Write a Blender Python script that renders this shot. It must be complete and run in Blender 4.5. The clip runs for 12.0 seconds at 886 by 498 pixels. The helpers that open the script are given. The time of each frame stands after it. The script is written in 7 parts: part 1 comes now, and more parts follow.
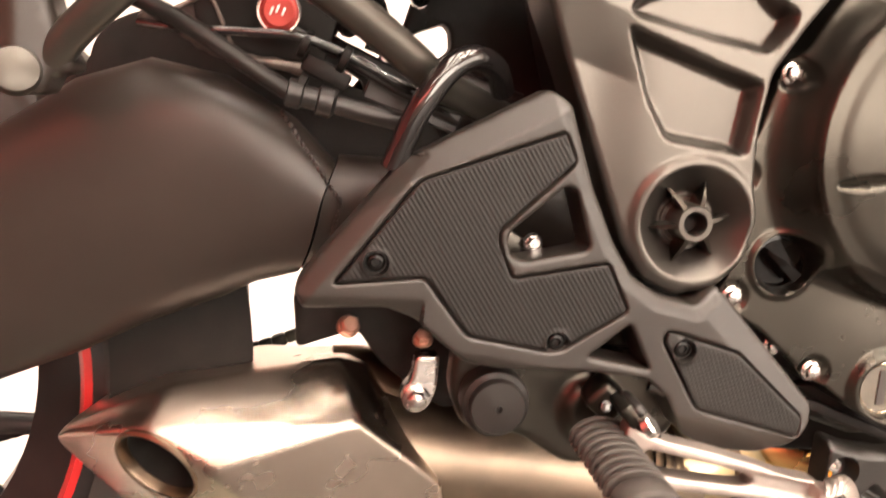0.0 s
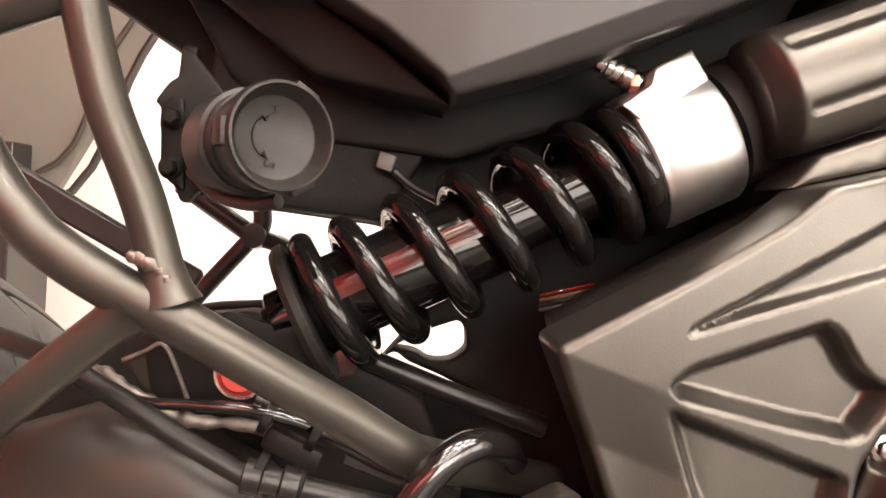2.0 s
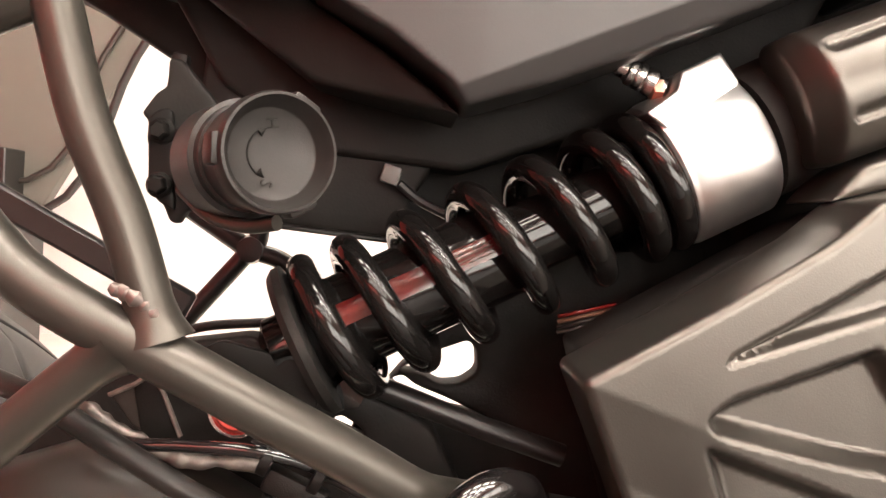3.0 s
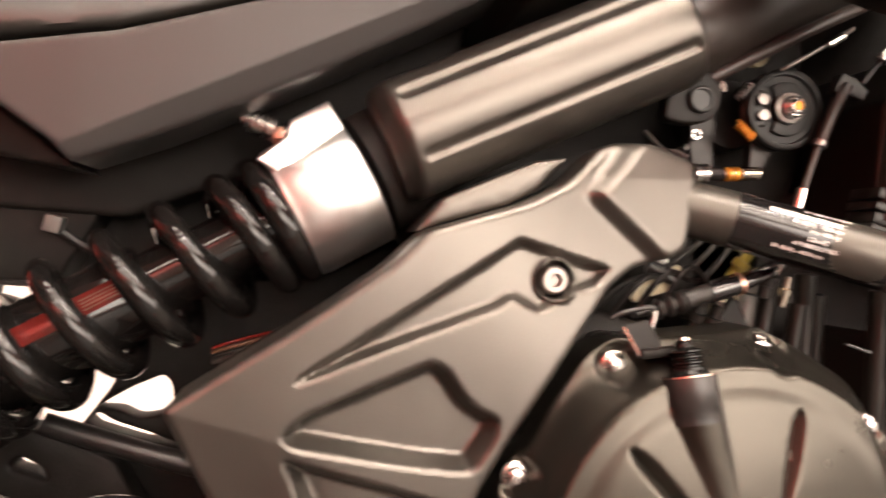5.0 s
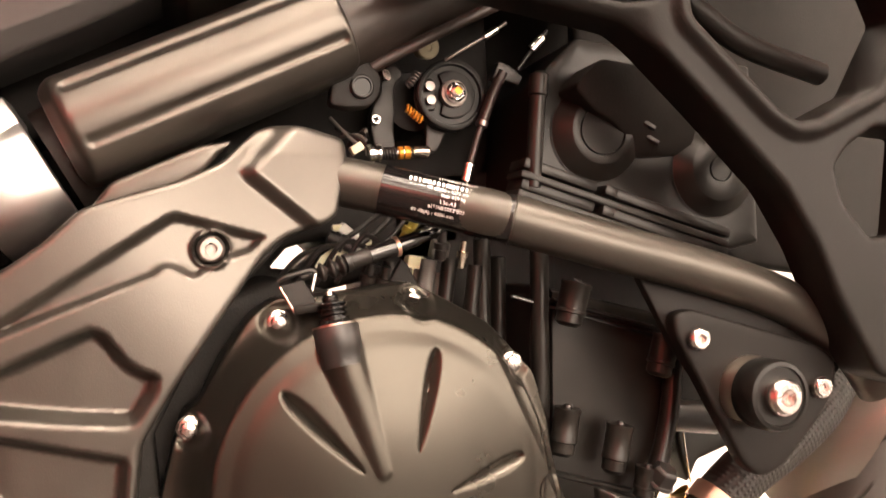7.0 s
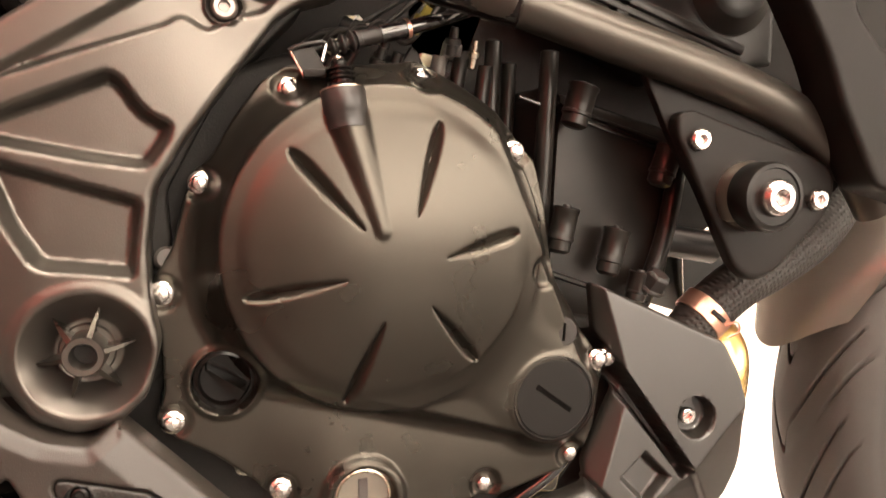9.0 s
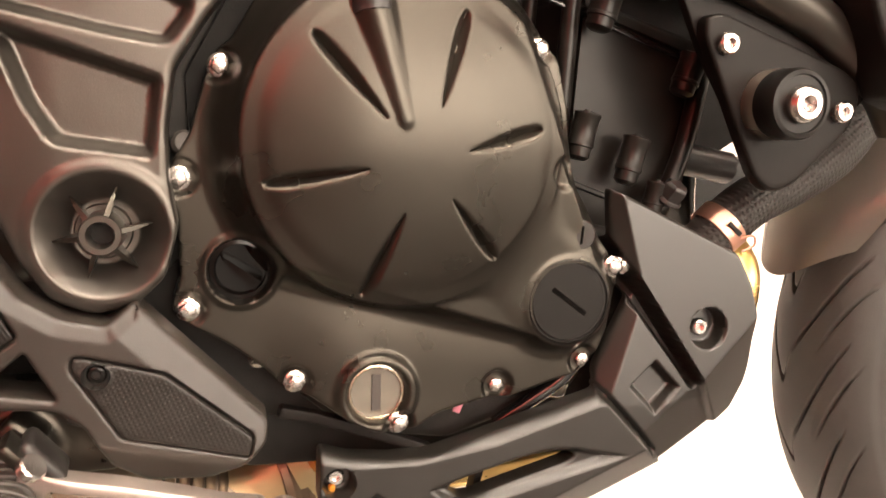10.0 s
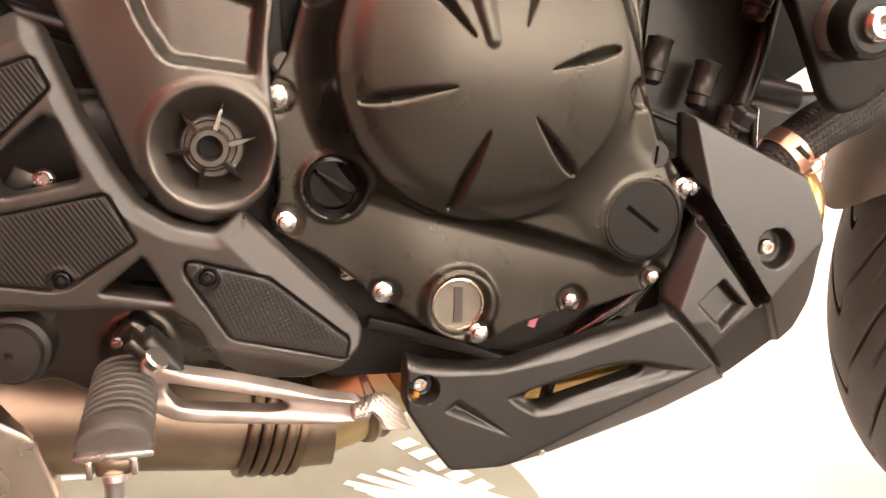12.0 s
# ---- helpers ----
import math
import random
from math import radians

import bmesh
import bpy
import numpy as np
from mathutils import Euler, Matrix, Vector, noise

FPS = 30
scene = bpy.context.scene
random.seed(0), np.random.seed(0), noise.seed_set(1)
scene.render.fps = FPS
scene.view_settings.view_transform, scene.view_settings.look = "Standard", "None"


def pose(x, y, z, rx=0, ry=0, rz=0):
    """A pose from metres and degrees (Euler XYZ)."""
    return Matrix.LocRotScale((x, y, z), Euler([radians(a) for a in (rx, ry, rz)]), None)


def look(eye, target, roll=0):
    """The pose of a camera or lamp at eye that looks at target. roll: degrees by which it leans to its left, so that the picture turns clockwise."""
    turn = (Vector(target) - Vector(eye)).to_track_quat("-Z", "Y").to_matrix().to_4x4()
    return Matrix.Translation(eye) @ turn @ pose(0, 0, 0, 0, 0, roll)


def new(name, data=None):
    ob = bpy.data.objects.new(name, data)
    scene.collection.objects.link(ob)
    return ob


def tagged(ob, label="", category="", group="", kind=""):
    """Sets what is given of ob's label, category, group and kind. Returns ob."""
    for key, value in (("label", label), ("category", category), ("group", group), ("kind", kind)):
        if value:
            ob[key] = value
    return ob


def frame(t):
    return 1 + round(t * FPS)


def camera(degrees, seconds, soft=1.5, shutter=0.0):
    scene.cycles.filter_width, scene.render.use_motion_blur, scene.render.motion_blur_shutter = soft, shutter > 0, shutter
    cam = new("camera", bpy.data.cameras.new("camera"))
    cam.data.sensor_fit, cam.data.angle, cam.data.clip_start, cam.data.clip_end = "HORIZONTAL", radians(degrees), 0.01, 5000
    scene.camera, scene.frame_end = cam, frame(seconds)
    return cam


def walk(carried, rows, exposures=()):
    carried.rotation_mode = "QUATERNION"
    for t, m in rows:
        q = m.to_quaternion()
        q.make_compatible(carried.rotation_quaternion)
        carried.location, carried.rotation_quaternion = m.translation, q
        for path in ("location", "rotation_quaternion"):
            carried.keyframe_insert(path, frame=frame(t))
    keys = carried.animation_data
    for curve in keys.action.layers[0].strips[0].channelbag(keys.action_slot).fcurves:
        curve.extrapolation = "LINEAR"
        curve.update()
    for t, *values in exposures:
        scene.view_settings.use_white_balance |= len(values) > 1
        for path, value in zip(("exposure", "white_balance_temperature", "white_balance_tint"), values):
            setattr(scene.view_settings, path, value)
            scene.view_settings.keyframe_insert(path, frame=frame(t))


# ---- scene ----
cam = camera(57.8, 12.0, shutter=0.4)
PATH = [
    (0, (0.044, 0.083, 0.492), (0.318, 2.035, 0.152), 4.0),
    (0.5, (0.062, 0.098, 0.525), (0.344, 2.059, 0.254), 4.9),
    (1, (0.067, 0.118, 0.561), (0.29, 2.098, 0.385), 5.3),
    (1.5, (0.073, 0.145, 0.591), (0.206, 2.137, 0.472), 5.0),
    (2, (0.078, 0.173, 0.608), (0.173, 2.169, 0.535), 4.2),
    (2.5, (0.071, 0.193, 0.615), (0.17, 2.189, 0.533), 3.8),
    (2.7, (0.07, 0.201, 0.615), (0.171, 2.197, 0.54), 3.7),
    (4.3, (0.12, 0.191, 0.624), (0.284, 2.183, 0.554), 1.8),
    (4.5, (0.132, 0.179, 0.625), (0.354, 2.167, 0.586), 1.4),
    (5, (0.198, 0.155, 0.627), (0.517, 2.129, 0.614), 0.4),
    (5.5, (0.245, 0.135, 0.619), (0.702, 2.082, 0.641), -0.5),
    (6, (0.275, 0.116, 0.62), (0.825, 2.038, 0.673), -1.9),
    (6.5, (0.289, 0.099, 0.619), (0.886, 2.007, 0.673), -2.9),
    (7, (0.29, 0.087, 0.604), (0.899, 1.991, 0.613), -3.0),
    (7.2, (0.288, 0.082, 0.596), (0.903, 1.985, 0.583), -2.7),
    (9, (0.293, 0.07, 0.535), (0.842, 1.981, 0.32), 0.0),
    (9.5, (0.288, 0.07, 0.519), (0.835, 1.974, 0.24), 0.6),
    (10, (0.279, 0.075, 0.504), (0.846, 1.964, 0.172), 1.8),
    (10.5, (0.273, 0.066, 0.493), (0.822, 1.952, 0.119), 2.2),
    (11, (0.271, 0.058, 0.485), (0.807, 1.944, 0.093), 2.0),
    (11.5, (0.263, 0.054, 0.482), (0.774, 1.943, 0.071), 1.7),
    (12, (0.246, 0.056, 0.482), (0.731, 1.949, 0.056), 1.4),
]
walk(cam, [(t, look(eye, target, roll)) for t, eye, target, roll in PATH],
     [(0.0, -0.04, 6650, 12), (1.5, 0.05, 6250, 8), (2.5, 0.02, 6150, 8), (4.5, 0.05, 6350, 11), (5.5, 0.10, 6800, 14), (7.0, 0.12, 7000, 14), (9.0, 0.04, 6750, 10), (10.5, -0.12, 6800, 11), (12.0, -0.13, 6650, 11)])

# ---- world and light ----
from mathutils.geometry import delaunay_2d_cdt

world = bpy.data.worlds.new("world")
scene.world = world
world.use_nodes = True
world.node_tree.nodes["Background"].inputs[0].default_value = (1.0, 0.93, 0.84, 1)
world.node_tree.nodes["Background"].inputs[1].default_value = 0.05
LAMP = 33.0          # ceiling panels
SPOT = 500.0          # small downlights
DAY = 13.0            # shop front
scene.view_settings.exposure = 0.0


# ---- materials ----
def mat(name, color, rough=0.5, metal=0.0, var=0.12, scale=30.0, bump=0.12, fine=900.0, coat=0.0, rvar=0.08, spec=0.5, dirt=None):
    m = bpy.data.materials.new(name)
    m.use_nodes = True
    nt = m.node_tree
    b = nt.nodes["Principled BSDF"]
    tc = nt.nodes.new("ShaderNodeTexCoord")

    def noisy(sc, detail):
        n = nt.nodes.new("ShaderNodeTexNoise")
        n.inputs["Scale"].default_value, n.inputs["Detail"].default_value = sc, detail
        nt.links.new(tc.outputs["Object"], n.inputs["Vector"])
        return n

    big, small = noisy(scale, 4.0), noisy(fine, 2.0)
    ramp = nt.nodes.new("ShaderNodeValToRGB")
    ramp.color_ramp.elements[0].position, ramp.color_ramp.elements[1].position = 0.3, 0.7
    lo = [c * (1 - var) for c in color]
    hi = [min(1.0, c * (1 + var)) for c in (dirt or color)]
    ramp.color_ramp.elements[0].color, ramp.color_ramp.elements[1].color = (*lo, 1), (*hi, 1)
    nt.links.new(big.outputs["Fac"], ramp.inputs["Fac"])
    nt.links.new(ramp.outputs["Color"], b.inputs["Base Color"])
    mr = nt.nodes.new("ShaderNodeMapRange")
    mr.inputs["To Min"].default_value, mr.inputs["To Max"].default_value = max(0.02, rough - rvar), min(1, rough + rvar)
    nt.links.new(big.outputs["Fac"], mr.inputs["Value"])
    nt.links.new(mr.outputs["Result"], b.inputs["Roughness"])
    bp = nt.nodes.new("ShaderNodeBump")
    bp.inputs["Strength"].default_value, bp.inputs["Distance"].default_value = bump, 0.0006
    nt.links.new(small.outputs["Fac"], bp.inputs["Height"])
    nt.links.new(bp.outputs["Normal"], b.inputs["Normal"])
    b.inputs["Metallic"].default_value = metal
    b.inputs["Coat Weight"].default_value = coat
    b.inputs["Coat Roughness"].default_value = 0.06
    b.inputs["Specular IOR Level"].default_value = spec
    return m


def weave(m, pitch, angle, depth=0.0007, dots=False):
    """Raised ribs (or small pyramids) moulded into a pad, over the fine grain."""
    nt = m.node_tree
    b = nt.nodes["Principled BSDF"]
    tc = next(n for n in nt.nodes if n.type == "TEX_COORD")
    old = next(n for n in nt.nodes if n.type == "BUMP")
    last = None
    for a in ((angle, angle + 90) if dots else (angle,)):
        mp = nt.nodes.new("ShaderNodeMapping")
        mp.inputs["Rotation"].default_value = (0, radians(a), 0)
        nt.links.new(tc.outputs["Object"], mp.inputs["Vector"])
        w = nt.nodes.new("ShaderNodeTexWave")
        w.inputs["Scale"].default_value = 2 * math.pi / pitch / 20
        w.bands_direction = "X"
        nt.links.new(mp.outputs["Vector"], w.inputs["Vector"])
        if last is None:
            last = w.outputs["Fac"]
        else:
            mul = nt.nodes.new("ShaderNodeMath")
            mul.operation = "MULTIPLY"
            nt.links.new(last, mul.inputs[0])
            nt.links.new(w.outputs["Fac"], mul.inputs[1])
            last = mul.outputs[0]
    bp = nt.nodes.new("ShaderNodeBump")
    bp.inputs["Strength"].default_value, bp.inputs["Distance"].default_value = 1.0, depth
    nt.links.new(last, bp.inputs["Height"])
    nt.links.new(old.outputs["Normal"], bp.inputs["Normal"])
    nt.links.new(bp.outputs["Normal"], b.inputs["Normal"])
    return m


def glow(name, color, strength):
    m = bpy.data.materials.new(name)
    m.use_nodes = True
    b = m.node_tree.nodes["Principled BSDF"]
    b.inputs["Emission Color"].default_value = (*color, 1)
    b.inputs["Emission Strength"].default_value = strength
    b.inputs["Base Color"].default_value = (0.8, 0.8, 0.8, 1)
    return m


M_CAST = mat("satin grey cast aluminium paint", (0.092, 0.0840, 0.0745), 0.32, 0.82, 0.06, 25, 0.10, 1400)
M_COVER = mat("dark bronze engine paint", (0.054, 0.0490, 0.0413), 0.29, 0.88, 0.06, 25, 0.08, 1400)
M_PLASTIC = mat("black moulded plastic", (0.023, 0.0195, 0.0166), 0.36, 0, 0.12, 30, 0.22, 1800, spec=0.50)
M_ARM = mat("dull black frame coating", (0.0088, 0.0075, 0.0066), 0.45, 0, 0.15, 30, 0.25, 1600, spec=0.15)
M_PAD = weave(mat("ribbed black rubber pad", (0.0105, 0.0092, 0.0084), 0.42, 0, 0.12, 40, 0.1, 1500, spec=0.25), 0.0022, 33.5, 0.00013, False)
M_PAD_DOT = weave(mat("dotted black rubber pad", (0.0125, 0.0112, 0.0100), 0.42, 0, 0.12, 40, 0.1, 1500, spec=0.35), 0.0022, 22, 0.00011, True)
M_PAN = mat("matt black fairing plastic", (0.0130, 0.0118, 0.0100), 0.34, 0, 0.10, 18, 0.10, 1800, spec=0.60)
M_SCRAPE = mat("bare silvery weld metal", (0.20, 0.165, 0.15), 0.42, 0.8, 0.25, 200, 0.3, 500)
M_TUBE = mat("satin titanium frame paint", (0.066, 0.060, 0.051), 0.36, 0.65, 0.06, 20, 0.05, 1600)
M_SWING = mat("semi-gloss black swingarm paint", (0.026, 0.0200, 0.0163), 0.38, 0.1, 0.2, 12, 0.06, 1200)
M_BLACK = mat("black painted metal", (0.018, 0.016, 0.015), 0.35, 0.1, 0.25, 50, 0.1, 900)
M_DARK = mat("sooty black engine casting", (0.014, 0.0125, 0.0112), 0.55, 0, 0.3, 60, 0.3, 700, spec=0.20)
M_VOID = mat("light-swallowing black plastic", (0.014, 0.0125, 0.0112), 0.6, 0, 0.2, 60, 0.2, 700, spec=0.14)
# near-black colour that stands in for the shade inside a slot
M_PIT = mat("near-black slot shade", (0.003, 0.0027, 0.0025), 0.85, 0, 0.2, 60, 0.1, 900, spec=0.03)
M_ENGINE = mat("black crackle engine paint", (0.012, 0.0108, 0.0094), 0.32, 0.0, 0.3, 30, 0.06, 900, spec=0.25)
M_CAPBLACK = mat("shiny black filler cap", (0.005, 0.0044, 0.004), 0.16, 0, 0.1, 30, 0.0, 800, 0, 0.02, spec=0.22)
M_CAPS = mat("dark matt cap paint", (0.008, 0.0073, 0.0066), 0.36, 0.1, 0.06, 40, 0.08, 1400, spec=0.22)
M_GLOSS = mat("gloss black spring enamel", (0.008, 0.007, 0.007), 0.10, 0, 0.1, 30, 0.0, 800, 0.8, 0.02)
M_COIL = mat("black spring enamel", (0.006, 0.0053, 0.005), 0.09, 0, 0.1, 30, 0.0, 800, 0.2, 0.02, spec=0.26)
M_CHROME = mat("bright zinc plated steel", (0.60, 0.565, 0.54), 0.26, 1.0, 0.10, 120, 0.04, 900)
M_COLLAR = mat("turned bright aluminium", (0.74, 0.725, 0.71), 0.36, 1.0, 0.03, 60, 0.03, 1500, rvar=0.03)
M_PLUG = mat("dusty grey connector plastic", (0.11, 0.104, 0.096), 0.5, 0, 0.1, 90, 0.1, 900)
M_CHAFE = mat("dull brown loom wire", (0.12, 0.06, 0.035), 0.5, 0, 0.1, 90, 0.1, 900)
M_ALU = mat("machined aluminium", (0.74, 0.71, 0.68), 0.24, 1.0, 0.05, 60, 0.03, 1500)
M_PEDAL = mat("polished cast aluminium", (0.52, 0.46, 0.42), 0.50, 1.0, 0.12, 60, 0.06, 900)
M_STEEL = mat("brushed stainless muffler", (0.56, 0.48, 0.41), 0.28, 1.0, 0.12, 14, 0.03, 600)
M_HEAT = mat("heat tinted stainless pipe", (0.23, 0.165, 0.118), 0.34, 1.0, 0.2, 14, 0.05, 600, dirt=(0.30, 0.235, 0.17))
M_CLAMP = mat("brown oxidised clamp steel", (0.125, 0.084, 0.062), 0.36, 1.0, 0.35, 22, 0.08, 600, dirt=(0.20, 0.15, 0.10))
M_PIPE = mat("tan stainless collector", (0.18, 0.146, 0.114), 0.38, 1.0, 0.3, 14, 0.05, 600, dirt=(0.26, 0.20, 0.15))
M_GOLD = mat("straw tinted header pipe", (0.80, 0.56, 0.22), 0.28, 1.0, 0.15, 25, 0.04, 700)
M_STRAW = mat("straw brown tinted pipe", (0.60, 0.48, 0.28), 0.32, 1.0, 0.2, 20, 0.05, 600)
M_RUBBER = mat("grey-black rubber", (0.045, 0.039, 0.034), 0.62, 0, 0.15, 60, 0.25, 1200)
M_TYRE = mat("dusty tyre rubber", (0.030, 0.027, 0.024), 0.60, 0, 0.18, 25, 0.3, 900)
M_BRAID = weave(mat("braided black hose fabric", (0.022, 0.020, 0.018), 0.55, 0, 0.15, 60, 0.2, 900, spec=0.3), 0.0035, 30, 0.0006, True)
M_BOLT = mat("dull plated bolt steel", (0.27, 0.24, 0.225), 0.38, 1.0, 0.12, 120, 0.05, 900)
M_HOSE = mat("black rubber hose", (0.016, 0.0138, 0.0125), 0.40, 0, 0.15, 60, 0.15, 900, spec=0.28)
M_RIDGE = mat("rough bare casting", (0.16, 0.135, 0.12), 0.5, 0.7, 0.35, 160, 0.5, 400)
M_RED = mat("red anodised cap", (0.42, 0.055, 0.045), 0.3, 0.2, 0.08, 60, 0.03, 900)
M_REDLINE = mat("red rim stripe", (0.55, 0.02, 0.02), 0.35, 0, 0.05, 60, 0.03, 900)
M_SEAT = mat("satin warm grey side panel", (0.030, 0.0275, 0.0265), 0.42, 0.2, 0.04, 10, 0.06, 1500)
M_FENDER = mat("silver grey fender paint", (0.28, 0.25, 0.22), 0.24, 0.5, 0.05, 10, 0.0, 1500, 0.3)
M_WHITE = mat("white print", (0.80, 0.79, 0.75), 0.5, 0, 0.06, 30, 0.05, 900)
M_CREAM = mat("pale yellow plastic plug", (0.72, 0.68, 0.48), 0.45, 0, 0.06, 60, 0.05, 900)
M_YELLOW = mat("mustard yellow plastic cap", (0.34, 0.28, 0.06), 0.4, 0, 0.06, 60, 0.05, 900)
M_DULLCAP = mat("dull tan plastic cap", (0.26, 0.22, 0.14), 0.5, 0, 0.1, 60, 0.05, 900)
M_ORANGE = mat("orange anodised fitting", (0.62, 0.25, 0.03), 0.34, 0.5, 0.06, 60, 0.03, 900)
M_COPPER = mat("copper toned hose clamp", (0.62, 0.36, 0.27), 0.32, 0.9, 0.08, 60, 0.05, 900)
M_STICKER = mat("gloss black foil sticker", (0.007, 0.006, 0.006), 0.14, 0, 0.05, 30, 0.0, 900, 0.1, 0.02, spec=0.4)
M_LETTER = mat("silver sticker print", (0.85, 0.83, 0.80), 0.4, 0, 0.04, 60, 0.02, 900)
M_MARK = mat("dark engraved mark", (0.045, 0.040, 0.036), 0.5, 0, 0.1, 60, 0.02, 900)
M_KNOB = mat("dark cast knob", (0.023, 0.0205, 0.0190), 0.40, 0.25, 0.2, 90, 0.10, 1600, spec=0.3)
M_DAMPER = mat("dark red damper enamel", (0.12, 0.012, 0.010), 0.14, 0, 0.1, 30, 0.0, 800, 0.6, 0.02)
M_ROD = mat("dull brown-black rubber", (0.030, 0.020, 0.017), 0.42, 0, 0.15, 60, 0.1, 900)
M_BRASS = mat("pale brass ring", (0.62, 0.56, 0.47), 0.25, 1.0, 0.08, 90, 0.04, 900)
M_OIL = mat("oil behind sight glass", (0.115, 0.104, 0.082), 0.08, 0, 0.12, 60, 0.0, 900, 0.8, 0.02)
M_FLOOR = mat("white polished floor", (0.82, 0.80, 0.76), 0.22, 0, 0.04, 2.5, 0.02, 200)
M_AISLE = mat("dark grey floor tile", (0.032, 0.025, 0.022), 0.40, 0, 0.15, 4, 0.05, 300)
M_DAY = glow("bright daylight outside", (1.0, 0.89, 0.77), DAY)
# glow of the added side window, at half the shop front's strength
M_SIDE = glow("added soft side glow", (1.0, 0.89, 0.77), DAY * 0.5)
M_MAT = mat("grey green display mat", (0.235, 0.245, 0.200), 0.60, 0, 0.14, 9, 0.2, 500)
M_WALL = mat("white showroom wall paint", (0.82, 0.80, 0.77), 0.6, 0, 0.04, 1.5, 0.05, 150)
M_BEIGE = mat("beige display panel", (0.105, 0.099, 0.083), 0.5, 0, 0.05, 3, 0.05, 150)
M_REDWALL = mat("red showroom wall paint", (0.50, 0.055, 0.045), 0.45, 0, 0.05, 2, 0.05, 150)
M_ROSE = mat("dusty pink wall paint", (0.46, 0.33, 0.29), 0.5, 0, 0.05, 2, 0.05, 150)
M_CEIL = mat("dusky red ceiling paint", (0.32, 0.17, 0.145), 0.7, 0, 0.04, 2, 0.05, 150)
M_SIGN = glow("red sign acrylic", (1.0, 0.12, 0.085), 8.0)
M_LAMP = glow("warm ceiling panel", (1.0, 0.87, 0.73), LAMP)
M_SPOT = glow("warm downlight lens", (1.0, 0.90, 0.79), SPOT)


# ---- building tools ----
BASE = Vector((0.376, 0.675, 0.0))
bike = new("motorcycle")
bike.location = BASE
tagged(bike, "dark grey naked motorcycle with tube frame and bronze engine covers", "motorcycle")


def link(name, mesh, parent, label="", at=None):
    ob = new(name, mesh)
    if parent is not None:
        ob.parent = parent
        if parent is bike:
            ob.matrix_parent_inverse = Matrix.Translation(-BASE)
    if at is not None:
        ob.matrix_basis = at
    return tagged(ob, label)


def bake(name, bm, material, sharp=38.0):
    bmesh.ops.recalc_face_normals(bm, faces=bm.faces)
    me = bpy.data.meshes.new(name)
    bm.to_mesh(me)
    bm.free()
    me.materials.append(material)
    me.polygons.foreach_set("use_smooth", [True] * len(me.polygons))
    me.set_sharp_from_angle(angle=radians(sharp))
    return me


def part(name, bm, material, parent, label="", sharp=38.0, at=None):
    return link(name, bake(name, bm, material, sharp), parent, label, at)


def spline(pts, n=8):
    p = [Vector(q) for q in pts]
    p = [2 * p[0] - p[1]] + p + [2 * p[-1] - p[-2]]
    out = []
    for i in range(1, len(p) - 2):
        a, b, c, d = p[i - 1 : i + 3]
        for k in range(n):
            t = k / n
            out.append(0.5 * (2 * b + (c - a) * t + (2 * a - 5 * b + 4 * c - d) * t * t + (3 * b - a - 3 * c + d) * t ** 3))
    return out + [p[-2]]


def sweep(bm, path, radius, segs=16, caps=True):
    """A round bar along a list of points; radius is a number or a function of 0..1."""
    rings = []
    up = Vector((0.13, -0.2, 0.97)).normalized()
    for i, q in enumerate(path):
        t = (path[min(i + 1, len(path) - 1)] - path[max(i - 1, 0)]).normalized()
        side = t.cross(up).normalized()
        up = side.cross(t).normalized()
        r = radius(i / (len(path) - 1)) if callable(radius) else radius
        rings.append([bm.verts.new(q + r * (side * math.cos(a) + up * math.sin(a))) for a in (2 * math.pi * k / segs for k in range(segs))])
    for a, b in zip(rings, rings[1:]):
        for k in range(segs):
            bm.faces.new((a[k], a[(k + 1) % segs], b[(k + 1) % segs], b[k]))
    if caps:
        bm.faces.new(rings[0]), bm.faces.new(rings[-1])
    return bm


def tube(pts, radius, segs=16, n=8):
    return sweep(bmesh.new(), spline(pts, n), radius, segs)


def lathe(profile, origin=(0, 0, 0), axis=(0, -1, 0), segs=40, bm=None, ends=(True, True)):
    """A turned form: (radius, place along the axis) pairs."""
    bm = bm or bmesh.new()
    ax = Vector(axis).normalized()
    s = ax.orthogonal().normalized() if abs(ax.y) < 0.99 else Vector((1, 0, 0))
    u = ax.cross(s).normalized()
    o = Vector(origin)
    rings = []
    for r, h in profile:
        if r < 1e-6:
            rings.append([bm.verts.new(o + ax * h)])
        else:
            rings.append([bm.verts.new(o + ax * h + r * (s * math.cos(a) + u * math.sin(a))) for a in (2 * math.pi * k / segs for k in range(segs))])
    for a, b in zip(rings, rings[1:]):
        for k in range(segs):
            j = (k + 1) % segs
            if len(a) == 1 and len(b) > 1:
                bm.faces.new((a[0], b[j], b[k]))
            elif len(b) == 1 and len(a) > 1:
                bm.faces.new((a[k], a[j], b[0]))
            elif len(a) > 1:
                bm.faces.new((a[k], a[j], b[j], b[k]))
    if Vector(profile[0]) == Vector(profile[-1]):
        ends = (False, False)
    for ring, closed in zip((rings[0], rings[-1]), ends):
        if closed and len(ring) > 1:
            bm.faces.new(ring)
    return bm


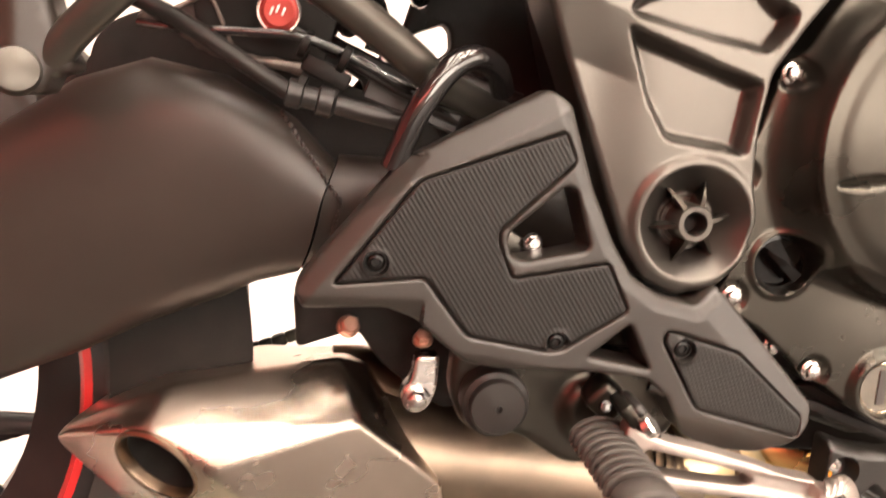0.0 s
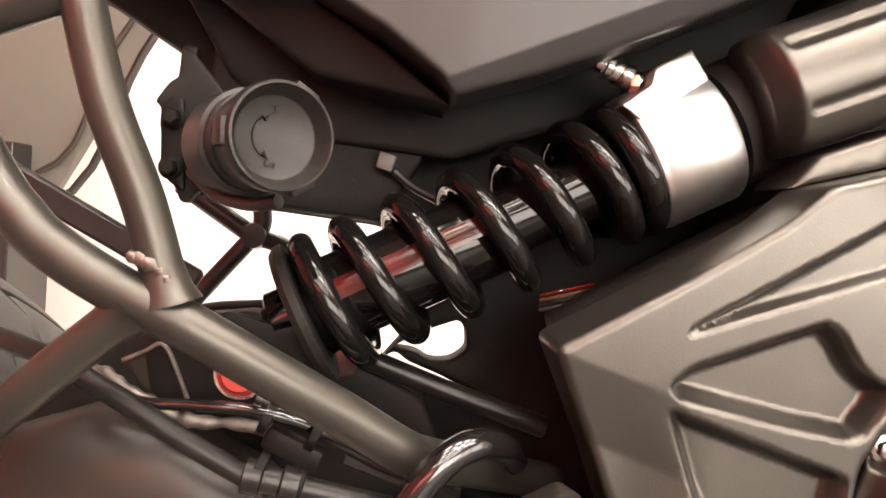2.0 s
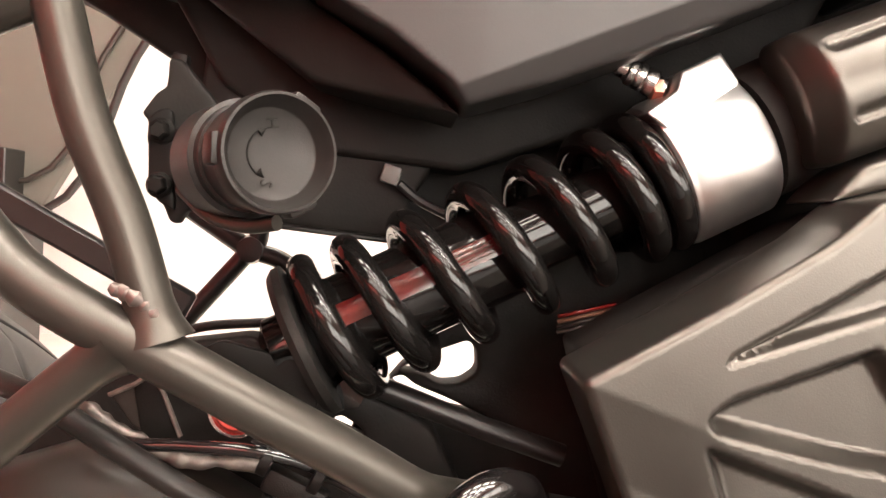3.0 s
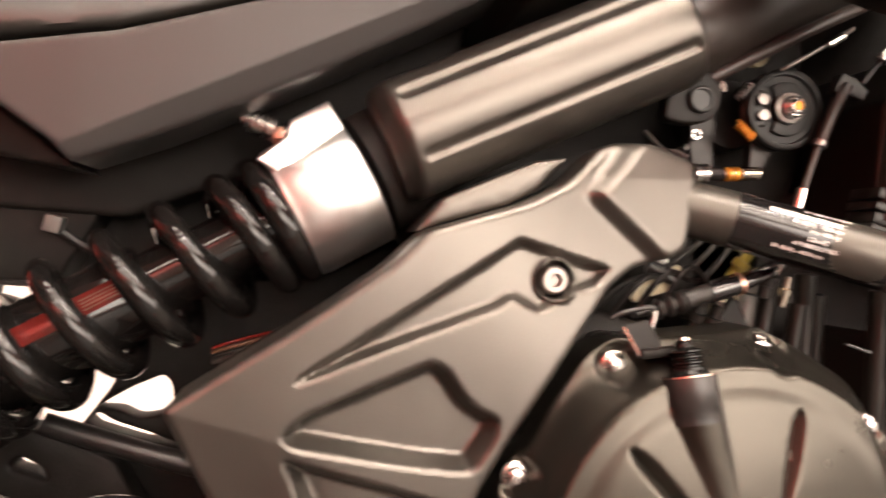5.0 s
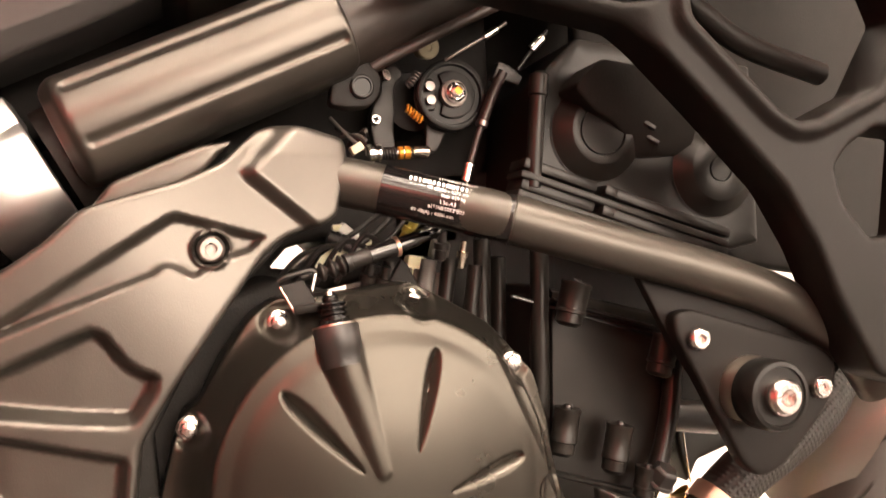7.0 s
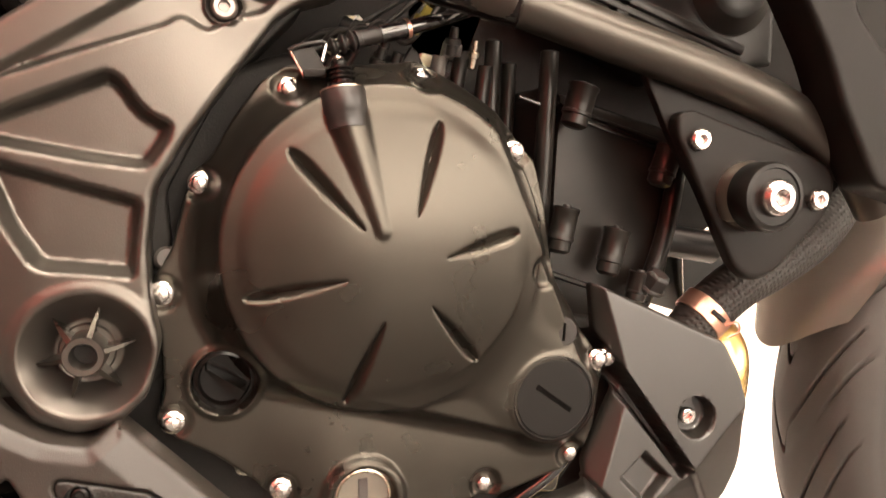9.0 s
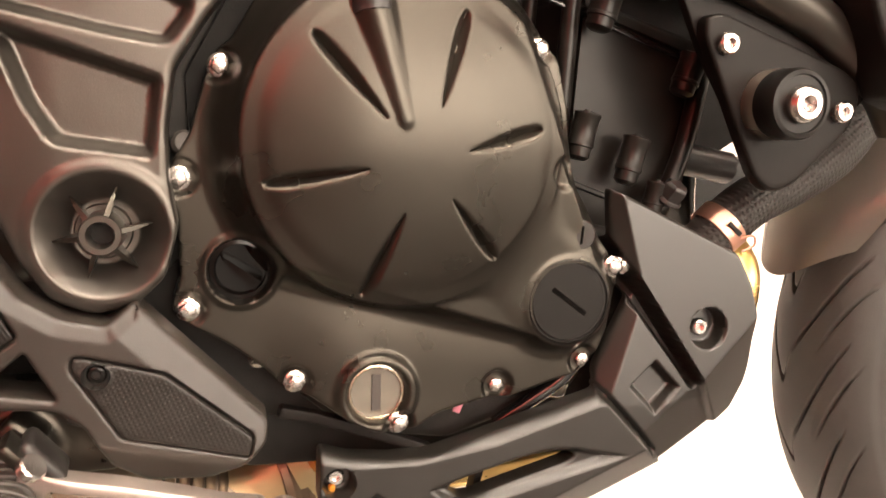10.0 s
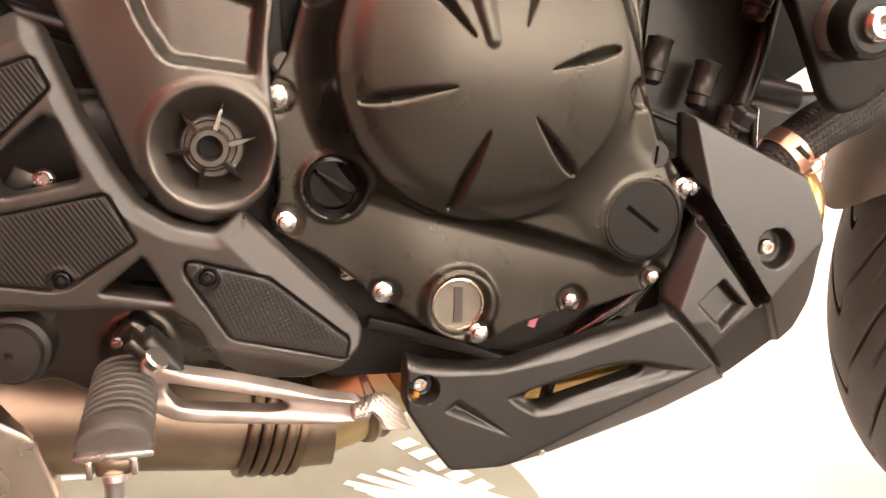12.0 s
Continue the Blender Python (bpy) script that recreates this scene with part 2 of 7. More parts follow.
def rbox(size, m=None, bevel=0.002, segs=2, bm=None):
    own = bmesh.new()
    bmesh.ops.create_cube(own, size=1.0)
    bmesh.ops.scale(own, vec=size, verts=own.verts)
    bmesh.ops.bevel(own, geom=own.edges[:] + own.verts[:], offset=bevel, segments=segs, profile=0.5, affect="EDGES")
    if m is not None:
        own.transform(m)
    if bm is None:
        return own
    tmp = bpy.data.meshes.new("tmp")
    own.to_mesh(tmp)
    own.free()
    bm.from_mesh(tmp)
    bpy.data.meshes.remove(tmp)
    return bm


def loft(sections, bm=None):
    bm = bm or bmesh.new()
    rings = [[bm.verts.new(q) for q in s] for s in sections]
    n = len(rings[0])
    for a, b in zip(rings, rings[1:]):
        for k in range(n):
            bm.faces.new((a[k], a[(k + 1) % n], b[(k + 1) % n], b[k]))
    bm.faces.new(rings[0]), bm.faces.new(rings[-1])
    return bm


def rounded(pts, r, n=5):
    """A polygon's corners, rounded by up to r."""
    out = []
    p = [np.array(q, float) for q in pts]
    for i in range(len(p)):
        a, b, c = p[i - 1], p[i], p[(i + 1) % len(p)]
        da, dc = a - b, c - b
        la, lc = np.linalg.norm(da), np.linalg.norm(dc)
        k = min(r, 0.45 * la, 0.45 * lc)
        s, e = b + da / la * k, b + dc / lc * k
        for j in range(n + 1):
            t = j / n
            out.append((1 - t) ** 2 * s + 2 * t * (1 - t) * b + t * t * e)
    return np.array(out)


def dense(loop, step):
    out = []
    for a, b in zip(loop, np.roll(loop, -1, 0)):
        d = np.linalg.norm(b - a)
        if d < 1e-7:
            continue
        k = max(1, int(round(d / step)))
        out += [a + (b - a) * j / k for j in range(k)]
    return np.array(out)


def inside_by(loop, q):
    """Distance of the points q from the loop's outline, positive inside."""
    a, b = loop, np.roll(loop, -1, 0)
    best = np.full(len(q), 1e9)
    odd = np.zeros(len(q), bool)
    for (ax, az), (bx, bz) in zip(a, b):
        ex, ez = bx - ax, bz - az
        l2 = ex * ex + ez * ez
        if l2 < 1e-16:
            continue
        t = np.clip(((q[:, 0] - ax) * ex + (q[:, 1] - az) * ez) / l2, 0, 1)
        best = np.minimum(best, (q[:, 0] - ax - t * ex) ** 2 + (q[:, 1] - az - t * ez) ** 2)
        cross = (az > q[:, 1]) != (bz > q[:, 1])
        if ez != 0:
            odd ^= cross & (q[:, 0] < ax + (q[:, 1] - az) / ez * ex)
    d = np.sqrt(best)
    return np.where(odd, d, -d)


def line_by(a, b, q):
    """Distance of q from the segment a-b, and how far along it (0..1)."""
    a, b = np.array(a), np.array(b)
    e = b - a
    t = np.clip(((q - a) @ e) / (e @ e), 0, 1)
    return np.hypot(*(q - a - t[:, None] * e).T), t


def side_of(a, b, q):
    """Signed distance of q from the line a-b, positive to its left."""
    a, b = np.array(a), np.array(b)
    e = (b - a) / np.linalg.norm(b - a)
    return e[0] * (q[:, 1] - a[1]) - e[1] * (q[:, 0] - a[0])


def ease(x, a, b):
    t = np.clip((x - a) / (b - a), 0, 1)
    return t * t * (3 - 2 * t)


def pocket(poly, q, wall, r=0.004):
    """1 on the floor of a pocket, 0 outside it, with a sloping wall."""
    return ease(inside_by(rounded(poly, r), q), 0, wall)


def moulded(outline, y, shape=None, step=0.002, edge=0.002, thick=0.01, holes=(), r=0.003, guides=(), seed=1, follow=False):
    """A moulded plate seen from -y: an outline in x and z with rounded rims, holes right through, and a relief shape(points) added to y; follow leaves the back of a thin shell open."""
    rng = np.random.RandomState(seed)
    loops = [dense(rounded(outline, r), step)] + [dense(rounded(h, r * 0.7), step) for h in holes]

    def reach(q):
        d = inside_by(loops[0], q)
        for h in loops[1:]:
            d = np.minimum(d, -inside_by(h, q))
        return d

    pts = [p for lp in loops for p in lp]
    n_loop = len(pts)
    extra = []
    for k in (0.15, 0.45, 1.0):
        for lp in loops:
            tang = np.roll(lp, -1, 0) - np.roll(lp, 1, 0)
            nrm = np.stack([-tang[:, 1], tang[:, 0]], 1)
            nrm /= np.linalg.norm(nrm, axis=1)[:, None] + 1e-12
            for s in (1, -1):
                q = lp + s * nrm * edge * k
                d = reach(q)
                extra.append(q[np.abs(d - edge * k) < edge * 0.08])
    lo, hi = loops[0].min(0), loops[0].max(0)
    gx, gz = np.meshgrid(np.arange(lo[0], hi[0], step), np.arange(lo[1], hi[1], step))
    gx = gx + (np.arange(len(gx)) % 2)[:, None] * step * 0.5
    q = np.stack([gx.ravel(), gz.ravel()], 1) + rng.uniform(-0.04, 0.04, (gx.size, 2)) * step
    q = q[reach(q) > edge + 0.45 * step]
    if len(guides):
        g = np.concatenate([np.asarray(line) for line in guides])
        g = g[reach(g) > edge + 0.3 * step]
        far = np.ones(len(q), bool)
        for p in g:
            far &= np.abs(q - p).sum(1) > 0.6 * step
        q = np.concatenate([q[far], g])
    extra.append(q)
    allp = np.concatenate([np.array(pts)] + extra)
    edges, start = [], 0
    for lp in loops:
        edges += [(start + i, start + (i + 1) % len(lp)) for i in range(len(lp))]
        start += len(lp)
    v, _, f, *_ = delaunay_2d_cdt([Vector(p) for p in allp], edges, [], 0, 1e-6)
    v = np.array([tuple(p) for p in v])
    f = np.array([t for t in f if len(t) == 3])
    f = f[reach(v[f].mean(1)) > 0]
    d = np.clip(reach(v), 0, edge)
    rim = edge * (1 - np.sqrt(np.clip(1 - (1 - d / edge) ** 2, 0, 1)))
    h = shape(v) if shape else 0
    bm = bmesh.new()
    yy = y + h + rim
    verts = [bm.verts.new((a, b, c)) for (a, c), b in zip(v, yy)]
    for t in f:
        bm.faces.new([verts[i] for i in t])
    loose = [w for w in bm.verts if not w.link_faces]
    bmesh.ops.delete(bm, geom=loose, context="VERTS")
    border = [e for e in bm.edges if len(e.link_faces) == 1]
    got = bmesh.ops.extrude_edge_only(bm, edges=border)
    back = [w for w in got["geom"] if isinstance(w, bmesh.types.BMVert)]
    for w in back:
        w.co.y = max(y + thick, w.co.y + 0.003) if follow else y + thick
    rimedges = [e for e in got["geom"] if isinstance(e, bmesh.types.BMEdge) and len(e.link_faces) == 1]
    if not follow:
        bmesh.ops.triangle_fill(bm, use_beauty=False, use_dissolve=False, edges=rimedges)
    return bm


def pocket_guides(poly, wall, r, step=0.0012):
    """Rows of points along the brink and the foot of a pocket."""
    lp = dense(rounded(poly, r), step)
    t = np.roll(lp, -1, 0) - np.roll(lp, 1, 0)
    n = np.stack([-t[:, 1], t[:, 0]], 1) / (np.linalg.norm(t, axis=1)[:, None] + 1e-12)
    if inside_by(lp, (lp + n * 1e-4)[:1])[0] < 0:
        n = -n
    return [lp] + [(lp + n * wall * k)[inside_by(lp, lp + n * wall * k) > wall * k * 0.85] for k in (0.33, 0.67, 1.0)]


def circle(c, r, n):
    return np.array([(c[0] + r * math.cos(2 * math.pi * k / n), c[1] + r * math.sin(2 * math.pi * k / n)) for k in range(n)])


def rows_beside(a, b, offsets, step=0.0011):
    a, b = np.array(a), np.array(b)
    e = (b - a) / np.linalg.norm(b - a)
    n = np.array((-e[1], e[0]))
    t = np.arange(0, np.linalg.norm(b - a), step)[:, None]
    return [a + e * t + n * o for o in offsets]


def hexhead(r, h, flange=None, washer=0.0):
    """A hexagon bolt head along -y from y = 0, with a flange or a washer under it."""
    bm = bmesh.new()
    if flange:
        lathe([(flange, 0), (flange, 0.001), (r * 1.02, 0.0022), (0, 0.0022)], segs=20, bm=bm)
    ring = [(r * 0.0, h), (r * 0.72, h), (r * 0.97, h * 0.86), (r, h * 0.78), (r, 0.0)]
    lathe([(a, b) for a, b in reversed(ring)], segs=6, bm=bm)
    return bm


def sockethead(r, h, deep=0.0022):
    """A button-head screw along -y with a hexagon socket."""
    bm = bmesh.new()
    k = r * 0.45
    lathe([(r, 0), (r, h * 0.45), (r * 0.93, h * 0.8), (r * 0.75, h), (k, h)], segs=24, bm=bm, ends=(True, False))
    lathe([(k, h), (k * 0.98, h - deep), (0, h - deep)], segs=6, bm=bm, ends=(False, True))
    return bm


HEX = bake("bolt", hexhead(0.0048, 0.0055, 0.0065), M_CHROME)
SCREW = bake("screw", sockethead(0.0048, 0.0032), M_CAPBLACK)
SILVER_SCREW = bake("screw", sockethead(0.0050, 0.0036), M_CHROME)


def bolt_at(mesh, parent, x, y, z, scale=1.0, name="bolt", spin=0.0, tilt=0.0, label=""):
    return link(name, mesh, parent, label, pose(x, y, z, tilt, spin, 0) @ Matrix.Diagonal((scale, scale, scale, 1)))


# ---- the room ----
def slab(name, size, centre, material, label):
    ob = new(name, bake(name, rbox(size, None, 0.004, 1), material))
    ob.location = centre
    return tagged(ob, label, name.split("_")[0], kind="structure")


slab("floor", (9.0, 8.4, 0.2), (0.5, -0.4, -0.1), M_AISLE, "dark grey tiled showroom floor")
slab("floor_platform", (9.0, 3.26, 0.006), (0.5, 2.19, 0.003), M_FLOOR, "white polished display platform under strong light")
slab("wall_north", (9.0, 0.2, 3.2), (0.5, 3.9, 1.6), M_WALL, "white painted showroom wall behind the motorcycle")
slab("wall_south_1", (4.3, 0.2, 3.2), (-1.85, -4.7, 1.6), M_ROSE, "dusty pink painted showroom wall")
slab("wall_south_2", (4.7, 0.2, 0.5), (2.65, -4.7, 0.25), M_ROSE, "dusty pink wall under the shop front")
slab("wall_south_3", (4.7, 0.2, 0.4), (2.65, -4.7, 3.0), M_ROSE, "dusty pink wall over the shop front")
win = tagged(new("window_1"), "wide open shop front window in the wall", "window", kind="structure")
win.location = (3.1, -4.7, 0.5)
for wx in (-2.76, -0.78, 0.80, 1.86):
    link("window_frame", bake("window_frame", rbox((0.06, 0.12, 2.3), Matrix.Translation((wx, 0, 1.15)), 0.004, 1), M_BLACK), win)
sky = new("backdrop", bake("backdrop", rbox((6.4, 0.05, 3.6), None, 0.004, 1), M_DAY))
sky.location = (3.1, -5.6, 1.7)
tagged(sky, "bright white daylight outside the shop front", "backdrop", kind="structure")
slab("wall_east_1", (0.2, 4.4, 3.2), (5.1, 1.6, 1.6), M_WALL, "white painted showroom side wall")
slab("wall_east_2", (0.2, 4.0, 0.4), (5.1, -2.6, 0.2), M_WALL, "white wall under the side window")
slab("wall_east_3", (0.2, 4.0, 0.7), (5.1, -2.6, 2.85), M_WALL, "white wall over the side window")
# unseen window and glowing sheet, added to brighten the engine's right-facing sides
side = tagged(new("window_2"), "added unseen side window with black bars", "window", kind="structure")
side.location = (5.1, -2.6, 0.4)
for wy in (-1.9, 0.0, 1.9):
    link("window_frame", bake("window_frame", rbox((0.12, 0.06, 2.1), Matrix.Translation((0, wy, 1.05)), 0.004, 1), M_BLACK), side)
side_glow = new("backdrop_2", bake("backdrop_2", rbox((0.05, 5.2, 3.4), None, 0.004, 1), M_SIDE))
side_glow.location = (6.0, -2.6, 1.6)
tagged(side_glow, "added glowing sheet behind the unseen side window", "backdrop", kind="structure")
slab("wall_west", (0.2, 8.4, 3.2), (-4.1, -0.4, 1.6), M_REDWALL, "red painted showroom side wall")
slab("ceiling", (9.0, 8.4, 0.2), (0.5, -0.4, 3.3), M_CEIL, "dusky red showroom ceiling")


def ceiling_light(x, y, w, d, label):
    ob = new("ceiling_light")
    ob.location = (x, y, 3.2)
    tagged(ob, label, "ceiling light", "ceiling lights")
    bm = bmesh.new()
    for sx, sy, lx, ly in ((1, 0, 0.03, d + 0.03), (-1, 0, 0.03, d + 0.03), (0, 1, w + 0.03, 0.03), (0, -1, w + 0.03, 0.03)):
        rbox((lx, ly, 0.05), Matrix.Translation((sx * w / 2, sy * d / 2, -0.025)), 0.004, 1, bm)
    link("frame", bake("frame", bm, M_WHITE), ob)
    link("diffuser", bake("diffuser", rbox((w - 0.035, d - 0.035, 0.01), Matrix.Translation((0, 0, -0.03)), 0.002, 1), M_LAMP), ob, "glowing warm white diffuser")
    return ob


# the unseen row at y = -3.85 is added to brighten the clutch dome's top
for lx, ly, lw, ld in [(-0.55 + 0.85 * i, y, 0.55, d) for i in range(4) for y, d in ((0.05, 0.40), (-0.70, 0.34), (-1.52, 0.34), (-2.35, 0.34), (-3.05, 0.34), (-3.85, 0.40))] + [(2.9, -0.9, 1.0, 0.5), (-1.5, -3.1, 0.8, 0.4), (-1.2, 2.1, 1.2, 0.6), (0.6, 2.1, 1.2, 0.6), (2.4, 2.1, 1.2, 0.6)]:
    ceiling_light(lx, ly, lw, ld, "square-edged white ceiling panel light, switched on")
sign = new("red_light_box")
sign.location = (-2.35, -4.6, 2.45)
tagged(sign, "long red backlit sign box on the wall, switched on", "light box")
link("frame", bake("frame", rbox((3.1, 0.10, 1.10), Matrix.Translation((0, 0.05, 0)), 0.006, 1), M_BLACK), sign)
link("diffuser", bake("diffuser", rbox((3.0, 0.02, 1.00), Matrix.Translation((0, 0.105, 0)), 0.004, 1), M_SIGN), sign, "glowing red acrylic face")
for k in range(7):
    ob = new("downlight")
    ob.location = (0.55 + 0.32 * k, -1.08, 3.2)
    tagged(ob, "small round warm white downlight set in the ceiling", "downlight", "row of downlights")
    link("ring", bake("ring", lathe([(0.075, 0), (0.075, 0.012), (0.055, 0.016), (0.05, 0.004)], (0, 0, 0), (0, 0, -1), 24), M_WHITE), ob)
    link("lens", bake("lens", lathe([(0.05, 0.003), (0.05, 0.007), (0, 0.008)], (0, 0, 0), (0, 0, -1), 24), M_SPOT), ob, "glowing lens")

# mat with a printed sign under the machine
floor_mat = new("floor_mat", bake("floor_mat", lathe([(0.44, 0), (0.44, 0.003), (0.435, 0.004), (0, 0.004)], (0.13, 0.85, 0.0062), (0, 0, 1), 96), M_MAT))
tagged(floor_mat, "grey-green display mat with worn white print on the floor", "mat")


def stripe(x, y, length, width, turn, parent=floor_mat, curl=0.0, lift=0.0):
    n = 8
    bm = bmesh.new()
    rows = []
    for i in range(n + 1):
        t = i / n
        w = width * (0.35 + 0.65 * math.sin(math.pi * min(1, 0.15 + 0.8 * t)))
        c = Vector((length * t, curl * t * t, 0))
        rows.append((bm.verts.new(c + Vector((0, w / 2, 0))), bm.verts.new(c - Vector((0, w / 2, 0)))))
    for a, b in zip(rows, rows[1:]):
        bm.faces.new((a[0], a[1], b[1], b[0]))
    got = bmesh.ops.extrude_face_region(bm, geom=bm.faces[:])
    bmesh.ops.translate(bm, vec=(0, 0, 0.0008), verts=[w for w in got["geom"] if isinstance(w, bmesh.types.BMVert)])
    bm.transform(pose(x, y, 0.0104 + lift, 0, 0, turn))
    return part("print_bar", bm, M_WHITE, parent)


for k, (tx, ty) in enumerate(((0.3789, 0.889), (0.3653, 0.9036), (0.3553, 0.9177), (0.3732, 0.9307), (0.399, 0.9382), (0.4239, 0.9375), (0.4463, 0.9243), (0.4655, 0.8993))):
    ex, ey = 0.492 + 0.005 * k, 0.800 + 0.004 * k
    stripe(tx, ty, math.hypot(ex - tx, ey - ty), 0.0155, math.degrees(math.atan2(ey - ty, ex - tx)), curl=0.012, lift=0.00008 * k)
for k in range(5):
    part("print_block", rbox((0.0240, 0.0300, 0.0008), pose(0.4455 + 0.0153 * k, 1.003 - 0.0315 * k, 0.0108, 0, 0, -64), 0.0003, 1), M_WHITE, floor_mat)
for k in range(3):
    stripe(-0.05 + 0.06 * k, 0.95 + 0.02 * k, 0.25, 0.012, 150 + 12 * k, curl=0.04)

# things on the far side
panel = new("display_panel", bake("display_panel", moulded([(-1.12, 0.56), (-0.84, 1.08), (-0.60, 1.52), (-0.55, 1.9), (-2.0, 1.9), (-2.0, 0.56)], 2.9, None, 0.05, 0.006, 0.05), M_BEIGE))
tagged(panel, "beige display panel with a dark rail along its slanting edge", "panel")
part("rail", tube([(-2.0, 2.89, 0.55), (-1.115, 2.89, 0.555), (-0.83, 2.89, 1.08), (-0.59, 2.89, 1.52), (-0.54, 2.89, 1.9)], 0.014, 10, 6), M_BLACK, panel, "dark rail along the slanting edge")
part("inner_rail", tube([(-2.0, 2.875, 0.66), (-1.15, 2.875, 0.66), (-0.93, 2.875, 1.07), (-0.70, 2.875, 1.5), (-0.65, 2.875, 1.9)], 0.010, 10, 6), M_SWING, panel, "thin dark inner trim")
part("foot", rbox((0.05, 0.3, 0.75), Matrix.Translation((-1.7, 2.92, 0.38)), 0.004, 1), M_BLACK, panel)
part("foot", rbox((0.05, 0.3, 0.75), Matrix.Translation((-1.2, 2.92, 0.38)), 0.004, 1), M_BLACK, panel)

# ---- wheels ----
def tyre_mesh(cx, cz, radius, width, rim, grooves, fine):
    """A road tyre with slanting grooves pressed into its tread; the mesh is sheared along the grooves."""
    m = 56
    per = [k / 40 for k in range(40)]
    per = sorted(set([p for p in per if min(abs(p - 0.08), abs(p - 0.58)) > 0.055] + [c + d for c in (0.08, 0.58) for d in (-0.05, -0.04, -0.028, 0.0, 0.028, 0.04, 0.05)]))
    prof = []
    for j in range(m + 1):
        a = math.pi * (j / m - 0.5)
        s = math.sin(a)
        prof.append((radius - (radius - rim) * (1 - math.cos(a) ** 0.62) * 0.98, s * width / 2 * (1 if abs(s) < 0.97 else 0.97)))
    bm = bmesh.new()
    rings = []
    for i in range(grooves):
        for p in per:
            ring = []
            for r, w in prof:
                u = abs(w) / (width / 2)
                cut = 0.0
                for centre, lo, hi in ((0.08, 0.05, 0.78), (0.58, 0.50, 0.92)):
                    d = abs(p - centre) * 2 * math.pi * radius / grooves
                    if lo < u < hi and d < 0.0046:
                        cut = 0.0065 * min(1.0, 6 * (u - lo), 6 * (hi - u)) * max(0.0, min(1.0, (0.0044 - d) / 0.0020))
                a = (i + p - 1.15 * u - 0.55 * u * u + (0.5 if w > 0 else 0.0) * min(1.0, u * 8)) * 2 * math.pi / grooves
                ring.append(bm.verts.new((cx + (r - cut) * math.cos(a), BASE.y + w, cz + (r - cut) * math.sin(a))))
            rings.append(ring)
    n = len(rings)
    for i in range(n):
        a, b = rings[i], rings[(i + 1) % n]
        for j in range(m):
            bm.faces.new((a[j], a[j + 1], b[j + 1], b[j]))
    return bm


def wheel(name, cx, cz, radius, width, grooves, fine, spokes, label, rubber, rim_r=0.222):
    hub = part(name, lathe([(0.03, -0.09), (0.045, -0.085), (0.045, -0.03), (0.032, 0), (0.045, 0.03), (0.045, 0.085), (0.03, 0.09)], (cx, BASE.y, cz), (0, -1, 0), 32), M_BLACK, bike, label)
    part("tyre", tyre_mesh(cx, cz, radius, width, rim_r, grooves, fine), rubber, hub, "black road tyre with slanting tread grooves", 60)
    hw = width * 0.40
    part("rim", lathe([(rim_r + 0.004, -hw), (rim_r - 0.010, -hw - 0.002), (rim_r - 0.020, -hw + 0.012), (0.185, -0.03), (0.18, 0), (0.185, 0.03), (rim_r - 0.020, hw - 0.012), (rim_r - 0.010, hw + 0.002), (rim_r + 0.004, hw), (0.200, 0.0), (rim_r + 0.004, -hw)], (cx, BASE.y, cz), (0, -1, 0), 72), M_BLACK, hub, "gloss black cast rim")
    part("rim_stripe", lathe([(rim_r - d, hw + h) for d, h in ((0.014, 0.0015), (0.0095, 0.0035), (0.0145, 0.0045), (0.0185, -0.001), (0.014, 0.0015))], (cx, BASE.y, cz), (0, -1, 0), 96), M_REDLINE, hub, "red rim stripe")
    for k in range(spokes):
        a = 2 * math.pi * (k - 0.34) / spokes
        for d in (-0.10, 0.10):
            bm = tube([(cx + 0.04 * math.cos(a), BASE.y - 0.02, cz + 0.04 * math.sin(a)), (cx + 0.11 * math.cos(a + d * 0.6), BASE.y - 0.022, cz + 0.11 * math.sin(a + d * 0.6)), (cx + 0.19 * math.cos(a + d * 1.8), BASE.y - 0.018, cz + 0.19 * math.sin(a + d * 1.8))], lambda t: 0.011 - 0.003 * t, 10, 6)
            part("spoke", bm, M_BLACK, hub)
    return hub


front = wheel("front_wheel", 1.100, 0.300, 0.300, 0.12, 22, 2000, 5, "front wheel with black rim", M_TYRE)
rear = wheel("rear_wheel", -0.338, 0.298, 0.298, 0.15, 22, 1200, 5, "rear wheel with black rim and red stripe", M_TYRE, 0.240)
part("brake_disc", lathe([(0.11, 0.058), (0.11, 0.062), (0.145, 0.062), (0.145, 0.058), (0.11, 0.058)], (1.100, BASE.y, 0.30), (0, -1, 0), 64), M_STEEL, front, "brushed steel brake disc")

# front fender: a shell round the tyre
bm = bmesh.new()
rows = []
for i in range(41):
    a = radians(58 + (168.0 - 58) * i / 40)
    end = max(0.0, (i - 33) / 7)
    row = []
    for j in range(31):
        v = (j / 30 - 0.5) * 2
        w = 0.074 * (1 - 0.30 * end ** 2)
        r = 0.338 - 0.030 * abs(v) ** 3.2 - 0.004 * end
        aa = a - radians(7) * end * abs(v) ** 2
        row.append(bm.verts.new((1.100 + r * math.cos(aa), BASE.y + w * v, 0.30 + r * math.sin(aa))))
    rows.append(row)
for a, b in zip(rows, rows[1:]):
    for j in range(30):
        bm.faces.new((a[j], a[j + 1], b[j + 1], b[j]))
bmesh.ops.solidify(bm, geom=bm.faces[:], thickness=0.003)
part("front_fender", bm, M_FENDER, bike, "silver-grey painted front fender over the tyre", 50)
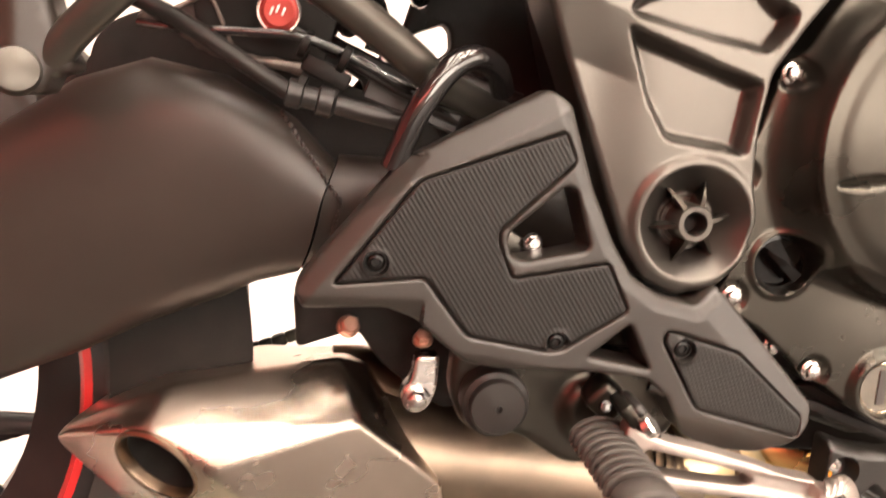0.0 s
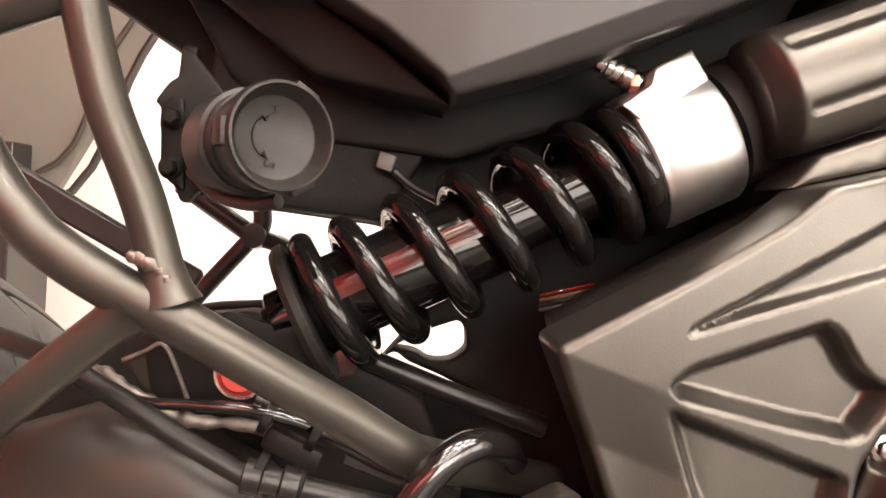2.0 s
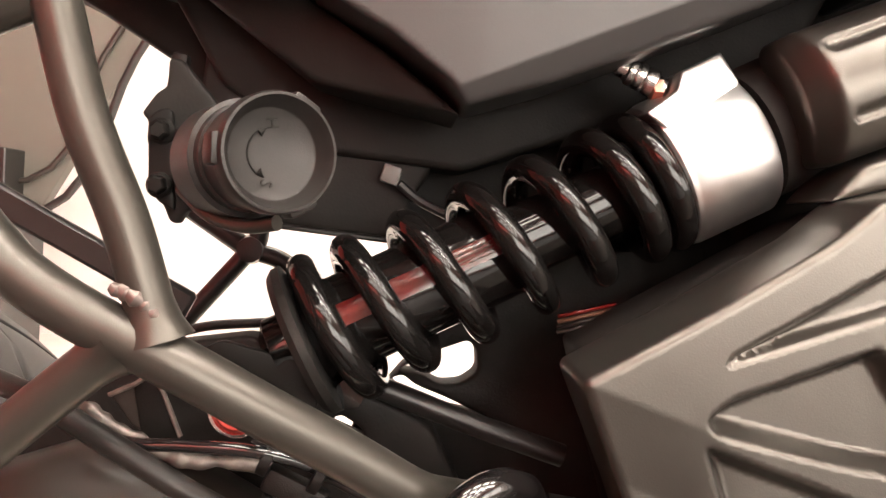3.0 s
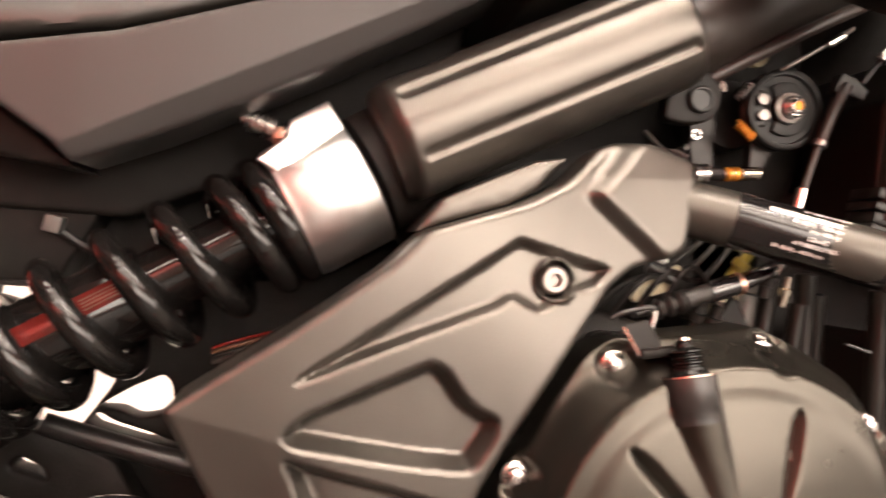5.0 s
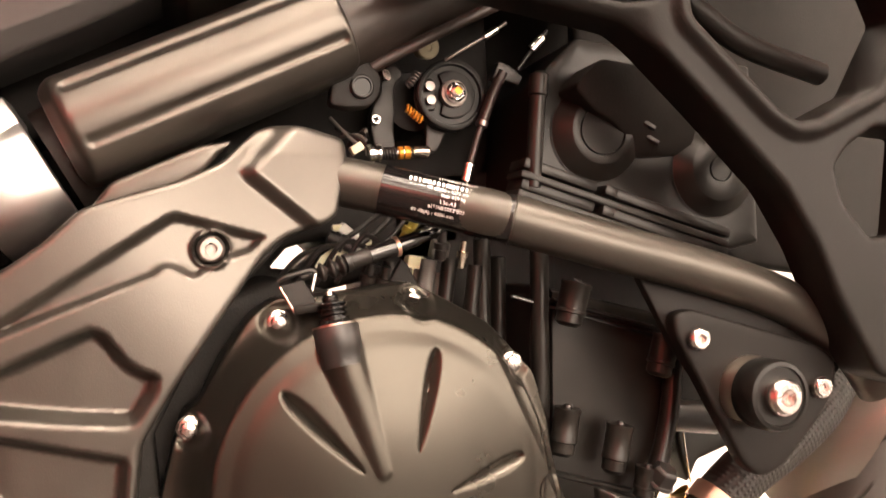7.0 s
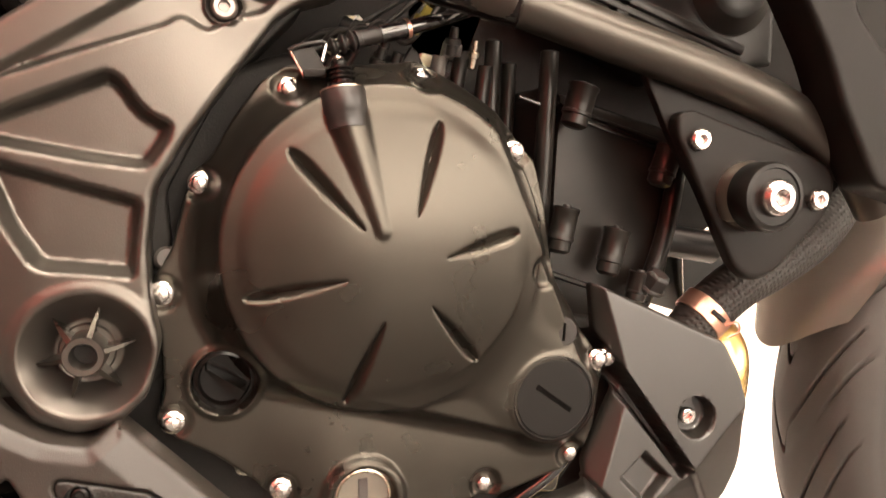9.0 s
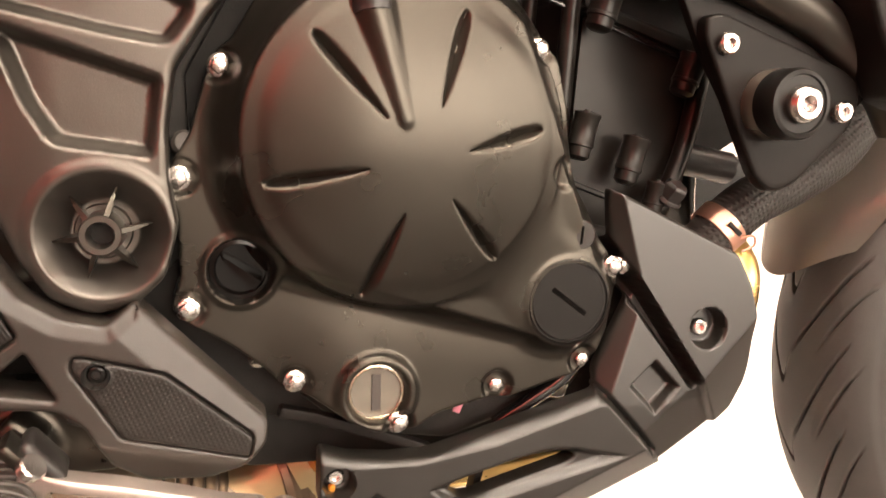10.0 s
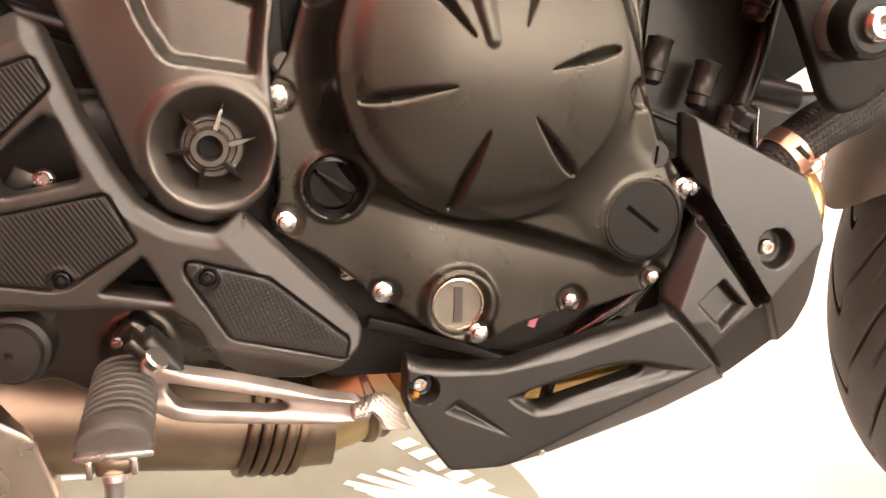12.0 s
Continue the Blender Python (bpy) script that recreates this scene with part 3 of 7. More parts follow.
for s in (-1, 1):
    part("fork_leg", tube([(1.06, BASE.y + s * 0.095, 0.30), (0.95, BASE.y + s * 0.10, 0.62), (0.86, BASE.y + s * 0.10, 0.92)], lambda t: 0.027 if t < 0.45 else 0.021, 24), M_BLACK, bike, "black fork leg")

# ---- rear end: swingarm, hoses, chain ----
def swing_section(x, top, bot, yc, half):
    out = []
    zc, hz = (top + bot) / 2, (top - bot) / 2
    for k in range(28):
        a = 2 * math.pi * k / 28
        c, s = math.cos(a), math.sin(a)
        out.append((x + 0.010 * s * (x > 0.0), yc + half * math.copysign(abs(c) ** 0.65, c) - 0.006 * s, zc + hz * math.copysign(abs(s) ** 0.72, s)))
    return out


stations = [(-0.36, 0.365, 0.265), (-0.28, 0.395, 0.268), (-0.20, 0.432, 0.295), (-0.136, 0.470, 0.322), (-0.097, 0.497, 0.338), (-0.060, 0.510, 0.357), (-0.018, 0.503, 0.374), (0.010, 0.482, 0.384), (0.034, 0.458, 0.391)]
swing = part("swingarm", loft([swing_section(x, t, b, 0.566, 0.032 + 0.006 * ease(x, -0.2, 0.0)) for x, t, b in stations]), M_SWING, bike, "semi-gloss black welded swingarm", 60)
part("pivot_casting", loft([swing_section(x, t, b, 0.572, 0.036) for x, t, b in ((0.036, 0.462, 0.392), (0.07, 0.462, 0.392), (0.11, 0.466, 0.395), (0.20, 0.470, 0.40))]), M_SWING, swing, "dark swingarm pivot casting", 60)
# row of weld beads along the seam
for k in range(30):
    t = k / 29
    bm = lathe([(0.0, -0.0018), (0.0010, -0.0012), (0.0013, 0), (0.0010, 0.0012), (0.0, 0.0018)], (0.014 + 0.034 * min(1, t * 2) - 0.012 * max(0, t * 2 - 1), 0.534 - 0.006 * math.sin(math.pi * t), 0.485 - 0.095 * t), (0.4, 0, -0.9), 8)
    part("weld_bead", bm, M_SWING, swing)
part("far_swingarm", loft([swing_section(x, t, b, 0.79, 0.022) for x, t, b in ((-0.36, 0.36, 0.27), (-0.2, 0.41, 0.31), (-0.05, 0.45, 0.37), (0.10, 0.46, 0.39))]), M_BLACK, swing)
hugger = bmesh.new()
rows = []
for i in range(25):
    a = radians(-4 + 62 * i / 24)
    rows.append([hugger.verts.new((-0.352 + (0.335 - 0.012 * abs(v) ** 3) * math.cos(a), BASE.y + 0.085 * v, 0.315 + (0.335 - 0.012 * abs(v) ** 3) * math.sin(a))) for v in [j / 6 - 1 for j in range(13)]])
for a, b in zip(rows, rows[1:]):
    for j in range(12):
        hugger.faces.new((a[j], a[j + 1], b[j + 1], b[j]))
bmesh.ops.delete(hugger, geom=[f for f in hugger.faces if f.calc_center_median().z > 0.40], context="FACES")
bmesh.ops.solidify(hugger, geom=hugger.faces[:], thickness=0.003)
skirt = []
for i in range(21):
    a = radians(-14 + 31 * i / 20)
    skirt.append([(-0.322 + r * math.cos(a), y, 0.315 + r * math.sin(a)) for r, y in ((0.232, 0.586), (0.30, 0.584), (0.319, 0.590), (0.319, 0.594), (0.30, 0.588), (0.232, 0.590))])
part("hugger_skirt", loft(skirt), M_VOID, bike, "black plastic skirt beside the rear tyre")
part("rear_hugger", hugger, M_VOID, bike, "black plastic rear tyre hugger")

# chain: links along the lower and the upper run
chain = new("drive_chain")
chain.location = (-0.09, 0.745, 0.33)
chain.parent = bike
chain.matrix_parent_inverse = Matrix.Translation(-BASE)
tagged(chain, "oily steel drive chain")
LINKS = [bake("chain_link", rbox((0.0125, w, 0.011), None, 0.003, 2), M_BLACK) for w in (0.011, 0.006)]
for z0, z1 in ((0.400, 0.455), (0.160, 0.351)):
    for k in range(46):
        t = k / 46
        x = -0.33 + 0.48 * t
        link("chain_link", LINKS[k % 2], chain, "", Matrix.Translation((0.09, -0.745, -0.33)) @ pose(x, 0.745, z0 + (z1 - z0) * t, 0, -math.degrees(math.atan2(z1 - z0, 0.48)), 0))

# heel bar, hoses, clips
part("heel_guard_bar", tube([(0.072, 0.485, 0.462), (0.081, 0.480, 0.487), (0.091, 0.480, 0.504), (0.101, 0.483, 0.515), (0.112, 0.490, 0.519), (0.124, 0.503, 0.515), (0.132, 0.520, 0.505)], 0.0066, 20), M_GLOSS, bike, "gloss black bent round bar")
hose = part("brake_hose", tube([(-0.170, 0.580, 0.5480), (-0.110, 0.540, 0.5440), (-0.065, 0.512, 0.5385), (-0.045, 0.505, 0.531), (-0.030, 0.502, 0.524), (-0.006, 0.502, 0.510), (0.018, 0.506, 0.496)], 0.0047, 14), M_HOSE, bike, "thick black rubber brake hose")
part("fitting", lathe([(0.0045, 0), (0.0075, 0.001), (0.0075, 0.008), (0.006, 0.009), (0.006, 0.016), (0.008, 0.017), (0.008, 0.024), (0.0052, 0.026), (0.0052, 0.07)], (0.017, 0.507, 0.496), (0.93, 0.05, -0.18), 20), M_BLACK, hose, "black crimped hose fitting")
part("thin_hose", tube([(-0.060, 0.530, 0.5260), (-0.0298, 0.510, 0.5232), (-0.004, 0.507, 0.5238), (0.025, 0.505, 0.5230), (0.050, 0.510, 0.515), (0.090, 0.515, 0.498), (0.12, 0.53, 0.49)], 0.0026, 12), M_GLOSS, bike, "thin black gloss brake pipe")
cable = part("sensor_cable", tube([(0.020, 0.512, 0.527), (0.045, 0.512, 0.515), (0.075, 0.515, 0.500), (0.11, 0.53, 0.485)], 0.0022, 12), M_HOSE, bike, "thin black sensor cable")
for cx, cz in ((0.026, 0.520), (0.046, 0.514), (0.024, 0.499), (0.040, 0.493)):
    part("clip", lathe([(0.0062, -0.0022), (0.0072, -0.0018), (0.0072, 0.0018), (0.0062, 0.0022)], (cx, 0.509, cz), (0.9, 0, -0.4), 18), M_ARM, cable, "black plastic hose clip")
part("connector", rbox((0.026, 0.010, 0.010), pose(0.037, 0.512, 0.507, 0, 24, 0), 0.002, 2), M_ARM, cable, "black plug connector")
part("bracket_plate", rbox((0.055, 0.004, 0.016), pose(0.085, 0.53, 0.495, 0, 18, 0), 0.001, 1), M_BLACK, bike, "grey steel bracket")
ridge = part("cast_ridge", sweep(bmesh.new(), spline([(-0.0600, 0.534, 0.5285), (-0.0506, 0.530, 0.5308), (-0.0437, 0.528, 0.5263), (-0.0354, 0.528, 0.5220), (-0.0271, 0.528, 0.5176), (-0.0174, 0.528, 0.5130), (-0.0065, 0.528, 0.5112), (0.0070, 0.530, 0.5110), (0.024, 0.534, 0.5080)], 6), lambda t: 0.0030 + 0.0009 * math.sin(43 * t) * math.sin(17 * t), 12), M_RIDGE, bike, "rough silvery cast edge over the swingarm", 60)
part("gusset", moulded([(-0.0440, 0.5345), (-0.0345, 0.5392), (-0.0250, 0.5424), (-0.0130, 0.5180), (-0.0174, 0.5120), (-0.0354, 0.5225)], 0.537, None, 0.002, 0.001, 0.004, r=0.001), M_SWING, ridge, "dark triangular gusset")
part("gusset_rib", tube([(-0.0440, 0.535, 0.5350), (-0.0345, 0.535, 0.5396), (-0.0255, 0.535, 0.5424), (-0.0142, 0.535, 0.5192)], 0.0011, 8), M_RIDGE, ridge)
cap = part("reservoir_cap", lathe([(0.0, 0.010), (0.0075, 0.010), (0.0085, 0.009), (0.0090, 0.0075), (0.0105, 0.007), (0.0112, 0.006), (0.0112, 0.0)], (0.0112, 0.525, 0.5356), (0.05, -1, 0.05), 36), M_RED, bike, "red cap with worn white marks")
part("ring", lathe([(0.0100, 0.002), (0.0100, 0.0078), (0.0112, 0.0078), (0.0118, 0.006), (0.0118, 0.002)], (0.0112, 0.525, 0.5356), (0.05, -1, 0.05), 36), M_ALU, cap, "bright metal ring")
for k in range(3):
    part("mark", rbox((0.0012, 0.0006, 0.0042), pose(0.0080 + 0.003 * k, 0.5145, 0.5358 + 0.0012 * (k == 1), 0, 20, 0), 0.0002, 1), M_WHITE, cap)
part("cap_bracket", moulded([(-0.03, 0.515), (0.035, 0.512), (0.045, 0.55), (0.0, 0.56), (-0.035, 0.54)], 0.536, None, 0.006, 0.001, 0.004), M_ARM, bike, "black stamped bracket behind the red cap")

# ---- subframe tubes ----
sub = part("subframe_tube", tube([(-0.13, 0.470, 0.715), (-0.094, 0.467, 0.652), (-0.0702, 0.466, 0.612), (-0.058, 0.465, 0.5975), (-0.0488, 0.465, 0.5890), (-0.0289, 0.465, 0.5772), (0.0022, 0.466, 0.5625), (0.0296, 0.472, 0.5471), (0.0585, 0.482, 0.530), (0.0823, 0.494, 0.5141), (0.0968, 0.512, 0.5053), (0.1372, 0.545, 0.4904), (0.157, 0.560, 0.4832)], 0.0091, 24), M_TUBE, bike, "satin titanium painted steel frame tube")
part("upright_tube", tube([(-0.0470, 0.468, 0.695), (-0.0416, 0.466, 0.6747), (-0.0320, 0.466, 0.6416), (-0.0188, 0.466, 0.6117), (-0.0128, 0.466, 0.5954), (-0.0035, 0.466, 0.5665)], 0.0080, 24), M_TUBE, sub)
part("upper_tube", tube([(-0.115, 0.474, 0.657), (-0.0840, 0.470, 0.6660), (-0.0600, 0.468, 0.6750), (-0.044, 0.468, 0.682)], 0.0080, 20), M_TUBE, sub)
part("lower_tube", tube([(-0.012, 0.467, 0.574), (-0.0255, 0.467, 0.562), (-0.0418, 0.469, 0.5475), (-0.0579, 0.472, 0.5329), (-0.0777, 0.480, 0.5153), (-0.090, 0.486, 0.500)], 0.0081, 24), M_TUBE, sub)
for at, way, r in (((-0.0066, 0.4660, 0.5768), (0.32, 0, -0.95), 0.0080), ((-0.0230, 0.4670, 0.5640), (0.76, 0, 0.65), 0.0081)):
    part("weld_fillet", lathe([(r - 0.0004, -0.010), (r + 0.0002, -0.004), (r + 0.0010, 0.001), (r + 0.0022, 0.004), (r + 0.0034, 0.007)], at, way, 32, ends=(False, False)), M_TUBE, sub, "smooth weld fillet")
for k, (bx, bz, br) in enumerate(((-0.0172, 0.5868, 0.0026), (-0.0142, 0.5862, 0.0034), (-0.0108, 0.5846, 0.0036), (-0.0078, 0.5822, 0.0032), (-0.0050, 0.5797, 0.0026))):
    part("weld_bead", lathe([(0.0, -br), (br * 0.6, -br * 0.8), (br * 0.95, 0), (br * 0.6, br * 0.8), (0.0, br)], (bx, 0.4598 + 0.0006 * (k % 2), bz), (0.8, 0.1, -0.55), 14), M_SCRAPE, sub, "bare silvery weld at the tube joint")
part("passenger_peg_mount", moulded([(-0.1202, 0.5446), (-0.0922, 0.5472), (-0.0865, 0.5284), (-0.0831, 0.5139), (-0.0772, 0.5019), (-0.079, 0.4973), (-0.087, 0.4960), (-0.0896, 0.4872), (-0.1005, 0.4851), (-0.1098, 0.4930), (-0.135, 0.500), (-0.135, 0.535)], 0.474, lambda q: 0.25 * np.abs(q[:, 0] + 0.102), 0.003, 0.004, 0.026, r=0.004), M_SWING, sub, "dark cast passenger peg mount")
part("bolt", lathe([(0.0105, -0.006), (0.0112, 0.0), (0.0100, 0.0030), (0.0060, 0.0042), (0.0, 0.0044)], (-0.1000, 0.472, 0.4965), (0.35, -0.9, 0.25), 32), M_TUBE, sub, "domed satin peg bolt")
# frame tubes of the far side
for pts, r in (([(-0.090, 0.775, 0.517), (-0.0742, 0.775, 0.5367), (-0.0346, 0.775, 0.5853)], 0.0066), ([(-0.090, 0.775, 0.620), (-0.0662, 0.775, 0.6051), (-0.0346, 0.775, 0.5853)], 0.0072), ([(-0.040, 0.775, 0.640), (-0.0290, 0.775, 0.6030), (-0.0310, 0.775, 0.5853)], 0.0070), ([(-0.0346, 0.775, 0.5853), (-0.0121, 0.775, 0.5794), (0.0098, 0.775, 0.5652), (0.04, 0.775, 0.548)], 0.0066)):
    part("far_tube", tube(pts, r, 16), M_BLACK, sub)
part("far_node", lathe([(0.0, -0.009), (0.009, -0.008), (0.0105, 0), (0.009, 0.008), (0.0, 0.009)], (-0.0335, 0.775, 0.5860), (0, -1, 0), 20), M_BLACK, sub, "black welded joint of the far frame tubes")
part("far_hose", tube([(-0.11, 0.72, 0.512), (-0.06, 0.72, 0.535), (-0.02, 0.72, 0.5415), (0.02, 0.72, 0.544), (0.05, 0.72, 0.53)], 0.0032, 12), M_HOSE, bike, "thin black hose behind the frame tubes")
part("rear_stay", rbox((0.17, 0.006, 0.0145), pose(-0.105, 0.60, 0.6030, 0, 26.8, 0), 0.002, 1), M_BLACK, bike, "flat black stay")
part("under_tray", moulded([(-0.03, 0.618), (0.068, 0.600), (0.20, 0.60), (0.42, 0.70), (0.42, 0.90), (-0.36, 0.90), (-0.28, 0.80), (-0.13, 0.735), (-0.052, 0.690), (-0.036, 0.66)], 0.640, None, 0.01, 0.004, 0.10), M_VOID, bike, "black plastic tray under the seat")
part("under_tray_side", moulded([(0.03, 0.645), (0.10, 0.640), (0.26, 0.70), (0.30, 0.78), (-0.06, 0.78), (-0.048, 0.72), (-0.02, 0.675)], 0.60, None, 0.008, 0.004, 0.06), M_VOID, bike, "black under-seat side wall")
part("tray_end", moulded([(-0.030, 0.690), (-0.034, 0.640), (-0.034, 0.6108), (-0.0256, 0.6103), (0.0153, 0.6074), (0.0638, 0.6040), (0.085, 0.640), (0.06, 0.72), (-0.03, 0.72)], 0.606, None, 0.006, 0.003, 0.03), M_VOID, bike, "black plastic end wall of the tray")
part("tray_lip", rbox((0.094, 0.016, 0.003), pose(0.018, 0.612, 0.6068, 0, 4.0, 0), 0.001, 1), M_BLACK, bike)

# ---- shock absorber ----
S0, S1 = Vector((0.044, 0.553, 0.565)), Vector((0.1845, 0.562, 0.6395))
SD = (S1 - S0).normalized()
SV = SD.cross(Vector((0, -1, 0))).normalized()
SU = SV.cross(SD).normalized()


def along(s):
    return S0 + SD * s


def on_damper(s0, s1, a0, a1, r, name, material, label):
    """A thin label bent round the damper, between two places along it and two angles above its front."""
    bm = bmesh.new()
    rows = []
    for i in range(9):
        a = radians(a0 + (a1 - a0) * i / 8)
        way = SU * math.cos(a) - SV * math.sin(a)
        rows.append([bm.verts.new(along(s0 + (s1 - s0) * k / 6) + way * r) for k in range(7)])
    for a, b in zip(rows, rows[1:]):
        for k in range(6):
            bm.faces.new((a[k], a[k + 1], b[k + 1], b[k]))
    bmesh.ops.solidify(bm, geom=bm.faces[:], thickness=0.0003)
    return part(name, bm, material, shock, label)


shock = part("shock_absorber", lathe([(0.010, -0.03), (0.016, -0.026), (0.016, -0.012), (0.0205, -0.010), (0.0215, -0.008), (0.0215, 0.086), (0.0205, 0.088), (0.0165, 0.089), (0.0165, 0.19), (0.0, 0.19)], along(0), SD, 48), M_COIL, bike, "gloss black damper body")
TURNS = [-0.8, 0, 1, 2, 3, 4, 5, 6, 6.6]
PLACES = [-0.0050, 0.0007, 0.0258, 0.0544, 0.0849, 0.1135, 0.1426, 0.1569, 0.1600]
coil = []
for k in range(297):
    n = -0.8 + k / 40
    s = float(np.interp(n, TURNS, PLACES))
    s = (s + float(np.interp(n - 0.2, TURNS, PLACES)) + float(np.interp(n + 0.2, TURNS, PLACES))) / 3
    a = 2 * math.pi * n
    coil.append(along(s) + (0.0297 - 0.0075 * s) * (SU * math.cos(a) + SV * math.sin(a)))
part("spring", sweep(bmesh.new(), coil, 0.0064, 16), M_COIL, shock, "gloss black coil spring", 60)
part("spring_seat", lathe([(0.016, -0.016), (0.032, -0.016), (0.0345, -0.013), (0.0345, -0.0095), (0.030, -0.0085), (0.018, -0.0085)], along(0), SD, 40), M_DARK, shock)
part("top_collar", lathe([(0.028, 0.1610), (0.0322, 0.1612), (0.0336, 0.1622), (0.0340, 0.1636), (0.0340, 0.1652), (0.0345, 0.1660), (0.0346, 0.2010), (0.0336, 0.2025), (0.020, 0.2027)], along(0), SD, 72), M_COLLAR, shock, "bright machined aluminium collar")
part("collar_block", moulded([(0.1715, 0.6658), (0.1849, 0.6768), (0.1866, 0.6852), (0.2045, 0.6955), (0.2120, 0.6830), (0.2130, 0.6680), (0.190, 0.652)], 0.5345, lambda q: 0.30 * np.clip(q[:, 1] - 0.664, 0, 1), 0.002, 0.0012, 0.03, r=0.001), M_COLLAR, shock, "bright aluminium adjuster block")
union = part("hose_union", lathe([(0.0045, 0), (0.0045, 0.004), (0.0062, 0.005), (0.0062, 0.0085), (0.0048, 0.0095), (0.0062, 0.0105), (0.0062, 0.0130), (0.0048, 0.0140), (0.0060, 0.0150), (0.0060, 0.0175), (0.0044, 0.0185), (0.0042, 0.0225), (0.0030, 0.0235)], (0.1846, 0.556, 0.6800), (-0.92, 0.05, 0.38), 18), M_CHROME, shock, "plated steel hose union")
part("union_nut", hexhead(0.0056, 0.005), M_COPPER, shock, "copper-toned union nut", at=pose(0.1832, 0.556, 0.6795, 0, 0, -90) @ pose(0, 0, 0, 0, 20, 0))
part("top_mount", lathe([(0.031, 0.207), (0.031, 0.24), (0.026, 0.242), (0.026, 0.29), (0.0, 0.29)], along(0), SD, 48), M_DARK, shock, "black shock mount")
on_damper(0.004, 0.0795, 1, 27, 0.0217, "label", M_DAMPER, "glossy dark red label on the damper")
# four thin lines along the upper end of the label
for k in range(4):
    on_damper(0.060, 0.0770, 6 + 4.2 * k, 7.4 + 4.2 * k, 0.0221, "print_bar", M_CHAFE, "fine pale lines")
for s in (0.0005, 0.0835):
    part("band", lathe([(0.0216, s), (0.0220, s + 0.0005), (0.0220, s + 0.0025), (0.0216, s + 0.003)], along(0), SD, 40), M_GLOSS, shock, "raised black ring round the damper")
part("linkage", tube([(0.06, 0.60, 0.532), (0.11, 0.60, 0.515), (0.16, 0.60, 0.500)], 0.006, 14), M_BLACK, bike, "black linkage rod")

# remote preload knob
KA = Vector((0.50, -0.86, 0.03)).normalized()
KF = Vector((0.0284, 0.4803, 0.6350))
knob = part("preload_knob", lathe([(0.0, -0.0060), (0.0158, -0.0060), (0.0166, -0.0054), (0.0190, 0.0010), (0.0198, 0.0022), (0.0208, 0.0020), (0.0213, 0.0004), (0.0214, -0.006), (0.0205, -0.0095), (0.0196, -0.0110), (0.0196, -0.024), (0.0206, -0.025), (0.0206, -0.031), (0.0225, -0.032), (0.0225, -0.056), (0.0155, -0.058), (0.0155, -0.075)], KF, KA, 72), M_KNOB, bike, "cast grey preload adjuster knob with letters")
for a in (80, 200, 320):
    s = KA.orthogonal().normalized()
    u = KA.cross(s)
    d = s * math.cos(radians(a)) + u * math.sin(radians(a))
    m = Matrix.Translation(KF + d * 0.0206 - KA * 0.0065) @ Matrix((d, KA.cross(d), KA)).transposed().to_4x4()
    part("lug", rbox((0.0052, 0.0115, 0.0105), m, 0.0015, 2), M_KNOB, knob)
KX = Vector((-KA.y, KA.x, 0)).normalized()
KZ = KA.cross(KX).normalized()


def on_knob(u, v, h=0.0):
    return KF + KX * u * 1.08 + KZ * v * 1.08 + KA * (h - 0.0060)


def letter(text, height, m, material, parent, depth=0.0002, name="letter"):
    cu = bpy.data.curves.new("letter", "FONT")
    cu.body, cu.size, cu.extrude, cu.resolution_u = text, height * 1.38, depth, 2
    cu.align_x, cu.align_y = "CENTER", "CENTER"
    tmp = new("tmp", cu)
    bpy.context.view_layer.update()
    me = bpy.data.meshes.new_from_object(tmp.evaluated_get(bpy.context.evaluated_depsgraph_get()))
    bpy.data.objects.remove(tmp)
    bpy.data.curves.remove(cu)
    me.transform(m)
    me.materials.clear()
    me.materials.append(material)
    return link(name, me, parent)


face = Matrix((KX, KZ, KA)).transposed().to_4x4()
letter("H", 0.0045, Matrix.Translation(on_knob(-0.0008, 0.0098, 0.0005)) @ face @ pose(0, 0, 0, 0, 0, -80), M_VOID, knob)
letter("S", 0.0045, Matrix.Translation(on_knob(-0.0020, -0.0098, 0.0005)) @ face @ pose(0, 0, 0, 0, 0, -100), M_VOID, knob)
part("arrow", sweep(bmesh.new(), [on_knob(-0.0085 * math.cos(radians(a)), 0.0085 * math.sin(radians(a)), 0.0001) for a in range(-52, 53, 8)], 0.00042, 8), M_VOID, knob)
for s in (-1, 1):
    tip = on_knob(-0.0085 * math.cos(radians(56)), 0.0085 * math.sin(radians(56)) * s, 0.0001)
    part("arrow_head", lathe([(0.0015, 0), (0.0, 0.0035)], tip - KZ * s * 0.001, KX * 0.75 + KZ * s * 0.6, 8), M_VOID, knob)
# wider than its strap: the near-black plate stands for the shaded gap there
brk = part("knob_bracket", moulded([(-0.0298, 0.6642), (-0.034, 0.6614), (-0.040, 0.6523), (-0.037, 0.6496), (-0.0373, 0.6409), (-0.0357, 0.6379), (-0.0356, 0.6233), (-0.0317, 0.6177), (-0.0286, 0.6133), (-0.0262, 0.6076), (-0.0225, 0.6066), (-0.0192, 0.6125), (-0.0053, 0.6150), (-0.0075, 0.6573), (-0.0243, 0.6760), (-0.0296, 0.6760)], 0.545, None, 0.003, 0.0016, 0.006, r=0.002), M_VOID, bike, "black knob bracket, filling the dark gap beside its strap")
part("strap", moulded([(-0.0362, 0.6503), (-0.0311, 0.6546), (-0.0262, 0.6544), (-0.0242, 0.6227), (-0.0236, 0.6120), (-0.0310, 0.6160), (-0.0350, 0.6230)], 0.5425, None, 0.002, 0.0010, 0.003, r=0.002), M_ARM, brk, "dull grey strap with two bolts")
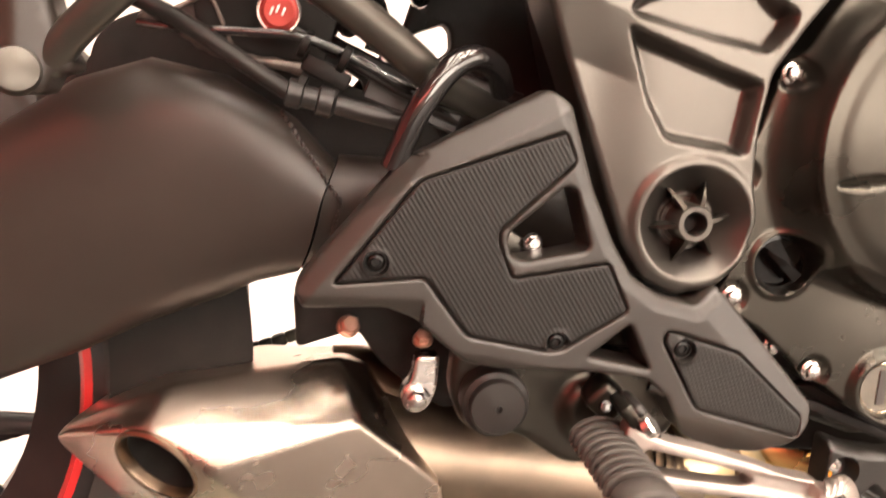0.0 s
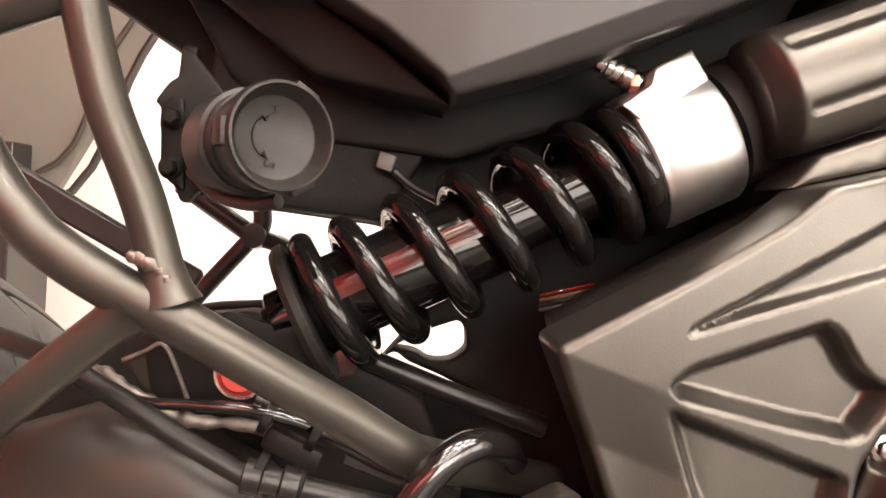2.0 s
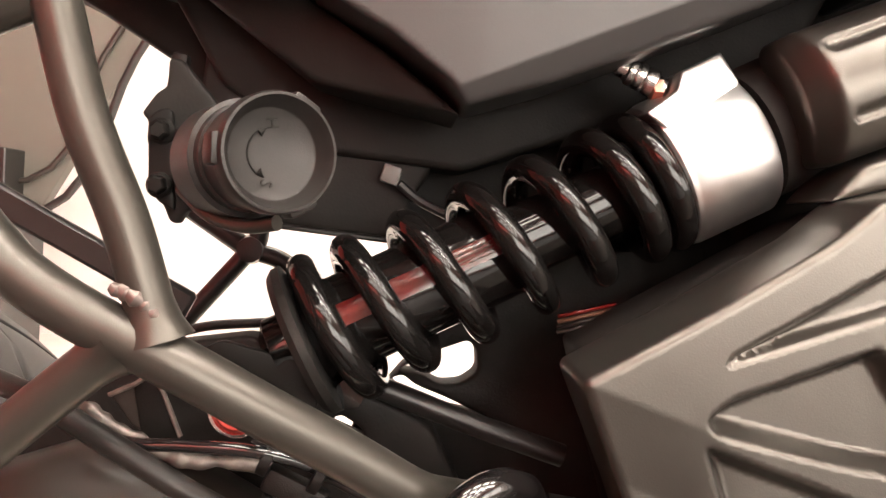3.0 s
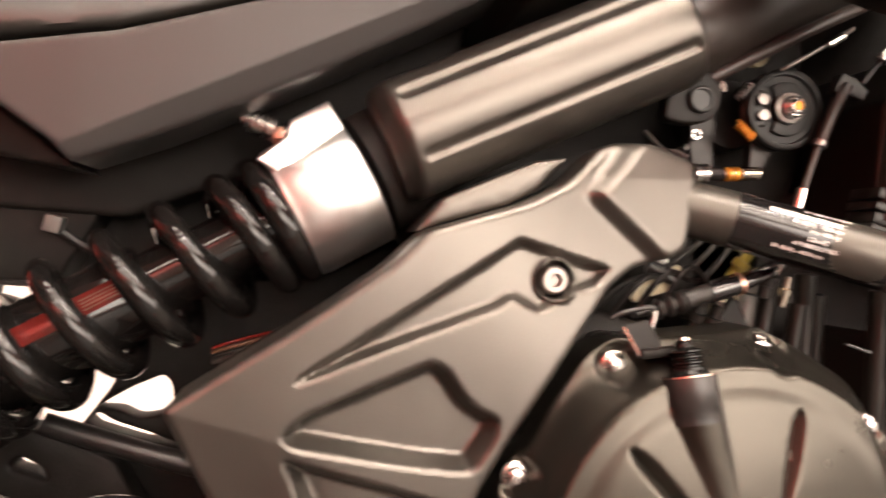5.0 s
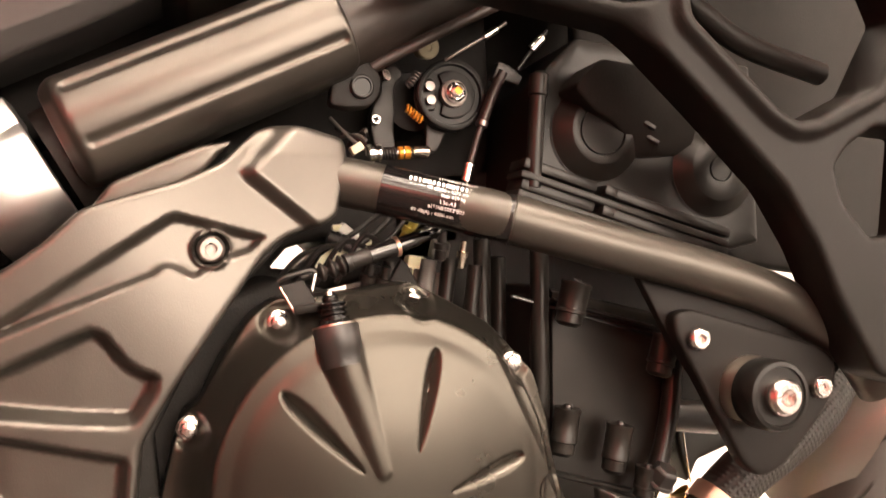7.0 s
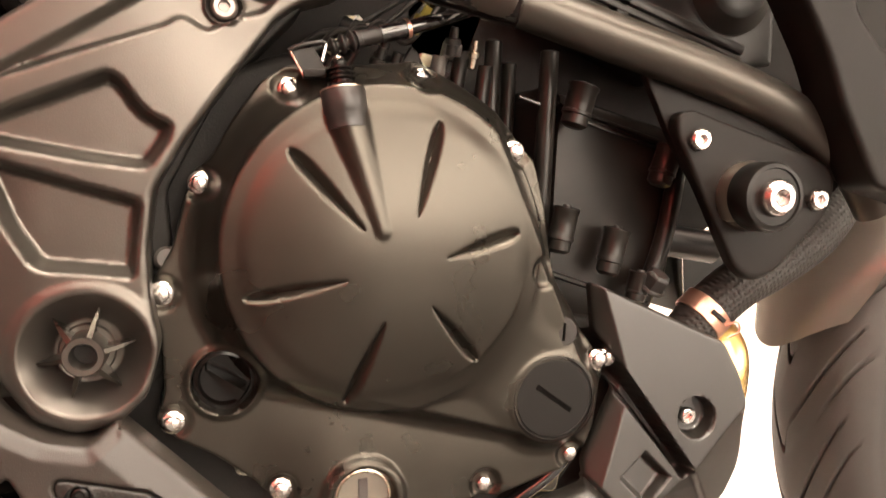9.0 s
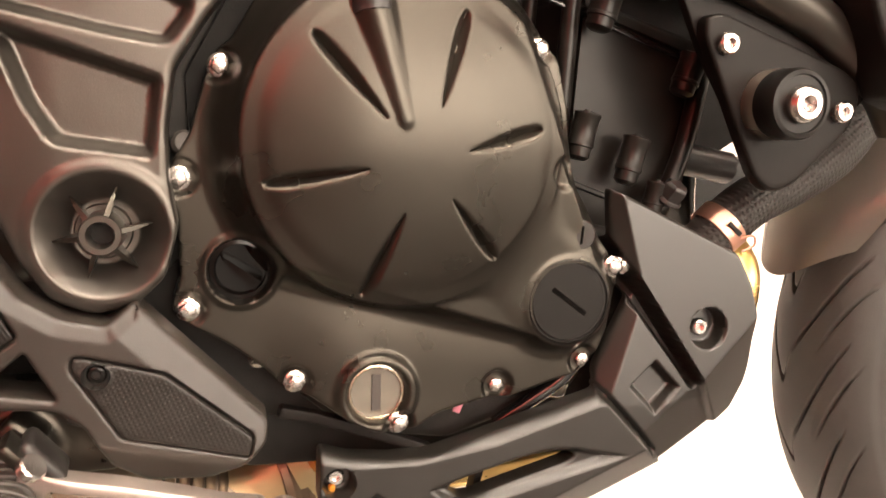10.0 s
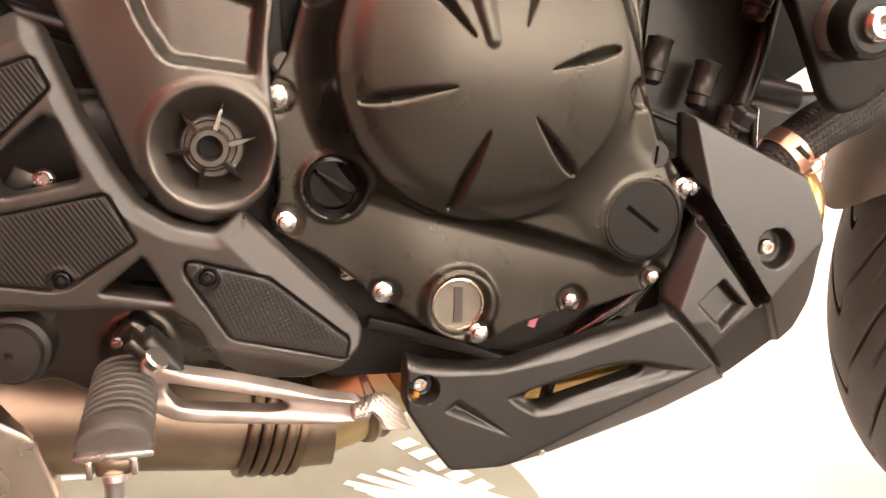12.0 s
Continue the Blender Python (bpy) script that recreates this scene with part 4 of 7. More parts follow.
part("catch", rbox((0.0075, 0.008, 0.024), pose(-0.0295, 0.560, 0.669, 0, 6, 0), 0.002, 2), M_ARM, brk)
for bz in (0.6225, 0.6450):
    part("bolt", hexhead(0.0042, 0.007, 0.0055), M_ARM, brk, at=pose(-0.0300, 0.5422, bz, 0, 17, 0))
part("clamp", tube([(-0.018, 0.532, 0.6215), (-0.004, 0.522, 0.6118), (0.012, 0.510, 0.6085), (0.026, 0.500, 0.6105)], 0.0030, 12), M_TUBE, brk, "dull metal clamp strip under the knob body")
plug = part("cable_plug", rbox((0.009, 0.009, 0.009), pose(0.065, 0.599, 0.636, 0, 15, 0), 0.001, 2), M_PLUG, bike, "small white plastic connector plug")
part("wire", tube([(0.069, 0.600, 0.632), (0.080, 0.602, 0.624), (0.098, 0.600, 0.616)], 0.0024, 8), M_HOSE, plug)
for k, c in enumerate((M_MARK, M_HOSE, M_CHAFE, M_DAMPER)):
    part("loom_wire", tube([(0.148, 0.575, 0.566 + 0.0025 * k), (0.160, 0.570, 0.570 + 0.0025 * k), (0.176, 0.58, 0.573 + 0.0025 * k)], 0.0010, 8), c, bike, "thin coloured loom wire")

# ---- side panel and seat ----
def panel_shape(q):
    h = 0.50 * np.clip(0.0082 - side_of((0.0945, 0.661), (0.2855, 0.7457), q), 0, 0.03)
    return h + 0.04 * np.clip(0.10 - q[:, 0], 0, 1)


side_panel = part("side_panel", moulded([(0.0885, 0.6690), (0.0945, 0.6610), (0.130, 0.6735), (0.166, 0.6885), (0.209, 0.7080), (0.250, 0.7275), (0.2855, 0.7457), (0.237, 0.7565), (0.208, 0.7465), (0.1771, 0.7347), (0.1434, 0.7253), (0.1147, 0.7176), (0.074, 0.7118), (0.0278, 0.7062), (0.0633, 0.6873)], 0.515, panel_shape, 0.0016, 0.0022, 0.05, r=0.003, guides=rows_beside((0.0945, 0.661), (0.2855, 0.7457), (0.0072, 0.0082, 0.0092))), M_SEAT, bike, "satin warm grey side panel below the seat", 30)
part("seat_base", moulded([(0.020, 0.709), (0.074, 0.7150), (0.1147, 0.7208), (0.1434, 0.7285), (0.1771, 0.738), (0.208, 0.750), (0.25, 0.768), (0.36, 0.80), (0.34, 0.84), (-0.1, 0.84), (-0.1, 0.73)], 0.519, lambda q: 0.25 * np.clip(q[:, 1] - 0.72, 0, 1), 0.006, 0.006, 0.16), M_PAN, bike, "black seat edge above the side panel")
part("rear_flap", moulded([(0.094, 0.659), (0.060, 0.686), (0.024, 0.709), (-0.03, 0.715), (0.03, 0.672)], 0.535, lambda q: 0.35 * np.clip(0.09 - q[:, 0], 0, 1), 0.006, 0.003, 0.05), M_VOID, side_panel, "dark plastic rear flap")
tank = part("tank_cover", moulded([(0.235, 0.760), (0.2900, 0.7470), (0.2970, 0.7405), (0.3198, 0.751), (0.37, 0.775), (0.42, 0.79), (0.60, 0.80), (0.60, 0.90), (0.10, 0.90), (0.10, 0.80)], 0.488, lambda q: 0.03 * ease(-side_of((0.24, 0.735), (0.40, 0.800), q), -0.01, 0.012), 0.006, 0.004, 0.16), M_SWING, bike, "dark semi-gloss tank side cover")

# ---- grey swingarm pivot plate ----
PLATE = [(0.139, 0.561), (0.189, 0.591), (0.228, 0.617), (0.245, 0.6325), (0.290, 0.6455), (0.309, 0.6545), (0.3270, 0.6715), (0.3362, 0.6745), (0.352, 0.6732), (0.3725, 0.6668), (0.3730, 0.658), (0.3650, 0.6260), (0.358, 0.6215), (0.3385, 0.6160), (0.327, 0.6075), (0.305, 0.5785), (0.281, 0.546), (0.266, 0.522), (0.262, 0.493), (0.2625, 0.470), (0.2665, 0.445), (0.260, 0.421), (0.246, 0.407), (0.226, 0.4035), (0.208, 0.411), (0.194, 0.430), (0.184, 0.455), (0.160, 0.515)]
BOSS = (0.2325, 0.4425)


POCKET1 = [(0.184, 0.542), (0.262, 0.518), (0.257, 0.477), (0.245, 0.479), (0.211, 0.483), (0.199, 0.502)]
POCKET2 = [(0.184, 0.549), (0.192, 0.558), (0.247, 0.580), (0.254, 0.576), (0.264, 0.561), (0.277, 0.554), (0.275, 0.545), (0.264, 0.530), (0.236, 0.534), (0.189, 0.543)]
POCKET3 = [(0.192, 0.574), (0.285, 0.631), (0.330, 0.617), (0.322, 0.608), (0.310, 0.605), (0.293, 0.596), (0.281, 0.603), (0.276, 0.599), (0.231, 0.583), (0.190, 0.568)]


def plate_shape(q):
    h = 0.012 * pocket(POCKET1, q, 0.007, 0.006)
    h += 0.012 * pocket(POCKET2, q, 0.007, 0.006)
    h += 0.0065 * pocket(POCKET3, q, 0.005, 0.004)
    # creased corners
    h += 0.22 * np.clip(-side_of((0.139, 0.561), (0.186, 0.546), q), 0, 0.03) * ease(0.215 - q[:, 0], 0, 0.05)
    h += -0.007 * ease(-side_of((0.313, 0.649), (0.3339, 0.6714), q), 0, 0.010) * ease(side_of((0.313, 0.649), (0.3443, 0.622), q), 0, 0.008) + 0.16 * np.clip(q[:, 1] - 0.657, 0, 0.03) * (q[:, 0] > 0.32)
    # the upper end leans back to the frame tube
    lean = (q[:, 0] - 0.285) * 0.84 + (q[:, 1] - 0.600) * 0.54
    h += 0.135 * (np.sqrt(lean ** 2 + 0.0006) + lean)
    # pivot boss: raised rim, conical dish
    d = np.hypot(q[:, 0] - BOSS[0], q[:, 1] - BOSS[1])
    h += -0.0015 * ease(0.0375 - d, 0, 0.005)
    h += 0.0155 * np.clip((0.0305 - d) / 0.0145, 0, 1)
    # bolt seat
    b = np.hypot(q[:, 0] - 0.3015, q[:, 1] - 0.6115)
    h += -0.003 * ease(0.0105 - b, 0, 0.002) + 0.006 * ease(0.0085 - b, 0, 0.0012)
    return h


PLATE_LINES = [np.array([(BOSS[0] + r * math.cos(2 * math.pi * k / 190), BOSS[1] + r * math.sin(2 * math.pi * k / 190)) for k in range(190)]) for r in (0.0150, 0.0160, 0.0170, 0.0295, 0.0305, 0.0315, 0.0325, 0.0375)]
for poly, wall, rr in ((POCKET1, 0.007, 0.006), (POCKET2, 0.007, 0.006), (POCKET3, 0.005, 0.004)):
    PLATE_LINES += pocket_guides(poly, wall, rr)
PLATE_LINES += [np.array([(0.301 + r * math.cos(2 * math.pi * k / 48), 0.611 + r * math.sin(2 * math.pi * k / 48)) for k in range(48)]) for r in (0.0073, 0.0085, 0.0095, 0.0105)]
plate = part("pivot_plate", moulded(PLATE, 0.480, plate_shape, 0.0013, 0.0032, 0.046, r=0.004, guides=PLATE_LINES), M_CAST, bike, "satin grey cast swingarm pivot plate with sunken pockets", 80)
part("pivot_tube", lathe([(0.0058, -0.016), (0.0058, 0.004), (0.0066, 0.0055), (0.0092, 0.0055), (0.0100, 0.004), (0.0105, -0.014)], (BOSS[0] - 0.001, 0.483, BOSS[1]), (0, -1, 0), 36), M_CAST, plate, "hollow pivot tube")
part("bore", lathe([(0.0057, -0.020), (0.0057, -0.006), (0.0, -0.006)], (BOSS[0] - 0.001, 0.483, BOSS[1]), (0, -1, 0), 24), M_DARK, plate, "dark hollow of the pivot")
part("pivot_collar", lathe([(0.0140, -0.018), (0.0136, -0.0110), (0.0128, -0.0098), (0.009, -0.0098)], (BOSS[0] - 0.001, 0.483, BOSS[1]), (0, -1, 0), 36), M_CAST, plate)
for a in (12, 72, 128, 190, 252, 312):
    bm = bmesh.new()
    prof = [(0.0085, 0.004, 0.0013), (0.0150, 0.0015, 0.0011), (0.0245, -0.0060, 0.0002), (0.0245, -0.0085, 0.0004), (0.0085, -0.0135, 0.0016)]
    for s in (-1, 1):
        bm.faces.new([bm.verts.new((r, -h, s * w)) for r, h, w in prof])
    bm.verts.ensure_lookup_table()
    for i in range(5):
        bm.faces.new((bm.verts[i], bm.verts[(i + 1) % 5], bm.verts[5 + (i + 1) % 5], bm.verts[5 + i]))
    bm.transform(Matrix.Translation((BOSS[0] - 0.001, 0.482, BOSS[1])) @ Matrix.Rotation(radians(-a), 4, "Y"))
    part("rib", bm, M_COVER, plate)
bolt_at(bake("bolt", sockethead(0.0068, 0.0055, 0.0035), M_BOLT), plate, 0.3015, 0.4950, 0.6115, 1, "bolt")
# strip of chassis behind the plate
part("inner_frame", moulded([(0.150, 0.565), (0.25, 0.625), (0.34, 0.66), (0.345, 0.62), (0.30, 0.575), (0.270, 0.52), (0.275, 0.43), (0.235, 0.40), (0.20, 0.41), (0.165, 0.515)], 0.514, None, 0.006, 0.002, 0.06), M_DARK, bike, "black frame casting")
part("frame_neck", moulded([(0.243, 0.632), (0.256, 0.648), (0.300, 0.666), (0.316, 0.668), (0.301, 0.652), (0.288, 0.645)], 0.516, None, 0.004, 0.003, 0.04), M_CAST, plate, "grey cast neck")

# ribbed cover over the upper frame member
CA, CB = np.array((0.232, 0.672)), np.array((0.377, 0.7345))
CD = (CB - CA) / np.linalg.norm(CB - CA)
CN = np.array((-CD[1], CD[0]))
CL = np.linalg.norm(CB - CA)


def cover_shape(q):
    u, v = (q - CA) @ CD, (q - CA) @ CN
    h = 0.030 - np.sqrt(np.clip(0.030 ** 2 - (v * 0.96) ** 2, 1e-6, 1)) * 1.0
    h += 0.010 * ease(0.012 - u, 0, 0.012) ** 2
    for v0 in (0.0185, -0.0115):
        d, _ = line_by(CA + CD * 0.014 + CN * v0, CA + CD * (CL - 0.006) + CN * v0, q)
        h += 0.0021 * ease(0.0036 - d, 0, 0.0028)
    return h


ends = [CA + CN * 0.029, CB + CN * 0.029, CB - CN * 0.029, CA - CN * 0.029]
RIB_LINES = []
for v0 in (0.0185, -0.0115):
    RIB_LINES += rows_beside(CA + CD * 0.0106 + CN * v0, CA + CD * (CL - 0.0026) + CN * v0, (-0.0036, -0.0026, -0.0012, 0.0, 0.0012, 0.0026, 0.0036))
part("frame_cover", moulded([tuple(e) for e in ends], 0.507, cover_shape, 0.0012, 0.0025, 0.040, r=0.008, guides=RIB_LINES), M_CAST, bike, "satin grey ribbed plastic frame cover", 85)
part("upper_frame_tube", tube([(0.37, 0.545, 0.728), (0.42, 0.545, 0.752), (0.50, 0.55, 0.79)], 0.026, 24), M_SWING, bike, "dark upper frame tube")

# ---- heel guard ----
GUARD = [(0.1465, 0.506), (0.157, 0.500), (0.172, 0.459), (0.186, 0.431), (0.197, 0.415), (0.213, 0.405), (0.233, 0.4005), (0.246, 0.411), (0.3085, 0.347), (0.307, 0.336), (0.296, 0.325), (0.279, 0.319), (0.250, 0.320), (0.234, 0.330), (0.222, 0.352), (0.210, 0.361), (0.178, 0.364), (0.129, 0.364), (0.113, 0.367), (0.087, 0.388), (0.072, 0.394), (0.031, 0.392), (0.026, 0.401), (0.036, 0.416), (0.077, 0.467)]
PAD1 = [(0.084, 0.458), (0.155, 0.486), (0.162, 0.471), (0.126, 0.435), (0.126, 0.430), (0.134, 0.412), (0.183, 0.422), (0.196, 0.397), (0.163, 0.375), (0.156, 0.374), (0.113, 0.381), (0.090, 0.410), (0.045, 0.405)]
PAD2 = [(0.218, 0.387), (0.223, 0.387), (0.259, 0.377), (0.301, 0.341), (0.299, 0.330), (0.239, 0.345), (0.217, 0.381)]
HOLE1 = [(0.157, 0.459), (0.163, 0.457), (0.172, 0.430), (0.170, 0.427), (0.138, 0.420), (0.132, 0.423), (0.130, 0.430), (0.131, 0.435)]
HOLE2 = [(0.198, 0.390), (0.211, 0.366), (0.177, 0.372)]


def shrink(poly, by):
    c = rounded(poly, 0.0025, 3)
    t = np.roll(c, -1, 0) - np.roll(c, 1, 0)
    n = np.stack([-t[:, 1], t[:, 0]], 1) / (np.linalg.norm(t, axis=1)[:, None] + 1e-12)
    if inside_by(c, (c + n * 1e-4)[:1])[0] < 0:
        n = -n
    return [tuple(p) for p in c + n * by]


def guard_shape(q):
    h = 0.0035 * ease(inside_by(rounded(PAD1, 0.003), q), -0.001, 0.0010)
    h += 0.0035 * ease(inside_by(rounded(PAD2, 0.003), q), -0.001, 0.0010)
    # light-catching edge beside the pivot plate
    e = np.min([line_by(a, b, q)[0] for a, b in zip(GUARD[1:8], GUARD[2:8])], axis=0)
    h += 0.40 * np.clip(0.0075 - e, 0, 0.02) * (q[:, 0] < 0.247)
    # wide chamfers along the outer edges
    h += 0.75 * np.clip(0.0130 + side_of((0.077, 0.467), (0.1465, 0.506), q), 0, 0.02) * (q[:, 0] < 0.16)
    h += 0.55 * np.clip(0.0080 + side_of((0.026, 0.401), (0.077, 0.467), q), 0, 0.02) * (q[:, 1] < 0.47)
    h += 0.33 * np.clip(0.0165 + side_of((0.246, 0.411), (0.3085, 0.347), q), 0, 0.02) * (q[:, 0] > 0.235)
    h += 0.35 * np.clip(-side_of((0.240, 0.340), (0.305, 0.328), q), 0, 0.03) * (q[:, 0] > 0.225)
    h += 0.40 * np.clip(-side_of((0.113, 0.374), (0.215, 0.360), q) - 0.002, 0, 0.02) * (q[:, 0] < 0.215) * (q[:, 0] > 0.10)
    h += 0.45 * np.clip(0.399 - q[:, 1], 0, 0.02) * (q[:, 0] < 0.09)
    return h


GUARD_LINES = [dense(np.array(shrink(p, k)), 0.0010) for p in (PAD1, PAD2) for k in (-0.0012, -0.0004, 0.0004, 0.0012)]
guard = part("heel_guard", moulded(GUARD, 0.4665, guard_shape, 0.0013, 0.0022, 0.026, (HOLE1, HOLE2), 0.003, guides=GUARD_LINES), M_PLASTIC, bike, "black moulded plastic heel guard with inset rubber pads", 45)
SCREWS = ((0.0655, 0.4165), (0.160, 0.379), (0.2285, 0.3775))


def pad_shape(q):
    h = np.zeros(len(q))
    for sx, sz in SCREWS:
        d = np.hypot(q[:, 0] - sx, q[:, 1] - sz)
        h += -0.0006 * ease(0.0078 - d, 0, 0.001) + 0.0042 * ease(0.0064 - d, 0, 0.001)
    return h


for poly, m in ((PAD1, M_PAD), (PAD2, M_PAD_DOT)):
    part("pad", moulded(shrink(poly, 0.0008), 0.4660, pad_shape, 0.0016, 0.0012, 0.0038, r=0.001, guides=[circle(c, r, 44) for c in SCREWS for r in (0.0054, 0.0064, 0.0068, 0.0078)]), m, guard, "black rubber pad with fine moulded texture", 50)
for sx, sz in SCREWS:
    bolt_at(SCREW, guard, sx, 0.4715, sz, 1.0, "screw")
part("bracket_lug", rbox((0.013, 0.004, 0.012), pose(0.139, 0.500, 0.424, 0, 28, 0), 0.0015, 2), M_TUBE, bike, "bright bracket lug behind the guard")
part("guard_nut", hexhead(0.004, 0.005, 0.0055), M_CHROME, bike, at=pose(0.150, 0.497, 0.4255))
bolt_at(HEX, guard, 0.1095, 0.486, 0.478, 0.9, "bolt", 15, -70)

# ---- footpeg bracket, footpeg, brake pedal ----
bracket = part("footpeg_bracket", moulded([(0.112, 0.372), (0.235, 0.366), (0.242, 0.330), (0.236, 0.318), (0.213, 0.318), (0.198, 0.303), (0.179, 0.301), (0.163, 0.311), (0.149, 0.3195), (0.134, 0.317), (0.118, 0.324), (0.110, 0.342)], 0.492, lambda q: -0.006 * ease(0.020 - np.hypot(q[:, 0] - 0.190, q[:, 1] - 0.335), 0, 0.008), 0.003, 0.004, 0.016, r=0.008), M_COVER, bike, "dark cast footpeg bracket")
button = part("rubber_button", lathe([(0.0180, -0.014), (0.0185, 0.0), (0.0178, 0.003), (0.0150, 0.0045), (0.0148, 0.008), (0.0140, 0.0095), (0.0020, 0.0105), (0.0012, 0.0085), (0.0, 0.0085)], (0.1332, 0.480, 0.3415), (0, -1, 0), 48), M_HOSE, bracket, "round grey-black rubber stop")
PA, PB = Vector((0.1869, 0.4700, 0.3402)), Vector((0.1904, 0.397, 0.3338))
PD = (PB - PA).normalized()
PX = Vector((1, 0.05, 0)).normalized()
PZ = PX.cross(PD).normalized()
PZ = PZ if PZ.z > 0 else -PZ


def peg_section(s, inset, grow=0.0):
    """One cross-section of the footpeg's rubber: flat below, arched above."""
    w, out = 0.0155 + 0.0006 * s - inset + grow, []
    for a in range(-10, 11):
        x = w * math.sin(a / 10 * 1.45) / math.sin(1.45)
        out.append((x, -inset - 0.0095 * (1 - math.cos(a / 10 * 1.45)) / (1 - math.cos(1.45))))
    out = [(-w, -0.0140)] + out + [(w, -0.0140)]
    return [PA + PD * (s * 0.0733) + PX * x + PZ * z for x, z in out]


cuts = [peg_section(0.0, 0.003), peg_section(0.012, 0.001)]
for k in range(9):
    for ds, inset in ((0.0, 0.0008), (0.008, 0.0001), (0.024, 0.0), (0.040, 0.0001), (0.048, 0.0008), (0.051, 0.0042), (0.084, 0.0042)):
        cuts.append(peg_section(0.022 + 0.087 * k + ds, inset))
cuts += [peg_section(s, i) for s, i in ((0.815, 0.0010), (0.835, 0.0002), (0.955, 0.0), (0.985, 0.0008), (1.0, 0.0026))]
peg = part("footpeg", loft(cuts), M_RUBBER, bike, "grey-black ribbed rubber footpeg", 30)
face = Matrix((PX, PD.cross(PX), PD)).transposed().to_4x4()
part("base_plate", rbox((0.028, 0.0030, 0.070), Matrix.Translation(PA + PD * 0.036 - PZ * 0.0152) @ face, 0.001, 2), M_PEDAL, peg, "bright metal plate under the rubber")
part("end_bar", rbox((0.0325, 0.0036, 0.006), Matrix.Translation(PB - PZ * 0.0150 - PX * 0.0005) @ face, 0.0012, 2), M_ALU, peg, "bright metal end bar")
part("lug", rbox((0.0150, 0.0080, 0.006), Matrix.Translation(PB - PZ * 0.0205 - PX * 0.0010) @ face, 0.002, 2), M_HEAT, peg, "dull brown lug under the end bar")
for dx in (-0.0095, 0.0085):
    part("lug_side", rbox((0.0030, 0.0085, 0.007), Matrix.Translation(PB - PZ * 0.0205 + PX * (dx - 0.0010)) @ face, 0.001, 2), M_ALU, peg)
part("feeler", lathe([(0.0052, 0.0), (0.0052, 0.003), (0.0044, 0.004), (0.0040, 0.040), (0.0030, 0.042)], PB - PZ * 0.0240 - PX * 0.0010, (0, -0.12, -1), 20), M_COLLAR, peg, "bright feeler bolt")
clevis = part("clevis", rbox((0.020, 0.020, 0.018), Matrix.Translation(PA + Vector((0.006, 0.010, 0.006))) @ pose(0, 0, 0, 8, 40, 0), 0.004, 3), M_COVER, peg, "dark cast clevis")
part("clevis_cheek", rbox((0.008, 0.022, 0.026), Matrix.Translation(Vector((0.2060, 0.4610, 0.3425))) @ pose(0, 0, 0, 6, -38, 0), 0.0036, 3), M_BLACK, peg)
part("clevis_fork", rbox((0.0065, 0.018, 0.014), Matrix.Translation(Vector((0.1950, 0.4540, 0.3490))) @ pose(0, 0, 0, 6, -38, 0), 0.002, 2), M_COVER, peg, "worn grey fork of the clevis")
part("pin_head", lathe([(0.0062, -0.004), (0.0064, 0.0), (0.0056, 0.0010), (0.0, 0.0012)], (0.2050, 0.4425, 0.3460), (0.72, -0.39, 0.73), 28), M_ALU, peg, "bright pivot pin head")
part("pin", lathe([(0.0030, -0.004), (0.0034, 0.0), (0.0028, 0.0014), (0.0, 0.002)], (0.1853, 0.4560, 0.3497), (-0.1, -0.9, 0.3), 16), M_GLOSS, peg, "small black pin end")
pedal = part("brake_pedal", moulded([(0.1960, 0.3420), (0.2100, 0.3360), (0.2415, 0.3290), (0.2682, 0.3216), (0.2854, 0.3160), (0.3050, 0.3125), (0.3090, 0.3020), (0.2924, 0.3008), (0.2576, 0.3037), (0.2243, 0.3074), (0.2080, 0.3100), (0.2000, 0.3150), (0.1950, 0.3290)], 0.449, lambda q: 0.003 * ease(0.22 - q[:, 0], 0, 0.02) - 0.0012 * ease(np.abs(side_of((0.20, 0.3245), (0.30, 0.3075), q)), 0.003, 0.006), 0.0015, 0.0018, 0.012, ([(0.2076, 0.3294), (0.2186, 0.3277), (0.2413, 0.3222), (0.263, 0.3168), (0.2667, 0.3137), (0.2654, 0.3106), (0.2577, 0.3104), (0.2246, 0.3144), (0.2120, 0.3170), (0.2073, 0.3232)],), 0.003), M_PEDAL, bike, "polished cast aluminium brake pedal lever", 45)
M_KNURL = weave(mat("knurled bright aluminium", (0.48, 0.43, 0.39), 0.42, 1.0, 0.1, 60, 0.04, 900), 0.0017, 45, 0.00035, True)
near = spline([(0.2990, 0.434, 0.3120), (0.3075, 0.434, 0.3136), (0.3120, 0.434, 0.3095), (0.3156, 0.434, 0.3027)], 8)
far_side = spline([(0.3040, 0.446, 0.3172), (0.3140, 0.446, 0.3196), (0.3235, 0.446, 0.3134), (0.3318, 0.446, 0.2960)], 8)
cuts = []
for i in range(len(near)):
    a, b = Vector(near[i]), Vector(far_side[i])
    k = max(0, min(i, len(near) - 2))
    n = (Vector(near[k + 1]) - Vector(near[k])).cross(b - a).normalized()
    n = n if n.z > 0 or n.x > 0.3 else -n
    w = b - a
    cuts.append([a + w * 0.04 - n * 0.0008, a + w * 0.2, a + w * 0.5 + n * 0.0005, a + w * 0.8, b - w * 0.04 - n * 0.0008, b - n * 0.0024, b - w * 0.1 - n * 0.0036, a + w * 0.1 - n * 0.0036, a - n * 0.0024])
tip = part("toe_piece", loft(cuts), M_KNURL, pedal, "bright knurled toe piece", 50)
part("toe_stem", rbox((0.010, 0.014, 0.008), pose(0.3035, 0.447, 0.3085, 0, 8, 0), 0.0025, 2), M_PEDAL, pedal)
